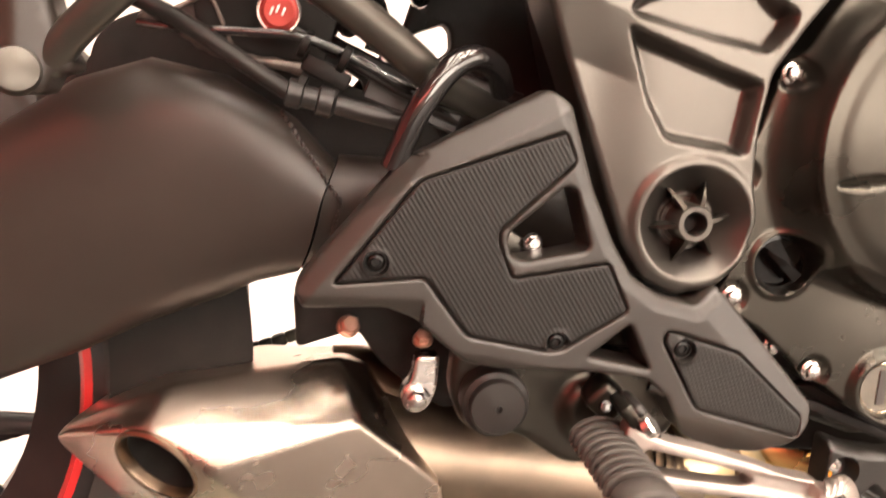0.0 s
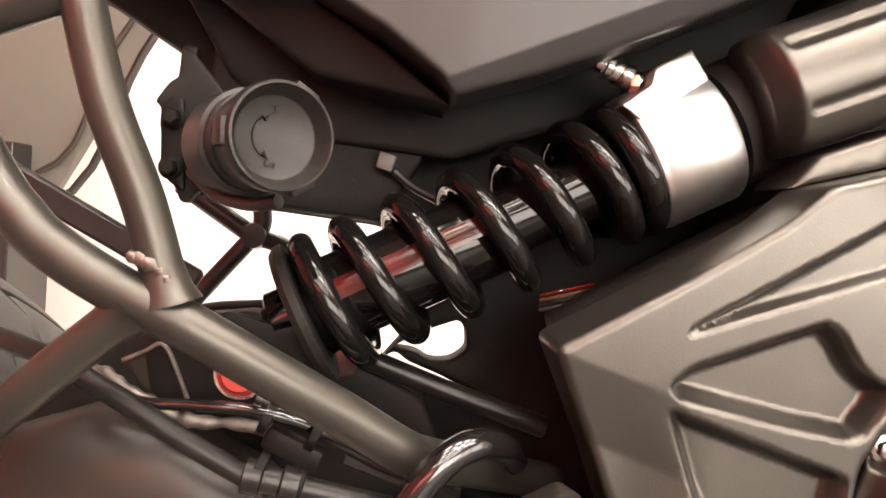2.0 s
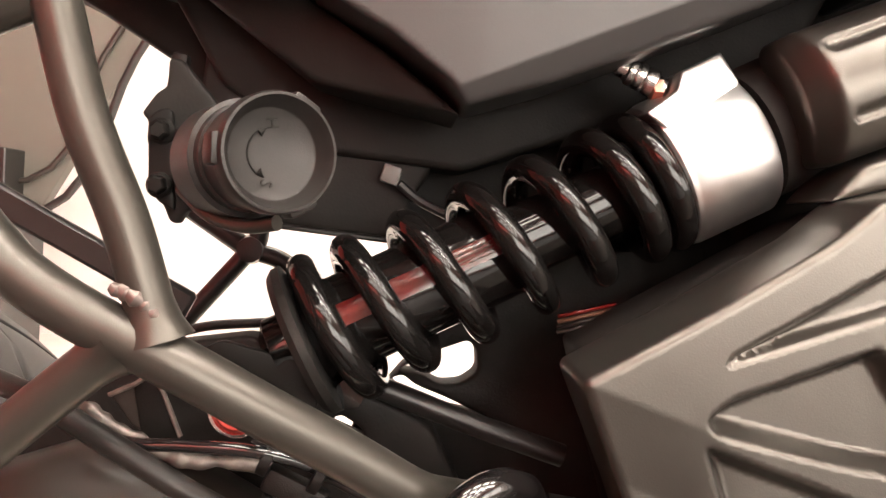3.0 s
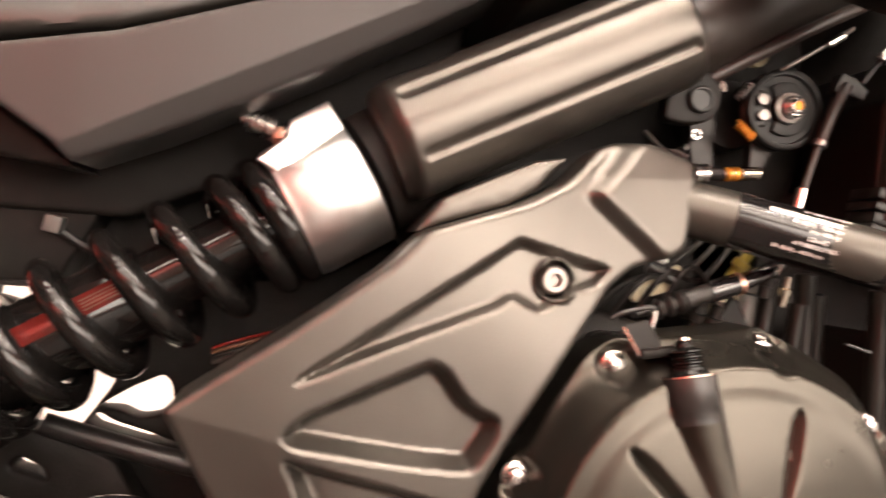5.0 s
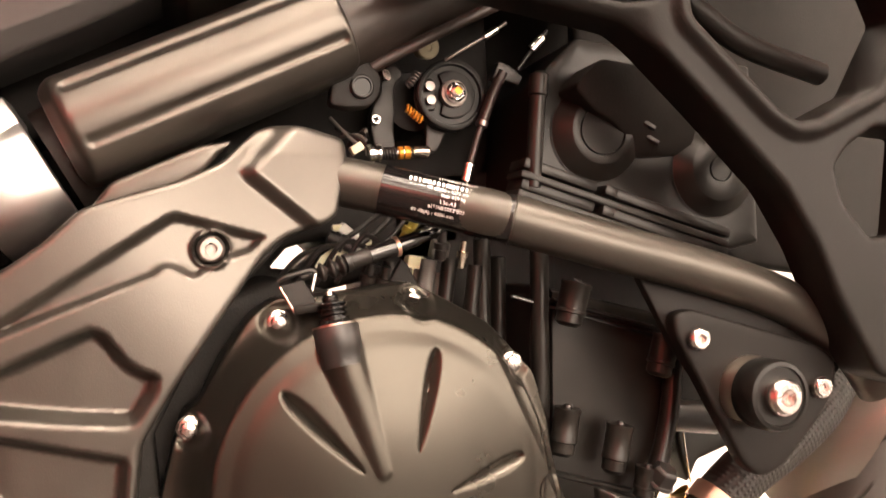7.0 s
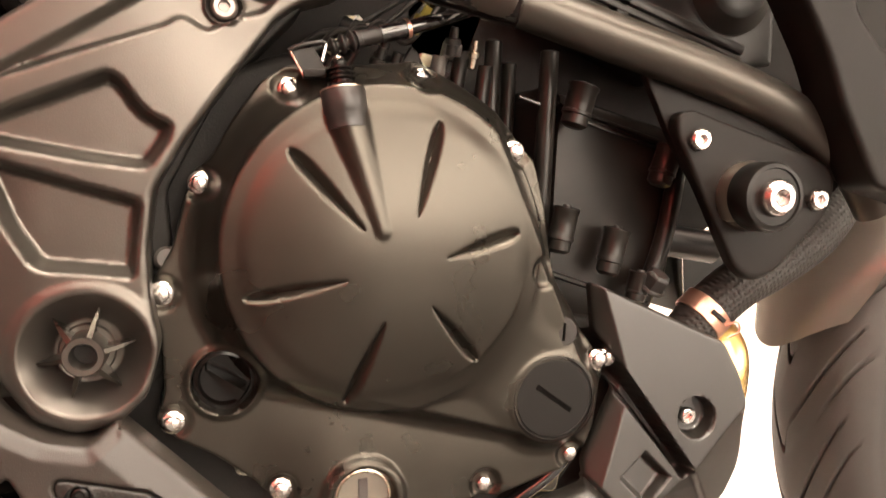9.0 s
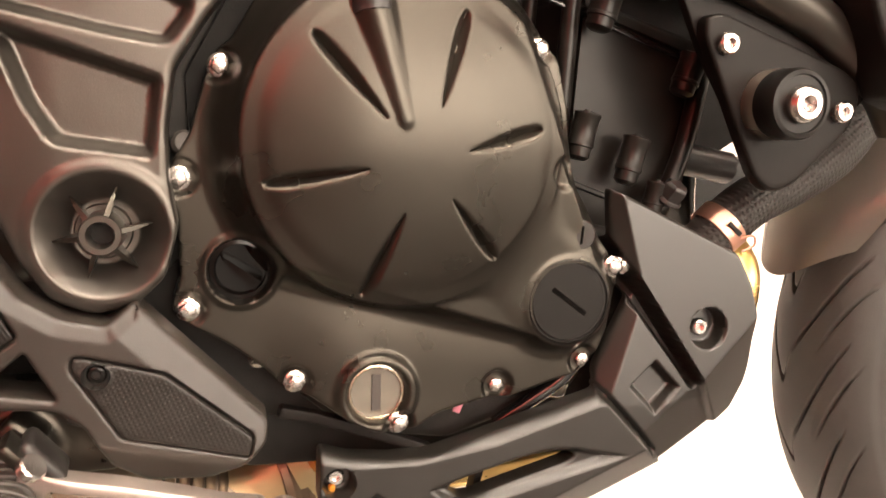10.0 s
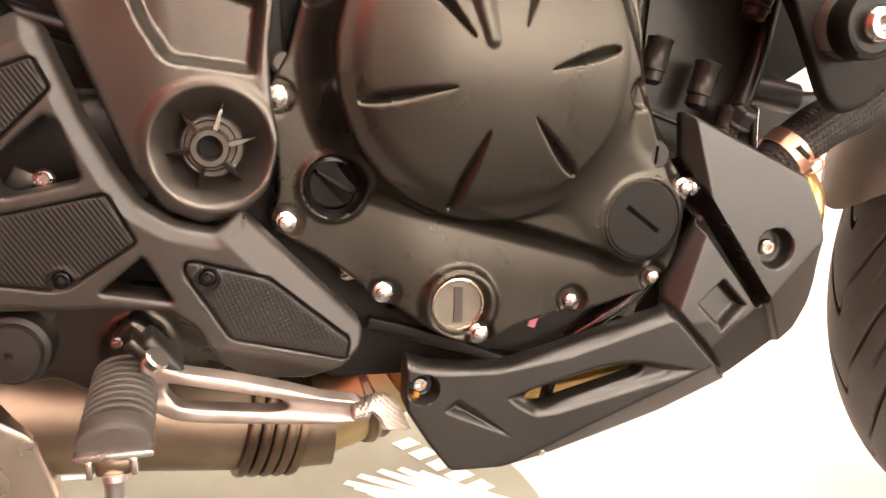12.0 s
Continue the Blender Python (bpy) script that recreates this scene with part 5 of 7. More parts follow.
part("pedal_return_rod", tube([(0.245, 0.47, 0.345), (0.215, 0.475, 0.355)], 0.003, 10), M_BLACK, pedal)

# hanger between bracket and muffler
hanger = part("muffler_hanger", moulded([(0.0945, 0.353), (0.1085, 0.353), (0.1075, 0.332), (0.1035, 0.321), (0.0950, 0.3185), (0.0880, 0.3235), (0.0870, 0.331), (0.0925, 0.338)], 0.522, None, 0.002, 0.0015, 0.012, r=0.004), M_CHROME, bike, "plated steel muffler hanger clip")
bolt_at(bake("bolt", hexhead(0.0058, 0.007, 0.0082), M_CHROME), hanger, 0.0960, 0.522, 0.3275, 1, "bolt", 8)
part("nut", hexhead(0.005, 0.006, 0.006), M_COPPER, hanger, at=pose(0.098, 0.526, 0.361, -60))
bolt_at(bake("nut", hexhead(0.0062, 0.008, 0.007), M_COPPER), bike, 0.0555, 0.548, 0.3615, 1, "nut", 20, -30, "brass-toned nut on the muffler clamp")

# ---- exhaust ----
MUF_FRONT = [(-0.1166, 0.565, 0.2854), (-0.117, 0.570, 0.277), (-0.0472, 0.552, 0.3222), (0.0034, 0.560, 0.3318), (0.054, 0.570, 0.3364), (-0.0558, 0.5223, 0.3048), (-0.0165, 0.512, 0.2859), (0.0650, 0.529, 0.3090), (0.0740, 0.566, 0.3030), (-0.0857, 0.572, 0.2433), (-0.040, 0.565, 0.2037), (0.042, 0.545, 0.208), (0.1206, 0.556, 0.2572), (0.1308, 0.570, 0.197)]
MUF_TOP = [(-0.0932, 0.600, 0.2982), (-0.0535, 0.605, 0.3167), (-0.0008, 0.605, 0.3263), (0.050, 0.605, 0.3298), (0.0705, 0.592, 0.3253)]
MUF_BACK = [(-0.095, 0.650, 0.288), (-0.05, 0.655, 0.308), (0.0, 0.660, 0.315), (0.06, 0.660, 0.315), (-0.06, 0.650, 0.222), (-0.02, 0.650, 0.20), (0.10, 0.650, 0.20), (0.11, 0.650, 0.25)]
bm = bmesh.new()
for q in MUF_FRONT + MUF_TOP + MUF_BACK:
    bm.verts.new(q)
got = bmesh.ops.convex_hull(bm, input=bm.verts[:])
bmesh.ops.delete(bm, geom=[v for v in bm.verts if not v.link_faces], context="VERTS")
bmesh.ops.dissolve_limit(bm, angle_limit=radians(9), verts=bm.verts[:], edges=bm.edges[:])
bmesh.ops.bevel(bm, geom=bm.edges[:] + bm.verts[:], offset=0.0070, segments=5, profile=0.5, affect="EDGES", clamp_overlap=True)
OD = Vector((-0.4189, -0.795, -0.4387))
OC = Vector((-0.0505, 0.5343, 0.2779))


def bored(mesh, cutter):
    """Cut one mesh out of another."""
    a, b = new("tmp", mesh), new("tmp", cutter)
    mod = a.modifiers.new("bore", "BOOLEAN")
    mod.operation, mod.object, mod.solver = "DIFFERENCE", b, "EXACT"
    bpy.context.view_layer.update()
    out = bpy.data.meshes.new_from_object(a.evaluated_get(bpy.context.evaluated_depsgraph_get()))
    bpy.data.objects.remove(a)
    bpy.data.objects.remove(b)
    return out


shell = bored(bake("muffler", bm, M_STEEL, 32), bake("bore", lathe([(0.0245, -0.045), (0.0255, 0.02)], OC, OD, 48), M_STEEL))
shell.set_sharp_from_angle(angle=radians(32))
muffler = link("muffler", shell, bike, "faceted brushed stainless muffler with brownish tint")
outlet = part("outlet", lathe([(0.0240, -0.030), (0.0246, -0.001), (0.0256, 0.0012), (0.0272, 0.0016), (0.0285, 0.0002), (0.0285, -0.002)], OC, OD, 48, ends=(False, False)), M_HEAT, muffler, "round exhaust outlet with a rolled lip")
part("outlet_bore", lathe([(0.0246, -0.044), (0.0243, -0.006), (0.0235, -0.006), (0.0235, -0.036), (0.0, -0.036)], OC, OD, 32), M_DARK, muffler, "sooty outlet pipe")
part("muffler_neck", tube([(0.045, 0.612, 0.302), (0.075, 0.612, 0.298), (0.105, 0.612, 0.283)], lambda t: 0.028 + 0.006 * t, 28), M_HEAT, muffler, "brown heat-tinted neck")
part("collector_pipe", tube([(0.050, 0.600, 0.272), (0.10, 0.602, 0.262), (0.18, 0.605, 0.253), (0.26, 0.606, 0.243), (0.305, 0.606, 0.240)], lambda t: 0.047 - 0.009 * t, 40), M_PIPE, muffler, "heat-tinted stainless collector pipe")
part("link_pipe", tube([(0.272, 0.606, 0.2420), (0.300, 0.606, 0.2470), (0.322, 0.604, 0.2560), (0.348, 0.600, 0.2740)], lambda t: 0.0375 - 0.004 * t, 36), M_STRAW, muffler, "straw-brown tinted link pipe")
for k in range(5):
    s = -0.017 + 0.0085 * k
    part("clamp_ring", lathe([(0.036, s - 0.004), (0.0462 - 0.0008 * k, s - 0.0030), (0.0472 - 0.0008 * k, s), (0.0462 - 0.0008 * k, s + 0.0030), (0.036, s + 0.004)], (0.262, 0.606, 0.2430), (1, 0.10, -0.22), 40), M_CLAMP, muffler, "brown steel clamp ring")
for s in (-0.0045, 0.0045):
    part("joint_ring", lathe([(0.032, s - 0.005), (0.0375, s - 0.0045), (0.0392, s), (0.0375, s + 0.0045), (0.032, s + 0.005)], (0.3250, 0.604, 0.2560), (0.93, 0.30, 0.20), 40), M_HEAT, muffler, "brown steel joint ring")
for dy, top in ((0.0, [(0.630, 0.568, 0.420)]), (0.075, [(0.634, 0.625, 0.405)])):
    part("header_pipe", tube(top + [(0.6345, 0.548 + dy, 0.395), (0.617, 0.545 + dy, 0.345), (0.565, 0.555 + dy, 0.300), (0.48, 0.557 + dy, 0.280), (0.40, 0.575 + dy, 0.268), (0.345, 0.600, 0.272)], 0.0185, 28), M_GOLD, muffler, "straw-gold tinted header pipe")

# ---- clutch cover ----
COVER = [(0.319, 0.577), (0.333, 0.5855), (0.346, 0.5845), (0.380, 0.5870), (0.403, 0.5895), (0.418, 0.5810), (0.4435, 0.5655), (0.461, 0.5480), (0.4715, 0.535), (0.4785, 0.508), (0.4810, 0.480), (0.4830, 0.466), (0.4945, 0.4505), (0.5015, 0.4365), (0.513, 0.422), (0.520, 0.412), (0.513, 0.402), (0.510, 0.378), (0.502, 0.360), (0.494, 0.353), (0.480, 0.350), (0.460, 0.344), (0.446, 0.340), (0.434, 0.341), (0.405, 0.334), (0.392, 0.326), (0.381, 0.322), (0.368, 0.327), (0.350, 0.336), (0.331, 0.350), (0.322, 0.350), (0.310, 0.364), (0.290, 0.380), (0.270, 0.391), (0.261, 0.400), (0.266, 0.416), (0.265, 0.450), (0.259, 0.466), (0.264, 0.478), (0.272, 0.490), (0.279, 0.516), (0.284, 0.531), (0.2925, 0.537), (0.3040, 0.557)]
DOME = (0.3815, 0.4885)
CAP = (0.4775, 0.4005)
FILL = (0.2965, 0.4195)
SIGHT = (0.3695, 0.3485)
BOLTS = [(0.333, 0.573), (0.4035, 0.5795), (0.459, 0.541), (0.4715, 0.474), (0.287, 0.5245), (0.2665, 0.468), (0.2695, 0.3995), (0.3245, 0.357), (0.382, 0.330), (0.441, 0.348), (0.4955, 0.3605), (0.514, 0.4165)]
MARKS = [((0.3066, 0.4672), (0.3580, 0.4757)), ((0.3300, 0.5414), (0.3660, 0.5006)), ((0.4075, 0.5560), (0.3935, 0.5065)), ((0.4520, 0.4973), (0.4095, 0.4855)), ((0.4295, 0.4273), (0.4010, 0.4607)), ((0.3568, 0.4090), (0.3766, 0.4539))]


def smooth_low(a, b, k):
    """The nearer of two surfaces, with a fillet of size k."""
    t = np.clip(0.5 + 0.5 * (b - a) / k, 0, 1)
    return b + (a - b) * t - k * t * (1 - t)


def clutch_shape(q):
    d = np.hypot(q[:, 0] - DOME[0], q[:, 1] - DOME[1])
    flange = np.full(len(q), 0.5005) - 0.0045 * ease(q[:, 1], 0.42, 0.36) * ease(q[:, 0], 0.30, 0.36)
    dome = 0.4645 + 0.0110 * (np.clip(d, 0, 0.078) / 0.078) ** 2 + 0.42 * (np.sqrt(np.clip(d - 0.073, -0.004, 1) ** 2 + 9e-6) + np.clip(d - 0.073, -0.004, 1) - 0.001) / 2 + 3.0 * np.clip(d - 0.0860, 0, 0.1)
    # towards the timing cap the dome runs out in a soft apron
    along_cap = ((q[:, 0] - DOME[0]) * 0.737 - (q[:, 1] - DOME[1]) * 0.676) / np.maximum(d, 1e-6)
    g = ease(along_cap, 0.84, 0.985)
    apron = 0.4645 + 0.0110 * (np.clip(d, 0, 0.078) / 0.078) ** 2 + 0.0128 * np.sin(0.5 * np.pi * np.clip((d - 0.076) / 0.030, 0, 1)) + 1.2 * np.clip(d - 0.125, 0, 0.1)
    dome = dome * (1 - g) + apron * g
    y = smooth_low(dome, flange, 0.0025)
    y = y + 0.0035 * ease(0.0013 - np.abs(d - 0.0884), 0, 0.0010) * ease(np.hypot(q[:, 0] - CAP[0], q[:, 1] - CAP[1]), 0.092, 0.112)
    # lobe that carries the timing cap
    c = np.hypot(q[:, 0] - CAP[0], q[:, 1] - CAP[1])
    lobe = 0.4865 + 1.6 * np.clip(c - 0.0255, 0, 0.1)
    y = smooth_low(lobe, y, 0.004)
    e, t = line_by(DOME, CAP, q)
    y = smooth_low(0.4775 + 0.0085 * t + 1.6 * np.clip(e - 0.0855 + 0.0590 * t, 0, 1), y, 0.011)
    e, t = line_by((0.489, 0.4362), (0.480, 0.45), q)
    y = smooth_low(0.4970 + 1.5 * np.clip(e - 0.008, 0, 1), y, 0.004)
    # rib under the dipstick neck
    e, t = line_by((0.3591, 0.5578), (0.3755, 0.500), q)
    w = 0.0112 - 0.0072 * t
    y = smooth_low(0.4660 - 0.0020 * t + np.where(e < w, w - np.sqrt(np.clip(w * w - e * e, 0, 1)), w + 2.4 * (e - w)) * 0.9, y, 0.003)
    # spindle-shaped flutes
    for a, b in MARKS:
        e, t = line_by(a, b, q)
        w = 0.0047 * np.sqrt(np.clip(np.sin(np.pi * t ** 0.75), 0, 1)) * (0.55 + 0.45 * (1 - t)) + 1e-5
        y = y + 0.0043 * np.minimum(1, w / 0.0038) * np.clip(1 - e / w, 0, 1)
    # scoop round the filler cap
    f = np.hypot((q[:, 0] - FILL[0]), (q[:, 1] - FILL[1]))
    y = y - 0.002 * ease(0.0220 - f, 0, 0.004) + 0.012 * ease(0.0178 - f, 0, 0.003)
    # collar of the sight glass
    s = np.hypot(q[:, 0] - SIGHT[0], q[:, 1] - SIGHT[1])
    y = y - 0.0040 * ease(0.0255 - s, 0, 0.005) + 0.0095 * ease(0.0185 - s, 0, 0.004)
    # bolt pads
    for bx, bz in BOLTS:
        g = np.hypot(q[:, 0] - bx, q[:, 1] - bz)
        k = ease(0.0108 - g, 0, 0.0040)
        y = y * (1 - k) + np.minimum(y + 0.004, 0.5028) * k
    return y - 0.5005


CLUTCH_LINES = [circle(DOME, r, 420) for r in (0.0860, 0.0872, 0.0884, 0.0896, 0.0908)]
for a, b in MARKS:
    ab = np.array(b) - np.array(a)
    nn = np.array((-ab[1], ab[0])) / np.linalg.norm(ab)
    for side in (-0.9, -0.45, 0.0, 0.45, 0.9):
        CLUTCH_LINES.append(np.array([np.array(a) + ab * t + nn * side * (0.0047 * math.sqrt(max(0.0, math.sin(math.pi * t ** 0.75))) * (0.55 + 0.45 * (1 - t)) + 0.00002) for t in [k / 44 for k in range(1, 44)]]))
for c in BOLTS:
    CLUTCH_LINES += [circle(c, r, 40) for r in (0.0068, 0.0088, 0.0108)]
CLUTCH_LINES += [circle(FILL, r, 110) for r in (0.0148, 0.0163, 0.0178, 0.0200, 0.0220)] + [circle(SIGHT, r, 100) for r in (0.0145, 0.0165, 0.0185, 0.0205, 0.0230, 0.0255)]
clutch = part("clutch_cover", moulded(COVER, 0.5005, clutch_shape, 0.0012, 0.0016, 0.030, r=0.004, guides=CLUTCH_LINES), M_COVER, bike, "dark bronze painted round clutch cover with six flutes", 80)
for bx, bz in BOLTS:
    bolt_at(HEX, clutch, bx, 0.4980 if bz < 0.335 else 0.5022, bz, 0.95, "bolt", (bx * 977) % 60)
for bx, by, bz in ((0.524, 0.507, 0.4165), (0.306, 0.515, 0.3675)):
    bolt_at(HEX, clutch, bx, by, bz, 0.9, "bolt", 11)
# slotted caps
tc = part("timing_cap", lathe([(0.0255, -0.004), (0.0255, 0.0006), (0.0240, 0.0016), (0.0236, 0.0008), (0.0228, 0.0008), (0.0222, 0.0016), (0.0, 0.0018)], (CAP[0], 0.4840, CAP[1]), (0, -1, 0), 64), M_CAPS, clutch, "round black slotted timing cap")
part("gap_ring", lathe([(0.0252, 0.0), (0.0270, 0.0)], (CAP[0], 0.4862, CAP[1]), (0, -1, 0), 64, ends=(False, False)), M_DARK, tc)
# not cut in: a thin bar with the slot's shade as its colour
part("slot", rbox((0.0262, 0.0012, 0.0030), pose(CAP[0], 0.4826, CAP[1], 0, 36, 0), 0.0003, 1), M_PIT, tc)
tc = part("small_cap", lathe([(0.0088, -0.006), (0.0088, 0.002), (0.0078, 0.003), (0.0, 0.0032)], (0.4839, 0.4875, 0.4383), (0.10, -1, 0.05), 40), M_KNOB, clutch, "small black slotted inspection cap")
# again a bar, coloured as the shade of a slot
part("slot", rbox((0.0016, 0.0012, 0.0105), pose(0.4842, 0.4843, 0.4385, 0, 5, 0), 0.0004, 1), M_PIT, tc)
fc = part("filler_cap", lathe([(0.0170, -0.012), (0.0170, -0.002), (0.0161, 0.0), (0.0138, 0.0004), (0.0130, -0.004), (0.0, -0.0045)], (FILL[0], 0.5045, FILL[1]), (-0.12, -1, -0.02), 48), M_CAPBLACK, clutch, "gloss black oil filler cap with finger grip")
part("grip", loft([[(FILL[0] + x * 0.79 + u * 0.62, 0.5010 - a, FILL[1] - x * 0.62 + u * 0.79) for u, a in ((-w, -0.006), (-w * 0.8, h), (w * 0.5, h + 0.001), (w, -0.006))] for x, w, h in ((-0.0118, 0.0012, 0.000), (-0.005, 0.0024, 0.003), (0.005, 0.0041, 0.005), (0.0110, 0.0046, 0.004))]), M_CAPBLACK, fc, "gloss black finger grip")
sg = part("sight_glass", lathe([(0.0155, -0.006), (0.0165, 0.001), (0.0162, 0.0022), (0.0156, 0.0024), (0.0153, 0.0016), (0.0150, 0.0016), (0.0148, 0.0026), (0.0143, 0.0020), (0.0143, -0.002)], (SIGHT[0], 0.4995, SIGHT[1]), (0, -1, 0), 56, ends=(False, False)), M_BRASS, clutch, "oil sight glass with pale brass ring")
part("glass", lathe([(0.0143, -0.001), (0.0143, 0.0004), (0.0, 0.0006)], (SIGHT[0], 0.4995, SIGHT[1]), (0, -1, 0), 40), M_OIL, sg, "amber-grey oil behind glass")
part("level_bar", rbox((0.0052, 0.0008, 0.021), pose(SIGHT[0], 0.4985, SIGHT[1]), 0.0002, 1), M_MARK, sg, "dark level bar")
for a in (0, 170):
    part("stake", rbox((0.004, 0.002, 0.0025), pose(SIGHT[0] + 0.0172 * math.cos(radians(a)), 0.5025, SIGHT[1] + 0.0172 * math.sin(radians(a)) - 0.004), 0.0006, 1), M_BRASS, sg)
NECK, NWAY = Vector((0.3576, 0.4780, 0.5708)), Vector((-0.10, 0.18, 1)).normalized()
neck = part("dipstick", lathe([(0.0082, -0.006), (0.0088, 0.0), (0.0088, 0.003), (0.0076, 0.0045), (0.0076, 0.0056), (0.0060, 0.006), (0.0060, 0.0135), (0.0040, 0.0145), (0.0040, 0.0165), (0.0030, 0.0178), (0.0, 0.0182)], NECK - NWAY * 0.002, NWAY, 32), M_CAPBLACK, clutch, "black dipstick plug in the clutch cover neck")
for k in range(3):
    part("thread", lathe([(0.0060, -0.0011), (0.0074, -0.0003), (0.0074, 0.0003), (0.0060, 0.0011)], NECK + NWAY * (0.0058 + 0.0024 * k), NWAY, 28), M_CAPBLACK, neck)
# small bright disc on top of the plug
part("bright_spot", lathe([(0.0030, -0.0006), (0.0024, 0.0008), (0.0, 0.0012)], NECK + NWAY * 0.0162 + Vector((-0.0004, -0.002, 0)), NWAY, 16), M_STEEL, neck, "bright top of the plug")
part("neck_rim", lathe([(0.0104, -0.020), (0.0108, -0.0125), (0.0113, -0.0118), (0.0115, -0.0010), (0.0112, 0.0), (0.0104, 0.0002), (0.0100, -0.0004), (0.0096, -0.004), (0.0080, -0.005)], NECK, NWAY, 48), M_BLACK, clutch, "dark machined rim of the dipstick neck")
part("rim_edge", lathe([(0.0107, 0.0), (0.0114, 0.0004), (0.0115, -0.0003)], NECK, NWAY, 48, ends=(False, False)), M_STEEL, clutch, "thin bright edge of the neck")
# rod along the flange
part("flange_rod", tube([(0.2865, 0.511, 0.515), (0.280, 0.511, 0.498), (0.2735, 0.511, 0.482)], 0.0036, 12), M_COVER, clutch)
part("flange_plug", lathe([(0.0066, 0), (0.0066, 0.008), (0.005, 0.010), (0, 0.010)], (0.269, 0.512, 0.484), (0.1, -1, 0.2), 20), M_RUBBER, clutch, "grey rubber plug")
part("cable_bracket", moulded([(0.3333, 0.5914), (0.3452, 0.5939), (0.3480, 0.5890), (0.3509, 0.5822), (0.3394, 0.5786)], 0.490, lambda q: 0.35 * (q[:, 1] - 0.585), 0.0015, 0.0006, 0.003, r=0.001), M_ARM, clutch, "black stamped cable bracket")
# thin bright line down the bracket's left edge
part("bracket_edge", tube([(0.3333, 0.4915, 0.5910), (0.3394, 0.4872, 0.5786)], 0.0006, 8), M_STEEL, clutch, "thin bright edge of the bracket")
part("bracket_arm", rbox((0.020, 0.008, 0.004), pose(0.3490, 0.488, 0.5800, 0, -4, 0), 0.001, 2), M_ARM, clutch)
part("cable_fork", tube([(0.3340, 0.507, 0.5935), (0.3387, 0.506, 0.5958), (0.3511, 0.505, 0.5983), (0.3530, 0.505, 0.5955), (0.3515, 0.505, 0.5897)], 0.0013, 10), M_BLACK, clutch, "black wire cable fork")
part("cable_clip", rbox((0.0020, 0.003, 0.0100), pose(0.3520, 0.503, 0.5925, 0, 15, 0), 0.0006, 1), M_CHROME, clutch, "small bright cable clip")
strip = part("curved_strip", loft([[Vector(p) + Vector((dx * w, dy, dz * w)) for dx, dy, dz in ((-0.7, -0.002, 0.7), (0.7, -0.002, -0.7), (0.7, 0.002, -0.7), (-0.7, 0.002, 0.7))] for p, w in (((0.3614, 0.550, 0.5985), 0.0018), ((0.3665, 0.550, 0.6030), 0.0040), ((0.3738, 0.550, 0.6060), 0.0052), ((0.3800, 0.550, 0.6075), 0.0046), ((0.3825, 0.550, 0.6080), 0.0030))]), M_CREAM, clutch, "pale curved plastic strip", 20)


def boot_radius(t):
    """Cable boot: thin ferrule, three bulbs, then a plain sleeve."""
    if t < 0.24:
        return 0.0019
    if t < 0.62:
        return 0.0036 + 0.0013 * math.sin((t - 0.24) / 0.38 * 6 * math.pi - 0.5 * math.pi) + 0.0012 * (t - 0.24) / 0.38
    return 0.0052 if t < 0.70 else 0.0046


booth = part("cable_boot", sweep(bmesh.new(), spline([(0.3464, 0.510, 0.5948), (0.3554, 0.510, 0.5965), (0.3658, 0.510, 0.5994), (0.3748, 0.511, 0.6021), (0.3860, 0.512, 0.6052)], 28), boot_radius, 22), M_HOSE, clutch, "ribbed black rubber cable boot", 60)
part("sleeve", sweep(bmesh.new(), spline([(0.3840, 0.512, 0.6046), (0.3990, 0.513, 0.6086)], 6), 0.0053, 22), M_GLOSS, booth, "gloss black adjuster sleeve")
part("adjuster_ring", lathe([(0.0050, 0), (0.0056, 0.0003), (0.0056, 0.0022), (0.0050, 0.0025)], (0.3985, 0.513, 0.6084), (0.93, 0.06, 0.25), 24), M_COPPER, booth, "brass-toned ring")
part("cable", tube([(0.4000, 0.513, 0.6088), (0.4110, 0.515, 0.6125), (0.4230, 0.520, 0.6165), (0.450, 0.54, 0.628)], 0.0042, 16), M_GLOSS, booth, "gloss black cable sheath")

# ---- engine block and head behind ----
def block_shape(q):
    h = 0.0 * q[:, 0]
    e, _ = line_by((0.5045, 0.580), (0.4985, 0.46), q)
    h += 0.006 * ease(0.0012 - e, 0, 0.0008)
    e, _ = line_by((0.45, 0.588), (0.575, 0.549), q)
    h += -0.004 * ease(0.0016 - e, 0, 0.001)
    e, _ = line_by((0.48, 0.471), (0.57, 0.440), q)
    h += -0.004 * ease(0.0020 - e, 0, 0.001)
    return h


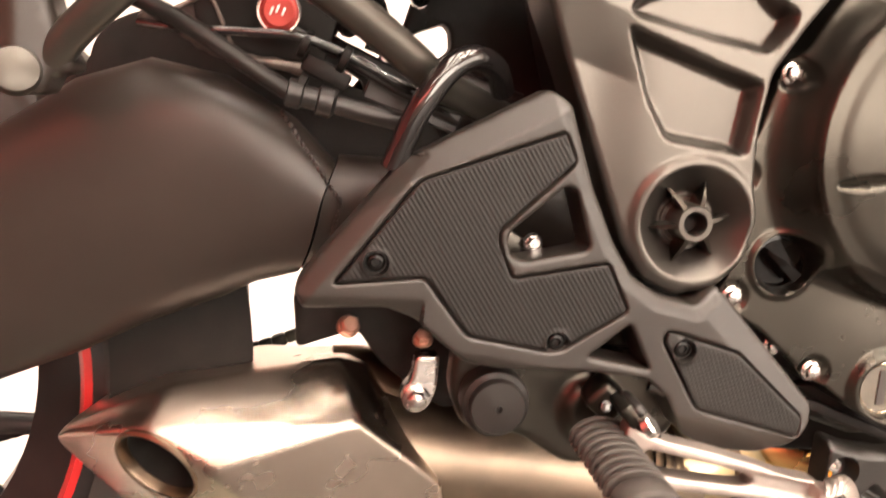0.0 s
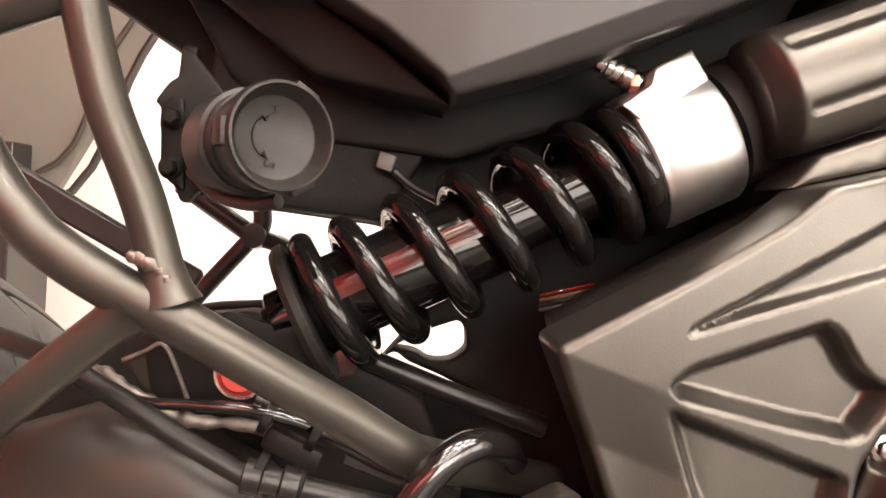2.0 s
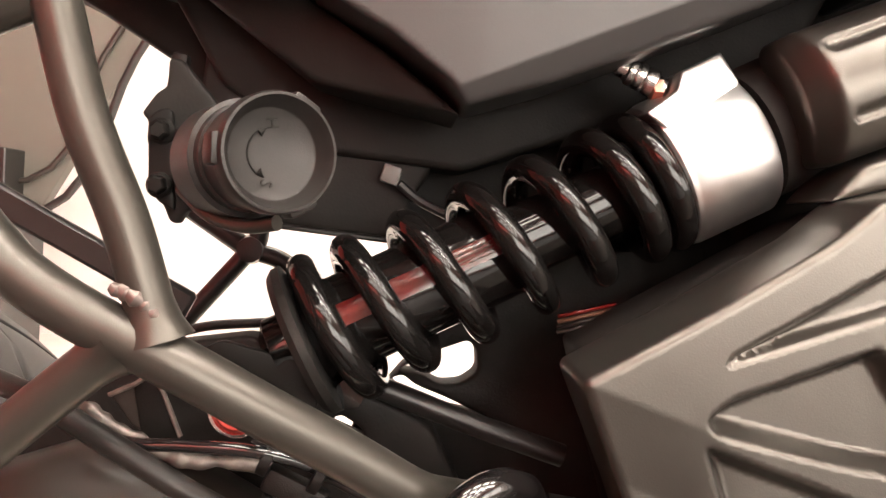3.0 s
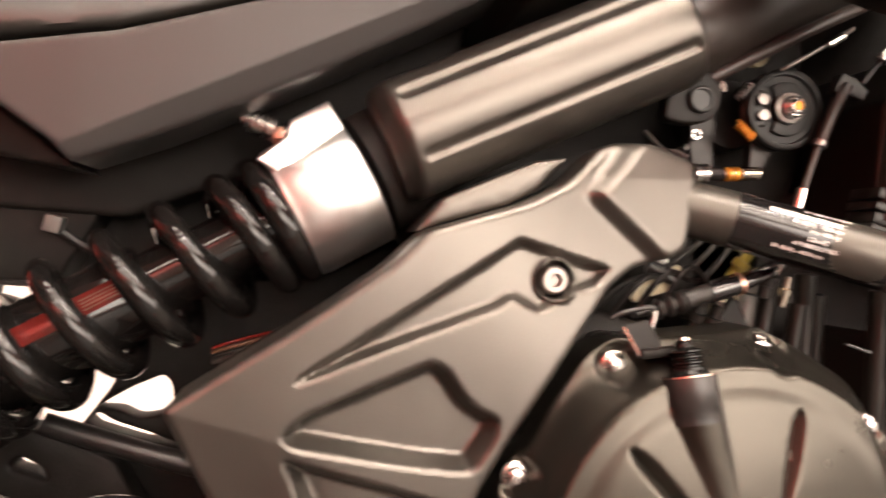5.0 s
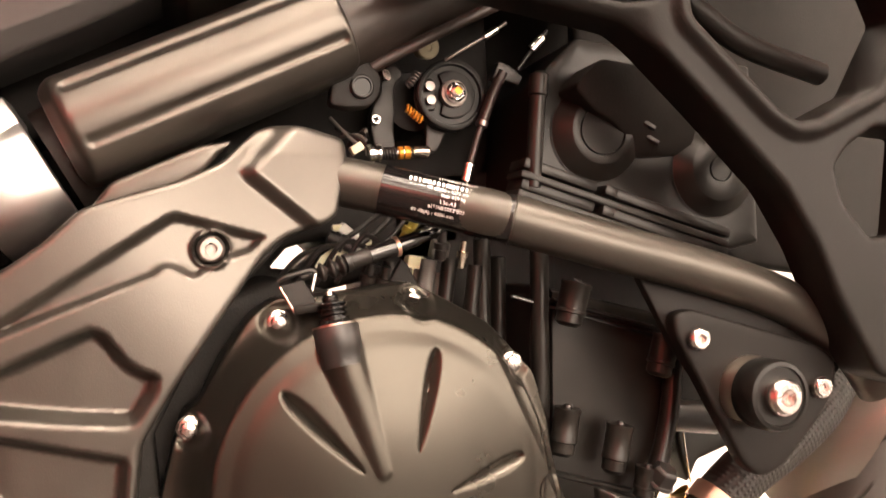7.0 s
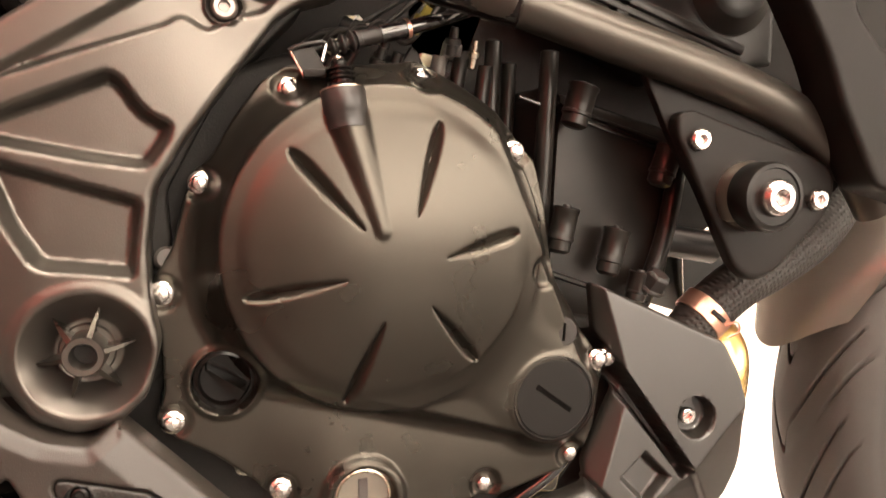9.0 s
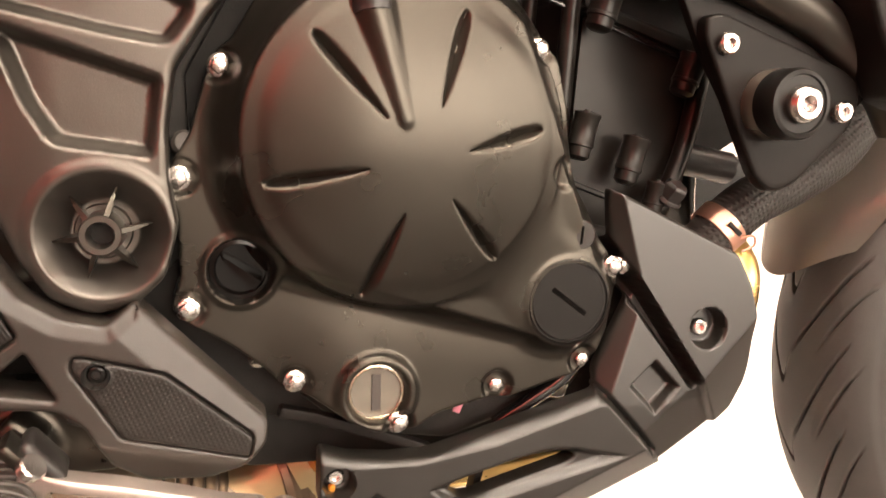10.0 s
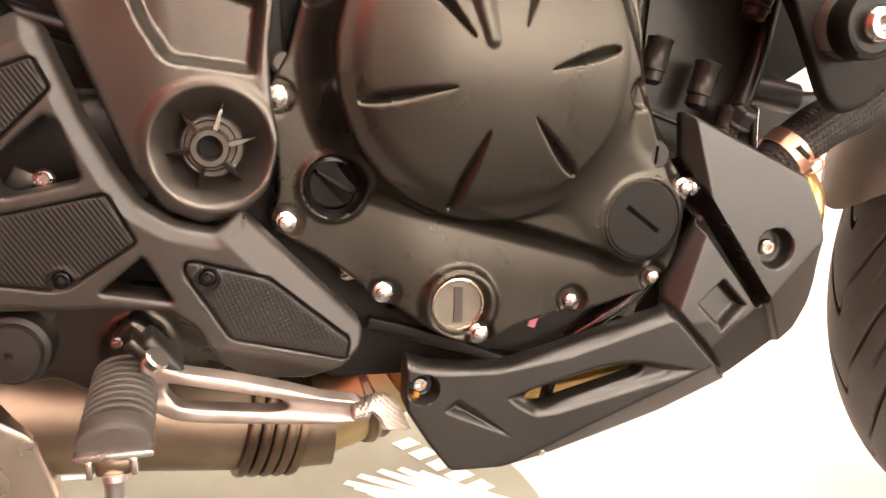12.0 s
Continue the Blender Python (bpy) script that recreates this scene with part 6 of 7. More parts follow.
block = part("cylinder_block", moulded([(0.492, 0.582), (0.60, 0.552), (0.585, 0.46), (0.570, 0.43), (0.48, 0.42), (0.484, 0.48)], 0.543, block_shape, 0.0014, 0.003, 0.26, guides=rows_beside((0.5045, 0.575), (0.4985, 0.46), (-0.0012, -0.0006, 0.0006, 0.0012)) + rows_beside((0.45, 0.588), (0.575, 0.549), (-0.0016, -0.0006, 0.0006, 0.0016)) + rows_beside((0.48, 0.471), (0.57, 0.440), (-0.002, -0.001, 0.001, 0.002))), M_ENGINE, bike, "black painted cylinder block", 40)
for ax, az, bx, bz, r in ((0.5035, 0.5075, 0.4975, 0.479, 0.0078), (0.5385, 0.4935, 0.5310, 0.464, 0.0080), (0.514, 0.582, 0.506, 0.556, 0.0090), (0.575, 0.545, 0.566, 0.520, 0.0085), (0.556, 0.465, 0.551, 0.446, 0.0070)):
    d = Vector((bx - ax, 0, bz - az))
    L = d.length
    sl = part("bolt_sleeve", lathe([(r * 0.60, 0.006), (r * 0.64, 0.0006), (r * 0.92, 0), (r * 1.08, 0.0006), (r * 1.08, 0.0024), (r, 0.0034), (r, L * 0.62), (r * 1.05, L * 0.64), (r * 1.05, L * 0.70), (r * 0.92, L * 0.72), (r * 0.92, L * 0.92), (r * 0.6, L)], (ax, 0.525, az), d, 24), M_ENGINE, block, "dark cylinder stud sleeve")
    part("stud", lathe([(0.0, -0.0016), (r * 0.30, -0.0016), (r * 0.36, -0.0008), (r * 0.36, 0.007)], (ax, 0.525, az), d, 16), M_BLACK, sl)
part("gasket_edge", rbox((0.150, 0.004, 0.0022), pose(0.548, 0.5405, 0.5522, 0, 18, 0), 0.0008, 2), M_GLOSS, block, "thin glossy gasket edge")
for px, py, z0, z1, r in ((0.4975, 0.541, 0.604, 0.470, 0.0058), (0.468, 0.562, 0.612, 0.52, 0.0055), (0.4835, 0.575, 0.60, 0.47, 0.0050)):
    part("stud_post", lathe([(r * 0.6, 0), (r, 0.001), (r, z0 - z1 - 0.001), (r * 0.6, z0 - z1)], (px, py, z0), (-0.05, 0, -1), 20), M_ENGINE, block, "dark cylinder stud")
head = part("cylinder_head", moulded([(0.492, 0.640), (0.498, 0.705), (0.53, 0.735), (0.66, 0.72), (0.66, 0.60), (0.60, 0.59)], 0.540, None, 0.006, 0.003, 0.25), M_ENGINE, bike, "black cylinder head with round cam bosses", 40)
for bx, bz, ri in ((0.5406, 0.6748, 0.0152), (0.6256, 0.6493, 0.0080)):
    part("cam_boss", lathe([(0.0312, -0.002), (0.0310, 0.0012), (0.0215, 0.0085), (0.0205, 0.0090), (ri + 0.0007, 0.0090), (ri + 0.0004, 0.0078), (ri - 0.0002, 0.0078), (ri - 0.0005, 0.0092), (0.0, 0.0096)], (bx, 0.540, bz), (0, -1, 0), 72), M_ENGINE, head, "round cam cover boss")
    part("boss_seam", lathe([(0.0312, 0.0006), (0.0320, 0.0006)], (bx, 0.5395, bz), (0, -1, 0), 72, ends=(False, False)), M_DARK, head)
FD = Vector((0.140, 0, -0.048)).normalized()
FT = math.atan2(0.048, 0.140)
for x0, z0, thick, cut in ((0.4836, 0.6552, 0.0062, True), (0.4803, 0.6486, 0.0046, False), (0.4807, 0.6428, 0.0064, True), (0.4774, 0.6373, 0.0048, False)):
    a0 = Vector((x0, 0.536, z0))
    for s0, s1, proud in (((0.0, 0.050, 0.0), (0.0545, 0.063, 0.0025), (0.0635, 0.150, 0.0)) if cut else ((0.0, 0.150, 0.002),)):
        part("fin", rbox((s1 - s0, 0.024, thick), Matrix.Translation(a0 + FD * ((s0 + s1) / 2) + Vector((0, -proud, 0))) @ Matrix.Rotation(FT, 4, "Y"), 0.0009, 2), M_ENGINE, head)
part("fin_root", rbox((0.148, 0.010, 0.024), Matrix.Translation(Vector((0.482, 0.541, 0.6465)) + FD * 0.075) @ Matrix.Rotation(FT, 4, "Y"), 0.001, 1), M_DARK, head)
# black sheet added for the head's shaded upper part, tilted down to stay dark
flap = part("dark_sheet", moulded([(0.5145, 0.6988), (0.5306, 0.6863), (0.5459, 0.6792), (0.558, 0.6692), (0.567, 0.6577), (0.5834, 0.6582), (0.6069, 0.660), (0.6085, 0.6849), (0.5701, 0.7093), (0.5292, 0.7143)], 0.520, lambda q: 0.55 * np.clip(0.714 - q[:, 1], 0, 1) - 0.012, 0.003, 0.0015, 0.030, r=0.004), M_VOID, bike, "black sheet added for the shade over the cylinder head")
for fx, fz, lw in ((0.572, 0.6775, 0.009), (0.5765, 0.669, 0.010)):
    part("flap_clip", rbox((lw, 0.003, 0.0032), pose(fx, 0.508 + 0.55 * (0.714 - fz), fz, 0, 30, 0), 0.0008, 2), M_BLACK, flap, "small metal clip")
part("corner_post", lathe([(0.005, 0), (0.005, 0.055), (0.006, 0.056), (0.006, 0.068), (0.004, 0.070)], (0.489, 0.527, 0.640), (0.12, 0, 1), 18), M_ENGINE, head)
for k, (a, b) in enumerate((((0.432, 0.56, 0.60), (0.420, 0.56, 0.545)), ((0.447, 0.565, 0.60), (0.437, 0.565, 0.545)), ((0.462, 0.56, 0.595), (0.455, 0.56, 0.55)), ((0.410, 0.57, 0.60), (0.404, 0.57, 0.56)))):
    part("breather", tube([a, b], 0.005, 12), M_ENGINE if k else M_PLUG, block)
part("pale_plug", rbox((0.012, 0.012, 0.026), pose(0.425, 0.575, 0.590, 0, 12, 0), 0.002, 2), M_CREAM, block, "pale plastic plug")
part("crankcase", moulded([(0.20, 0.40), (0.24, 0.52), (0.265, 0.575), (0.335, 0.596), (0.40, 0.575), (0.45, 0.545), (0.468, 0.48), (0.50, 0.44), (0.56, 0.43), (0.555, 0.335), (0.50, 0.320), (0.38, 0.305), (0.30, 0.330), (0.22, 0.352)], 0.530, None, 0.006, 0.006, 0.28), M_DARK, bike, "sooty black crankcase")
part("sump", moulded([(0.33, 0.340), (0.36, 0.315), (0.42, 0.306), (0.50, 0.330), (0.53, 0.37), (0.46, 0.38)], 0.524, None, 0.004, 0.004, 0.20), M_DARK, bike, "ribbed black oil sump", 30)
part("lower_bar", moulded([(0.318, 0.3395), (0.338, 0.3345), (0.372, 0.3225), (0.4065, 0.3085), (0.4065, 0.3040), (0.370, 0.3165), (0.336, 0.3285), (0.316, 0.3335)], 0.508, None, 0.002, 0.0008, 0.008, r=0.001), M_ARM, bike, "dull black flat bar under the clutch cover")
part("drain_tube", tube([(0.512, 0.510, 0.385), (0.495, 0.512, 0.350), (0.470, 0.515, 0.330), (0.45, 0.52, 0.315)], 0.0048, 14), M_GLOSS, bike, "black drain tube")
part("pink_tag", rbox((0.005, 0.001, 0.010), pose(0.424, 0.515, 0.331, 0, 20, 0), 0.0003, 1), mat("pink paint", (0.5, 0.16, 0.22), 0.5), bike, "small pink paint tag")
part("frosted_tank", rbox((0.024, 0.03, 0.030), pose(0.490, 0.535, 0.342, 0, 12, 0), 0.006, 3), M_OIL, bike, "translucent grey plastic reservoir corner")
part("airbox", moulded([(0.24, 0.64), (0.34, 0.70), (0.40, 0.75), (0.50, 0.77), (0.50, 0.68), (0.47, 0.60), (0.36, 0.58), (0.28, 0.58)], 0.615, None, 0.008, 0.006, 0.14, ([(0.341, 0.600), (0.352, 0.612), (0.376, 0.618), (0.386, 0.608), (0.366, 0.597)],)), M_VOID, bike, "black airbox")
part("radiator_tank", moulded([(0.6503, 0.475), (0.7300, 0.475), (0.7300, 0.440), (0.7045, 0.4355), (0.6725, 0.4275), (0.6620, 0.4100), (0.6545, 0.436)], 0.640, None, 0.006, 0.004, 0.05), M_ENGINE, bike, "black radiator side tank")
part("radiator_seam", tube([(0.6560, 0.636, 0.470), (0.6575, 0.636, 0.440), (0.6610, 0.636, 0.412)], 0.0009, 8), M_ALU, bike, "thin bright seam of the radiator")
part("radiator", moulded([(0.615, 0.51), (0.61, 0.62), (0.66, 0.76), (0.76, 0.76), (0.70, 0.60), (0.66, 0.52)], 0.620, None, 0.008, 0.006, 0.16), M_VOID, bike, "black radiator")

# throttle bodies
TBP = [(0.419, 0.7236), (0.4235, 0.7202), (0.4243, 0.715), (0.4195, 0.7114), (0.4179, 0.7027), (0.4182, 0.694), (0.4169, 0.6819), (0.4174, 0.6690), (0.4049, 0.668), (0.402, 0.6821), (0.4020, 0.6906), (0.4045, 0.6975), (0.4092, 0.7044), (0.4104, 0.7148), (0.4128, 0.7201)]
tb = part("throttle_body", moulded(TBP, 0.571, None, 0.003, 0.0012, 0.008, r=0.002), M_KNOB, bike, "dark grey stamped throttle body plate")
part("body", lathe([(0.019, 0.0), (0.0205, -0.004), (0.0205, -0.05), (0.0, -0.05)], (0.434, 0.583, 0.702), (0, -1, 0), 40), M_DARK, tb, "black throttle barrel")
pul = part("throttle_pulley", lathe([(0.0222, -0.010), (0.0222, -0.0075), (0.0205, -0.0065), (0.0205, -0.0040), (0.0222, -0.0030), (0.0222, -0.0004), (0.0214, 0.0), (0.0190, 0.0), (0.0183, -0.0020), (0.0, -0.0020)], (0.4515, 0.5565, 0.7015), (0, -1, 0), 64), M_CAPS, tb, "round black throttle pulley with a cable groove")
part("pulley_web", moulded([(0.4515 + 0.0148 * math.cos(radians(a)), 0.7015 + 0.0148 * math.sin(radians(a))) for a in range(-125, 126, 10)] + [(0.4450, 0.7080), (0.4438, 0.7015), (0.4450, 0.6950)], 0.5560, None, 0.003, 0.0006, 0.002, r=0.0006), M_CAPS, pul, "raised black web of the pulley")
part("pulley_boss", lathe([(0.0088, 0.0), (0.0082, 0.004), (0.0064, 0.0045), (0.0064, 0.007), (0.0, 0.007)], (0.4515, 0.5565, 0.7015), (0, -1, 0), 32), M_BOLT, tb, "steel boss of the pulley")
part("nut", hexhead(0.0046, 0.005, 0.0062), M_CHROME, tb, "bright pulley nut", at=pose(0.4515, 0.5500, 0.7015))
part("spindle", lathe([(0.0024, 0), (0.0024, 0.0058), (0, 0.0062)], (0.4515, 0.550, 0.7015), (0, -1, 0), 16), M_ORANGE, tb, "orange painted spindle end")
for px, pz in ((0.4365, 0.7060), (0.4368, 0.6975)):
    part("roller", lathe([(0.0030, 0), (0.0030, 0.003), (0, 0.0034)], (px, 0.556, pz), (0, -1, 0), 16), M_BOLT, tb)
part("roller_arm", moulded([(0.4325, 0.7115), (0.4400, 0.7115), (0.4420, 0.7010), (0.4400, 0.6915), (0.4325, 0.6915), (0.4300, 0.7015)], 0.5575, None, 0.003, 0.001, 0.004, r=0.002), M_ENGINE, tb, "black roller arm")
part("arm_plate", moulded([(0.4370, 0.6890), (0.4520, 0.6850), (0.4428, 0.6670), (0.4349, 0.6680)], 0.566, None, 0.003, 0.001, 0.006), M_KNOB, tb, "grey bell-crank arm")
screw = bolt_at(bake("screw", sockethead(0.0050, 0.0036), M_CHROME), tb, 0.4052, 0.5700, 0.6880, 0.70, "screw")
# dark bars laid on the head for the shade of its cross slot
for a in (0, 90):
    part("cross_slot", rbox((0.0044, 0.0008, 0.0010), pose(0.4052, 0.5668, 0.6880, 0, a + 20, 0), 0.0002, 1), M_DARK, tb)
lug = part("cover_lug", moulded([(0.376, 0.722), (0.3955, 0.7140), (0.4010, 0.7060), (0.4000, 0.6960), (0.3935, 0.6890), (0.3820, 0.6880), (0.370, 0.690)], 0.532, None, 0.003, 0.0012, 0.010, r=0.004), M_ARM, bike, "black steel lug behind the frame cover")
part("lug_bolt", lathe([(0.0068, -0.001), (0.0068, 0.0025), (0.0060, 0.0032), (0.0052, 0.0032), (0.0048, 0.0018), (0.0, 0.0018)], (0.3890, 0.532, 0.7000), (0, -1, 0), 28), M_ENGINE, lug, "dull round bolt with a sunken centre")
part("lug_spacer", lathe([(0.0034, 0), (0.0034, 0.006), (0, 0.0062)], (0.4035, 0.547, 0.7085), (0.5, -0.8, 0.2), 14), M_CHROME, lug)
part("vacuum_cap", lathe([(0.0, 0.0012), (0.0024, 0.0012), (0.0026, 0.0022), (0.0066, 0.0022), (0.0076, 0.001), (0.0076, -0.008)], (0.4405, 0.568, 0.7335), (0.05, -0.95, -0.25), 28), M_DULLCAP, tb, "dull cream round cap")


def coil_spring(a, b, turns, radius, wire, material, parent, label=""):
    a, b = Vector(a), Vector(b)
    d = (b - a).normalized()
    u = d.orthogonal().normalized()
    v = d.cross(u)
    pts = [a + (b - a) * (k / (turns * 14)) + radius * (u * math.cos(2 * math.pi * k / 14) + v * math.sin(2 * math.pi * k / 14)) for k in range(int(turns * 14) + 1)]
    return part("spring", sweep(bmesh.new(), pts, wire, 8), material, parent, label, 60)


coil_spring((0.4205, 0.553, 0.6925), (0.4300, 0.553, 0.6845), 6, 0.0021, 0.0008, M_ORANGE, tb, "orange coil spring")
coil_spring((0.4235, 0.556, 0.7065), (0.4300, 0.556, 0.7145), 5, 0.0021, 0.0007, M_BOLT, tb, "small steel coil spring")
coil_spring((0.4035, 0.552, 0.6648), (0.4125, 0.552, 0.6649), 5, 0.0030, 0.0009, M_BLACK, tb, "small black coil spring")
stop = part("stop_screw", lathe([(0.0052, -0.0035), (0.0058, -0.003), (0.0058, 0.000), (0.0044, 0.0005), (0.0044, 0.002), (0.0056, 0.0025), (0.0056, 0.004), (0.0020, 0.0045), (0.0020, 0.016), (0.0036, 0.0165), (0.0036, 0.0195), (0.0026, 0.020), (0.0036, 0.0205), (0.0036, 0.0225), (0.0024, 0.023)], (0.3985, 0.552, 0.6646), (1, 0, 0.03), 16), M_CHROME, tb, "bright idle stop screw")
part("orange_sleeve", lathe([(0.0030, 0.0), (0.0039, 0.0005), (0.0039, 0.0028), (0.0032, 0.0034), (0.0039, 0.004), (0.0039, 0.0072), (0.003, 0.0078)], (0.4135, 0.552, 0.6650), (1, 0, 0.03), 16), M_ORANGE, stop, "orange sleeve on the stop screw")
part("end_sleeve", lathe([(0.003, 0.0), (0.0036, 0.0005), (0.0036, 0.0100), (0.003, 0.0106)], (0.4225, 0.552, 0.6654), (1, 0, 0.03), 16), M_STEEL, stop, "plain steel end sleeve")
rod = part("throttle_rod", tube([(0.4840, 0.552, 0.7150), (0.4760, 0.552, 0.7000), (0.4690, 0.552, 0.6845)], 0.0034, 14), M_ROD, bike, "dull red-brown throttle rod")
part("thin_rod", tube([(0.4690, 0.552, 0.6845), (0.4640, 0.552, 0.6720), (0.4590, 0.552, 0.6575)], 0.0021, 12), M_ROD, rod)
part("ferrule", lathe([(0.0034, -0.002), (0.0040, -0.0015), (0.0040, 0.0015), (0.0034, 0.002)], (0.4682, 0.552, 0.6825), (0.40, 0, 0.9), 14), M_BOLT, rod)
part("rod_end", lathe([(0.0034, 0), (0.0036, 0.011), (0.0022, 0.012)], (0.4555, 0.552, 0.6470), (0.28, 0, 1), 14), M_ALU, rod, "bright rod end")
holder = part("cable_holder", moulded([(0.4765, 0.7110), (0.4815, 0.7215), (0.4890, 0.7190), (0.4970, 0.7120), (0.4940, 0.7065), (0.4840, 0.7095)], 0.551, None, 0.003, 0.001, 0.008, r=0.001), M_BLACK, bike, "black bent cable holder")
part("cable", tube([(0.447, 0.554, 0.722), (0.4521, 0.552, 0.7250), (0.4700, 0.552, 0.7350), (0.4880, 0.552, 0.7460)], 0.0011, 10), M_BOLT, holder, "thin steel throttle cable")
part("ferrule", lathe([(0.0024, -0.0055), (0.0026, -0.005), (0.0026, 0.005), (0.002, 0.0055)], (0.4767, 0.551, 0.7387), (0.85, 0, 0.52), 14), M_ALU, holder, "bright cable ferrule")
part("cable", tube([(0.4940, 0.552, 0.7165), (0.5020, 0.552, 0.7262), (0.5086, 0.552, 0.7339), (0.516, 0.552, 0.742)], 0.0012, 10), M_BLACK, holder)
part("ferrule", lathe([(0.0026, -0.006), (0.0032, -0.0055), (0.0032, 0.0055), (0.002, 0.006)], (0.5075, 0.551, 0.7330), (0.72, 0, 0.70), 14), M_ALU, holder, "bright cable ferrule")
part("fuel_hose", tube([(0.3800, 0.541, 0.7035), (0.3977, 0.535, 0.7125), (0.4300, 0.530, 0.7290), (0.4614, 0.528, 0.7440), (0.49, 0.53, 0.7570)], 0.0034, 18), M_ROD, bike, "straight brown-black rubber hose")
part("pale_connector", rbox((0.008, 0.006, 0.005), pose(0.3885, 0.552, 0.6680, 0, -30, 0), 0.001, 2), M_CREAM, bike, "small pale wiring connector")
for k in range(5):
    part("wire", tube([(0.378 + 0.003 * k, 0.575, 0.690 - 0.006 * k), (0.388 + 0.002 * k, 0.566, 0.676 + 0.001 * k), (0.397, 0.562, 0.668 + 0.003 * k)], 0.0013, 8), M_HOSE if k % 2 else M_PLUG, tb)

# ---- main frame tube with data sticker ----
TP = [(0.345, 0.5175, 0.652), (0.366, 0.5125, 0.6460), (0.3910, 0.5050, 0.6394), (0.4235, 0.4945, 0.6297), (0.4560, 0.4842, 0.6200), (0.509, 0.480, 0.6035), (0.569, 0.482, 0.5865), (0.620, 0.484, 0.5690), (0.655, 0.486, 0.550), (0.684, 0.486, 0.527), (0.70, 0.486, 0.505)]
main = part("main_frame_tube", tube(TP, 0.0133, 36, 10), M_TUBE, bike, "satin titanium painted main frame tube")
TA, TB = Vector((0.3910, 0.5050, 0.6394)), Vector((0.4560, 0.4842, 0.6200))
TD = (TB - TA).normalized()
TU = Vector((0, -1, 0)).cross(TD).normalized()
TU = TU if TU.z > 0 else -TU
TF = TU.cross(TD).normalized()
TF = TF if TF.y < 0 else -TF
TL = (TB - TA).length
sticker = part("data_sticker", lathe([(0.0132, 0), (0.0136, 0.0002), (0.0136, TL - 0.0002), (0.0132, TL)], TA, TD, 48, ends=(False, False)), M_STICKER, main, "gloss black data sticker with silver print")


def wrap(me):
    """Bend flat print (x along the tube, y up) round the sticker."""
    r = 0.01368
    for w in me.vertices:
        a = w.co.y / r
        w.co = TA + TD * (TL / 2 + w.co.x) + (TF * math.cos(a) + TU * math.sin(a)) * (r + w.co.z)
    return me


for text, size, up, shift in (("e1*168/2013*00299", 0.0019, 0.0131, 0.004), ("90 dB(A) - 4250 min", 0.0020, 0.0051, 0.0), ("max 429 kg", 0.0020, 0.0021, 0.003), ("L3e-A2", 0.0021, -0.0016, 0.001), ("e1*168/2013*00300", 0.0020, -0.0046, 0.002), ("89 dB(A) - 4000 min", 0.0020, -0.0084, -0.006), ("35 kW", 0.0020, -0.0086, 0.024)):
    ob = letter(text, size, pose(shift, up, 0), M_LETTER, sticker, 0.00006, "print")
    wrap(ob.data)
for k in range(17):
    wide = (0.0014, 0.0021, 0.0017, 0.0023, 0.0012)[(k * 7) % 5]
    bm = rbox((wide, 0.0027, 0.0001), pose(-0.021 + 0.0025 * k, 0.0086, 0), 0.00002, 1)
    me = bake("print_bar", bm, M_LETTER)
    link("print_bar", wrap(me), sticker)
part("tube_seam", lathe([(0.0133, -0.0003), (0.0139, 0), (0.0133, 0.0003)], TB + TD * 0.0006, TD, 48, ends=(False, False)), M_TUBE, main)


# ---- black frame casting in front of the head ----
ARM = [(0.385, 0.7505), (0.441, 0.7335), (0.514, 0.7195), (0.528, 0.709), (0.564, 0.674), (0.607, 0.630), (0.627, 0.596), (0.640, 0.565), (0.665, 0.52), (0.72, 0.50), (0.74, 0.60), (0.74, 0.84), (0.56, 0.84), (0.42, 0.84)]
AH1 = [(0.5665, 0.757), (0.5495, 0.731), (0.5505, 0.722), (0.602, 0.6735), (0.615, 0.6665), (0.628, 0.6675), (0.672, 0.686), (0.70, 0.73), (0.68, 0.775), (0.58, 0.775)]
AH2 = [(0.672, 0.664), (0.651, 0.652), (0.642, 0.641), (0.647, 0.620), (0.664, 0.600), (0.70, 0.60), (0.71, 0.66)]


AH0 = [(0.4659, 0.7651), (0.4697, 0.7369), (0.5132, 0.7287), (0.5296, 0.7315), (0.5426, 0.7436), (0.5504, 0.7699)]


def arm_shape(q):
    h = -0.005 * ease(0.008 - np.abs(inside_by(rounded(AH1, 0.004), q) + 0.004), 0, 0.006)
    h += 0.5 * np.clip(-side_of((0.430, 0.7475), (0.517, 0.7275), q), 0, 0.012) * ease(0.540 - q[:, 0], 0, 0.025)
    return h


arm = part("front_frame_casting", moulded(ARM, 0.4505, arm_shape, 0.0020, 0.0036, 0.030, (AH0, AH1, AH2), 0.005, guides=rows_beside((0.430, 0.7475), (0.517, 0.7275), (-0.001, 0.0, 0.001))), M_ARM, bike, "black cast front frame with open windows", 45)
part("inner_rail", tube([(0.585, 0.52, 0.765), (0.610, 0.515, 0.742), (0.640, 0.515, 0.725), (0.70, 0.52, 0.71)], 0.0075, 16), M_ARM, bike, "dark inner rail")
part("inner_shroud", moulded([(0.54, 0.66), (0.66, 0.585), (0.90, 0.54), (0.92, 0.86), (0.54, 0.86)], 0.560, None, 0.01, 0.004, 0.01), M_VOID, bike, "black inner shroud")

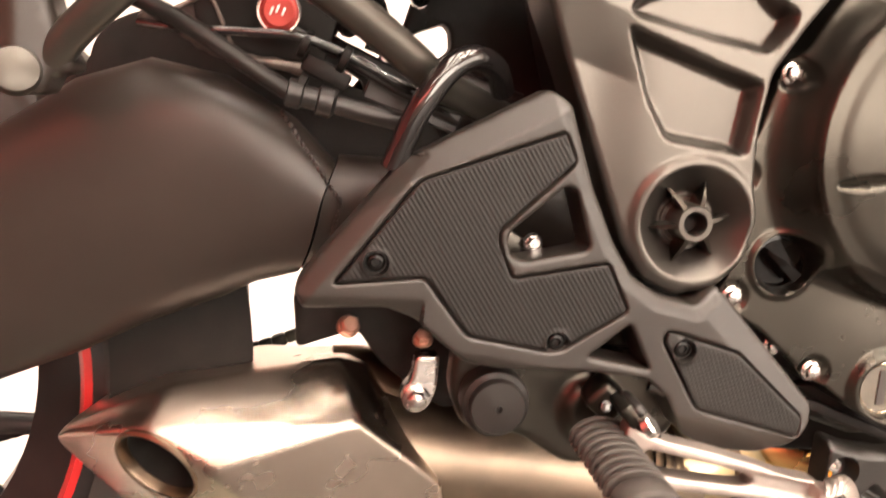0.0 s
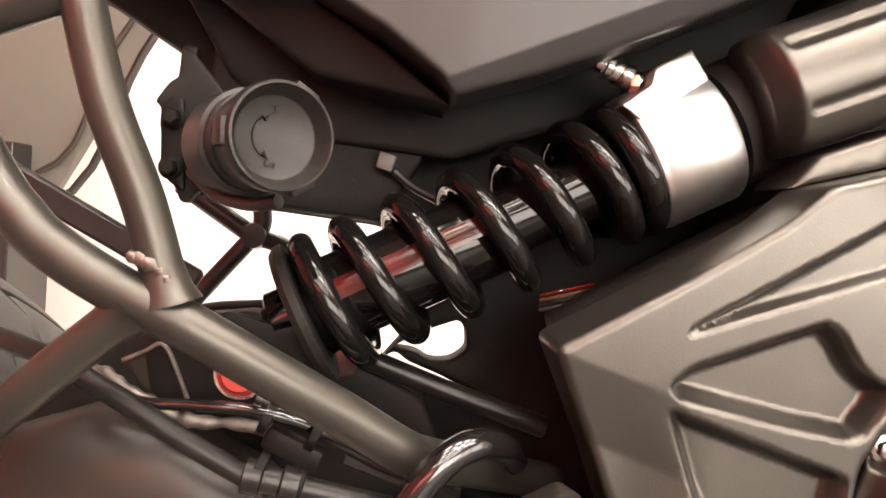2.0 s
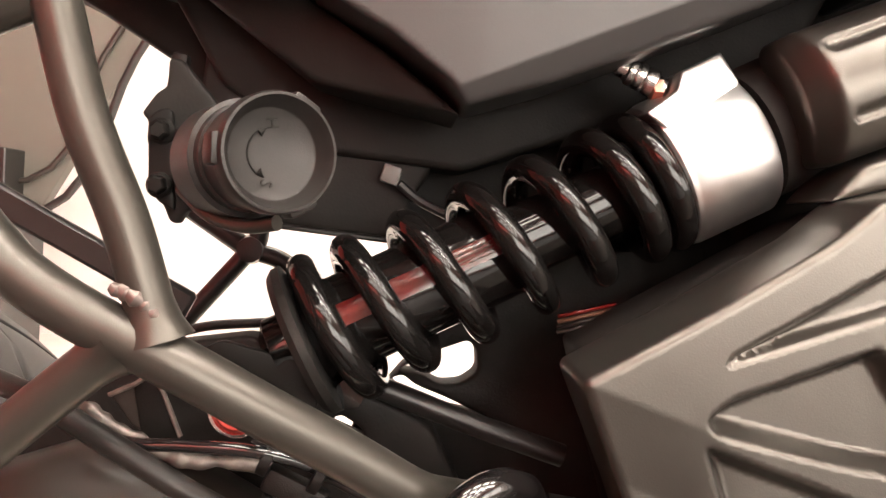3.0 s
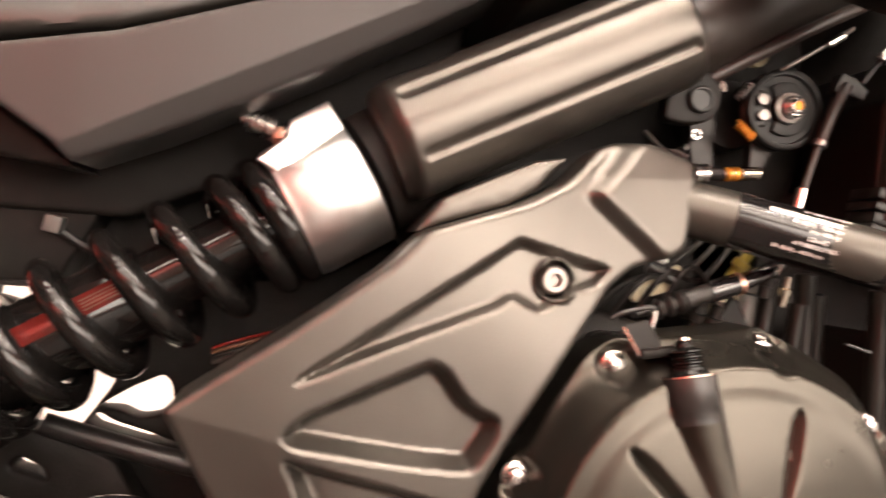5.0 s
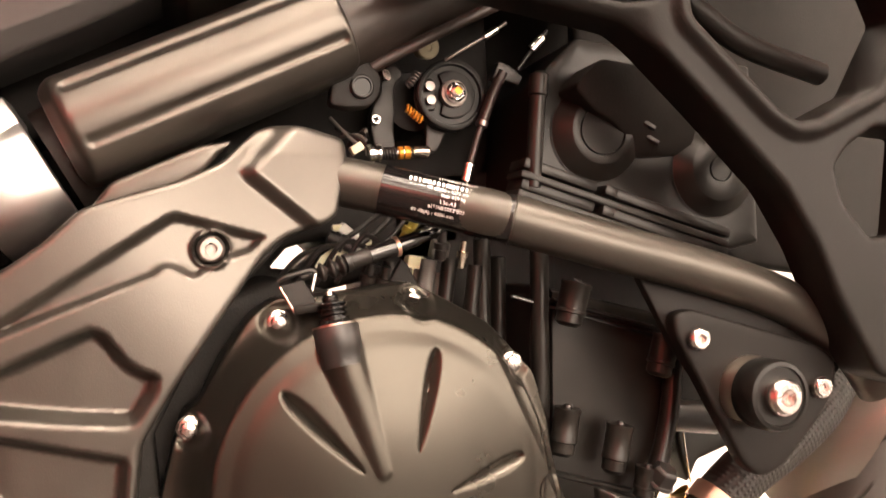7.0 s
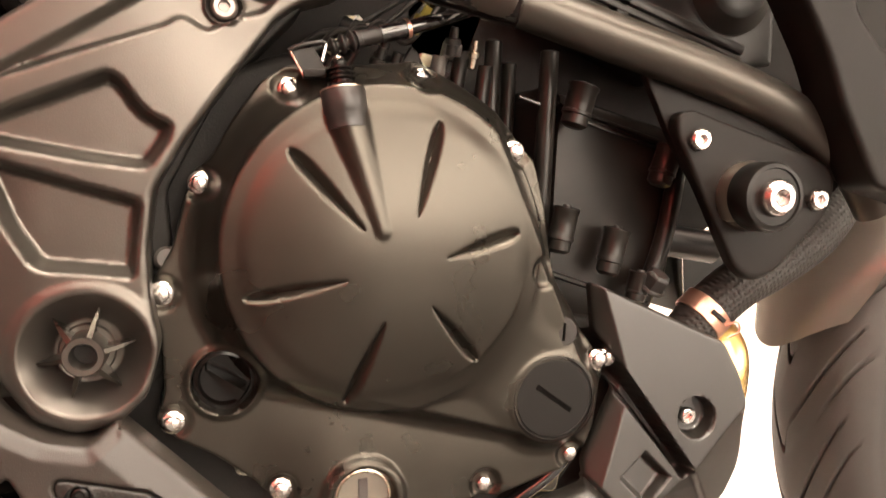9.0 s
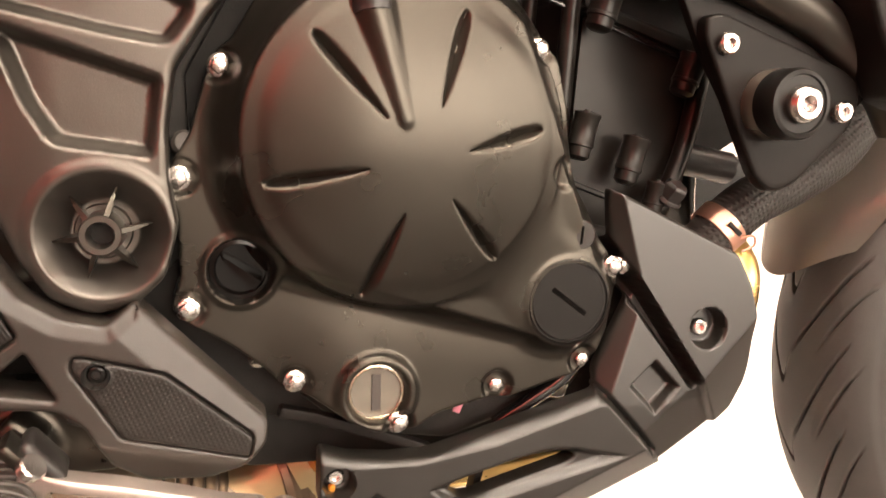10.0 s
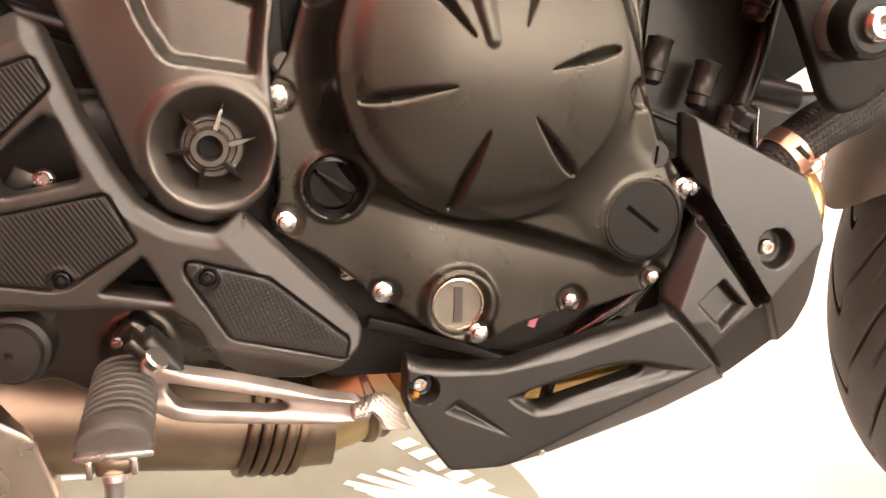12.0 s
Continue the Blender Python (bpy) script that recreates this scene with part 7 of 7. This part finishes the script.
# triangular engine mount
part("mount_gusset", moulded([(0.533, 0.585), (0.545, 0.583), (0.68, 0.545), (0.672, 0.520), (0.640, 0.49), (0.59, 0.49), (0.553, 0.545)], 0.487, None, 0.004, 0.001, 0.006), M_ARM, bike, "black steel gusset welded under the frame tube")
mount = part("engine_mount", moulded([(0.549, 0.5625), (0.560, 0.565), (0.648, 0.537), (0.660, 0.528), (0.659, 0.512), (0.652, 0.500), (0.618, 0.468), (0.602, 0.463), (0.590, 0.472), (0.549, 0.551)], 0.477, None, 0.003, 0.0025, 0.009, r=0.010), M_ARM, bike, "black triangular engine mount plate", 45)
for bx, bz in ((0.5625, 0.548), (0.6455, 0.5125)):
    bolt_at(SILVER_SCREW, mount, bx, 0.4765, bz, 1.35, "bolt")
part("spacer", lathe([(0.0205, -0.002), (0.0205, 0.006), (0.0195, 0.008), (0.0195, 0.0105)], (0.596, 0.477, 0.515), (0.02, -1, 0.02), 40), M_STEEL, mount, "worn steel spacer")
part("crash_pad", lathe([(0.0190, 0.008), (0.0200, 0.010), (0.0200, 0.023), (0.0188, 0.0255), (0.0165, 0.026), (0.0160, 0.0248), (0.0, 0.0248)], (0.596, 0.477, 0.515), (0.02, -1, 0.02), 48), M_CAPS, mount, "black round crash pad")
part("centre_bolt", sockethead(0.0108, 0.0085, 0.005), M_CHROME, mount, "large bright socket bolt", at=pose(0.5965, 0.4535, 0.5155))

# radiator hose and clamp, stays
part("radiator_hose", tube([(0.735, 0.545, 0.525), (0.715, 0.540, 0.500), (0.690, 0.532, 0.482), (0.655, 0.525, 0.466), (0.625, 0.520, 0.455), (0.602, 0.518, 0.440), (0.588, 0.520, 0.424)], 0.0165, 28), M_BRAID, bike, "black fabric-wrapped radiator hose")
HD = Vector((-0.75, 0.02, -0.66)).normalized()
clampo = part("hose_clamp", lathe([(0.0170, -0.0065), (0.0178, -0.006), (0.0178, 0.006), (0.0170, 0.0065)], (0.5985, 0.519, 0.4365), HD, 40, ends=(False, False)), M_COPPER, bike, "copper-toned spring hose clamp")
part("clamp_slot", rbox((0.012, 0.001, 0.0032), pose(0.5975, 0.5005, 0.4385, 0, 40, 0), 0.0004, 1), M_DARK, clampo)
part("clamp_wire", tube([(0.604, 0.503, 0.432), (0.611, 0.500, 0.434), (0.612, 0.500, 0.428), (0.605, 0.502, 0.424)], 0.0008, 8), M_COPPER, clampo)
part("stay", tube([(0.590, 0.540, 0.535), (0.578, 0.535, 0.488), (0.562, 0.530, 0.452)], 0.0062, 16), M_ENGINE, bike, "dark stay rod")
part("stay_nut", hexhead(0.0085, 0.012, 0.0095), M_BLACK, bike, at=pose(0.561, 0.522, 0.455, -60, 20))
part("cross_tube", tube([(0.56, 0.60, 0.487), (0.66, 0.60, 0.470)], 0.012, 18), M_BLACK, bike, "black cross tube")
part("speed_cable", tube([(0.588, 0.60, 0.475), (0.590, 0.60, 0.43)], 0.0012, 8), M_ALU, bike)

# ---- belly pan ----
PAN = [(0.5095, 0.464), (0.598, 0.4235), (0.6086, 0.4035), (0.613, 0.386), (0.615, 0.3684), (0.6195, 0.3485), (0.620, 0.3352), (0.613, 0.3163), (0.5889, 0.3019), (0.5634, 0.2875), (0.5129, 0.2664), (0.472, 0.2563), (0.4344, 0.248), (0.4205, 0.2455), (0.400, 0.244), (0.3655, 0.2445), (0.351, 0.264), (0.337, 0.287), (0.3375, 0.318), (0.353, 0.3125), (0.377, 0.3095), (0.401, 0.3095), (0.441, 0.320), (0.508, 0.339), (0.508, 0.352), (0.5295, 0.397), (0.514, 0.428)]
SLOT = [(0.4125, 0.2875), (0.4171, 0.2928), (0.4652, 0.3035), (0.4885, 0.3040), (0.4935, 0.3010), (0.4890, 0.2970), (0.4272, 0.2805), (0.4195, 0.2810)]
DENT = [(0.3985, 0.2900), (0.4143, 0.2950), (0.4523, 0.3056), (0.474, 0.3092), (0.4909, 0.3085), (0.5300, 0.2990), (0.5035, 0.2925), (0.4323, 0.2765), (0.4185, 0.2760), (0.4070, 0.2830)]
TRIANGLE = [(0.3590, 0.2840), (0.3690, 0.2925), (0.4090, 0.2612)]


def pan_shape(q):
    x, z = q[:, 0], q[:, 1]
    groove = side_of((0.5178, 0.4258), (0.5746, 0.3440), q)
    upper = ease(groove, -0.0015, 0.0015)
    # upper wing: the left flank and the nose fold away from its flat face
    left = side_of((0.5090, 0.4600), (0.5178, 0.4263), q)
    h = upper * 1.1 * np.clip(0.0075 - left, 0, 0.02) + 0.10 * upper * (z - 0.38)
    nose = -side_of((0.5744, 0.3455), (0.6083, 0.3789), q)
    h += upper * 0.55 * np.clip(nose, 0, 0.05)
    # deep channel below it, closed at its lower end
    e, t = line_by((0.5160, 0.4225), (0.5720, 0.3425), q)
    h += 0.013 * ease(0.0048 - e, 0, 0.0030)
    # lower wing with a folded left flank
    f = side_of((0.5082, 0.3408), (0.5511, 0.2951), q)
    low = (1 - upper) * ease(f, -0.001, 0.001)
    h += low * (0.003 + 0.12 * np.clip(z - 0.33, 0, 1))
    flank = -side_of((0.5093, 0.3404), (0.5296, 0.3961), q)
    h += low * 1.0 * np.clip(0.0065 - flank, 0, 0.02)
    e, t = line_by((0.5310, 0.3930), (0.5700, 0.3430), q)
    h += low * 0.0035 * ease(0.0028 - e, 0, 0.0020)
    h += low * 0.45 * np.clip(-side_of((0.5392, 0.3126), (0.5762, 0.3435), q), 0, 0.05)
    # seam between the wing and the long arm
    e, t = line_by((0.5082, 0.3408), (0.5511, 0.2951), q)
    h += 0.0045 * ease(0.0034 - e, 0, 0.0026)
    # long arm: rounded top band, flat face, belly turning under
    arm_side = (1 - upper) * (1 - ease(f, -0.001, 0.001))
    top = np.interp(x, (0.337, 0.359, 0.394, 0.441, 0.506), (0.3125, 0.3076, 0.3064, 0.3140, 0.3331))
    h += arm_side * 1.1 * np.clip(z - top, 0, 0.02)
    h += arm_side * 0.0048 * pocket(DENT, q, 0.0052, 0.003)
    h += arm_side * 0.65 * np.clip(-side_of((0.4118, 0.2500), (0.5293, 0.2975), q), 0, 0.05)
    h += arm_side * 0.0050 * pocket(TRIANGLE, q, 0.0050, 0.0015)
    h += 0.0085 * pocket([(0.5459, 0.3580), (0.5635, 0.3398), (0.5454, 0.3225), (0.5268, 0.342)], q, 0.0040, 0.0015)
    # screw pockets
    for sx, sz, rx in ((0.577, 0.378, 0.0135), (0.348, 0.2990, 0.0098)):
        h += 0.012 * ease(rx - np.hypot(x - sx, z - sz), 0, 0.0025)
    return h


PAN_LINES = rows_beside((0.5160, 0.4225), (0.5720, 0.3425), (-0.0048, -0.0033, -0.0018, 0.0018, 0.0033, 0.0048)) + rows_beside((0.5310, 0.3930), (0.5700, 0.3430), (-0.0028, 0.0, 0.0028)) + rows_beside((0.5082, 0.3408), (0.5511, 0.2951), (-0.0034, -0.0008, 0.0008, 0.0034)) + rows_beside((0.5744, 0.3455), (0.6083, 0.3789), (-0.0004, 0.0008)) + rows_beside((0.4118, 0.2500), (0.5293, 0.2975), (-0.0004, 0.0008))
for c, r in (((0.577, 0.378), 0.0135), ((0.348, 0.2990), 0.0098)):
    PAN_LINES += [circle(c, r - k, 60) for k in (0.0, 0.00085, 0.0017, 0.0026)]
for poly, wall, rr in (([(0.5459, 0.3580), (0.5635, 0.3398), (0.5454, 0.3225), (0.5268, 0.342)], 0.0040, 0.0015), (TRIANGLE, 0.0050, 0.0015), (DENT, 0.0052, 0.003)):
    PAN_LINES += pocket_guides(poly, wall, rr)
pan = part("belly_pan", moulded(PAN, 0.490, pan_shape, 0.0011, 0.0020, 0.018, (SLOT,), 0.004, guides=PAN_LINES, follow=True), M_PAN, bike, "matt black plastic belly pan with a slot and square dent", 75)
for sx, sz, sy in ((0.5735, 0.378, 0.497),):
    bolt_at(SILVER_SCREW, pan, sx, sy, sz, 1.1, "screw")
bolt_at(SILVER_SCREW, pan, 0.4250, 0.497, 0.2500, 0.9, "screw", 0, 40)
part("clip", rbox((0.004, 0.003, 0.005), pose(0.3450, 0.5000, 0.2925, 0, 10, 0), 0.0008, 1), M_ORANGE, pan, "small yellow clip under the screw")
part("pan_stay", rbox((0.005, 0.010, 0.040), pose(0.4400, 0.522, 0.284, 0, 14, 0), 0.001, 2), M_BLACK, pan)
bolt_at(SILVER_SCREW, pan, 0.3472, 0.5018, 0.2993, 1.0, "screw", 20)

# ---- dark backing that closes the gaps between the large parts ----
def backing(name, outline, y, thick, label, holes=()):
    return part(name, moulded(outline, y, None, 0.008, 0.003, thick, holes, 0.006), M_DARK, bike, label)


backing("inner_mudguard", [(0.050, 0.500), (0.085, 0.545), (0.10, 0.600), (0.16, 0.640), (0.30, 0.66), (0.30, 0.45), (0.09, 0.40), (0.060, 0.44)], 0.640, 0.02, "black inner mudguard", ([(0.0735, 0.531), (0.095, 0.543), (0.1127, 0.5500), (0.1170, 0.5450), (0.1185, 0.5330), (0.1100, 0.5260), (0.0975, 0.5245), (0.088, 0.530)], [(0.070, 0.5255), (0.0769, 0.5293), (0.0840, 0.5237), (0.104, 0.5165), (0.126, 0.507), (0.100, 0.5115), (0.0742, 0.5204)]))
backing("carrier", [(0.035, 0.396), (0.10, 0.396), (0.24, 0.36), (0.24, 0.33), (0.12, 0.30), (0.078, 0.330), (0.062, 0.352), (0.0239, 0.3383), (0.0233, 0.3541), (0.0212, 0.3739)], 0.575, 0.05, "sooty black exhaust carrier")
backing("rear_engine_cover", [(0.35, 0.64), (0.36, 0.86), (0.74, 0.86), (0.70, 0.56), (0.44, 0.575), (0.415, 0.62)], 0.66, 0.05, "black plastic engine shroud")
backing("front_shroud", [(0.42, 0.66), (0.74, 0.66), (0.70, 0.505), (0.625, 0.458), (0.590, 0.470), (0.582, 0.435), (0.44, 0.45)], 0.615, 0.2, "black block behind the cylinder studs")
backing("inner_fender", [(-0.14, 0.485), (-0.108, 0.506), (-0.1043, 0.5195), (-0.097, 0.530), (-0.080, 0.5385), (-0.06, 0.542), (0.0, 0.552), (0.048, 0.530), (0.092, 0.512), (0.12, 0.46), (-0.02, 0.44), (-0.13, 0.44)], 0.605, 0.02, "black inner fender behind the brake hoses", ([(0.040, 0.508), (0.060, 0.500), (0.058, 0.507), (0.046, 0.514)],))
backing("foot_shield", [(0.10, 0.470), (0.285, 0.470), (0.335, 0.350), (0.375, 0.345), (0.470, 0.345), (0.470, 0.300), (0.395, 0.286), (0.300, 0.288), (0.26, 0.312), (0.20, 0.345), (0.10, 0.360)], 0.548, 0.02, "black heat shield behind the heel guard")
# small fittings round the clutch cable
for k, (fx, fy, fz, r, dx, dz, m) in enumerate(((0.4126, 0.535, 0.6165, 0.0034, 0.5, 0.8, M_YELLOW), (0.4536, 0.560, 0.6010, 0.0030, 0.1, 1.0, M_BRASS), (0.3745, 0.545, 0.6130, 0.0040, 0.8, -0.5, M_BLACK), (0.392, 0.545, 0.596, 0.0040, 0.2, 1.0, M_HOSE), (0.386, 0.530, 0.5905, 0.0036, 0.3, 1.0, M_ENGINE), (0.395, 0.530, 0.5880, 0.0036, 0.3, 1.0, M_ENGINE), (0.437, 0.550, 0.607, 0.0038, 0.1, 1.0, M_BLACK))):
    part("small_fitting", lathe([(r * 0.6, -0.008), (r, -0.007), (r, -0.001), (r * 1.35, -0.0005), (r * 1.35, 0.003), (r * 0.8, 0.0035), (r * 0.7, 0.010)], (fx, fy, fz), (dx, -0.25, dz), 14), m, bike, "small fitting beside the clutch cable")
for k in range(4):
    part("thin_wire", tube([(0.335 + 0.012 * k, 0.545, 0.590), (0.352 + 0.012 * k, 0.540, 0.607 + 0.003 * k), (0.378 + 0.010 * k, 0.548, 0.615 - 0.003 * k), (0.410 + 0.008 * k, 0.555, 0.635)], 0.0016, 8), M_HOSE, bike)

part("fin_shield", moulded([(0.4064, 0.6017), (0.4102, 0.5985), (0.4215, 0.5734), (0.3970, 0.5800), (0.3990, 0.5900)], 0.530, None, 0.003, 0.001, 0.004, r=0.001), M_ARM, bike, "black shield behind the clutch cover")
for k in range(5):
    part("casting_rib", lathe([(0.0028, 0), (0.0034, 0.001), (0.0034, 0.030), (0.0028, 0.031)], (0.4205 + 0.0070 * k, 0.570, 0.5960 - 0.0015 * k), (-0.18, 0, -1), 16), M_PLUG, bike, "dull grey cast rib behind the cover")
cluster = part("wiring_connector", rbox((0.012, 0.010, 0.012), pose(0.4435, 0.575, 0.606, 10, 12, 0), 0.002, 2), M_PLUG, bike, "pale wiring connectors behind the cable")
for k, (wx, wy, wz) in enumerate(((0.3790, 0.575, 0.6225), (0.3840, 0.575, 0.6205), (0.3900, 0.575, 0.6140), (0.3960, 0.575, 0.6125))):
    part("plug_shell", rbox((0.007 + 0.003 * (k % 3), 0.006, 0.0045 + 0.002 * (k % 2)), pose(wx, wy, wz, 15 * k, 37 * k, 20 * k), 0.0012, 2), M_WHITE if k % 3 else M_CREAM, cluster)
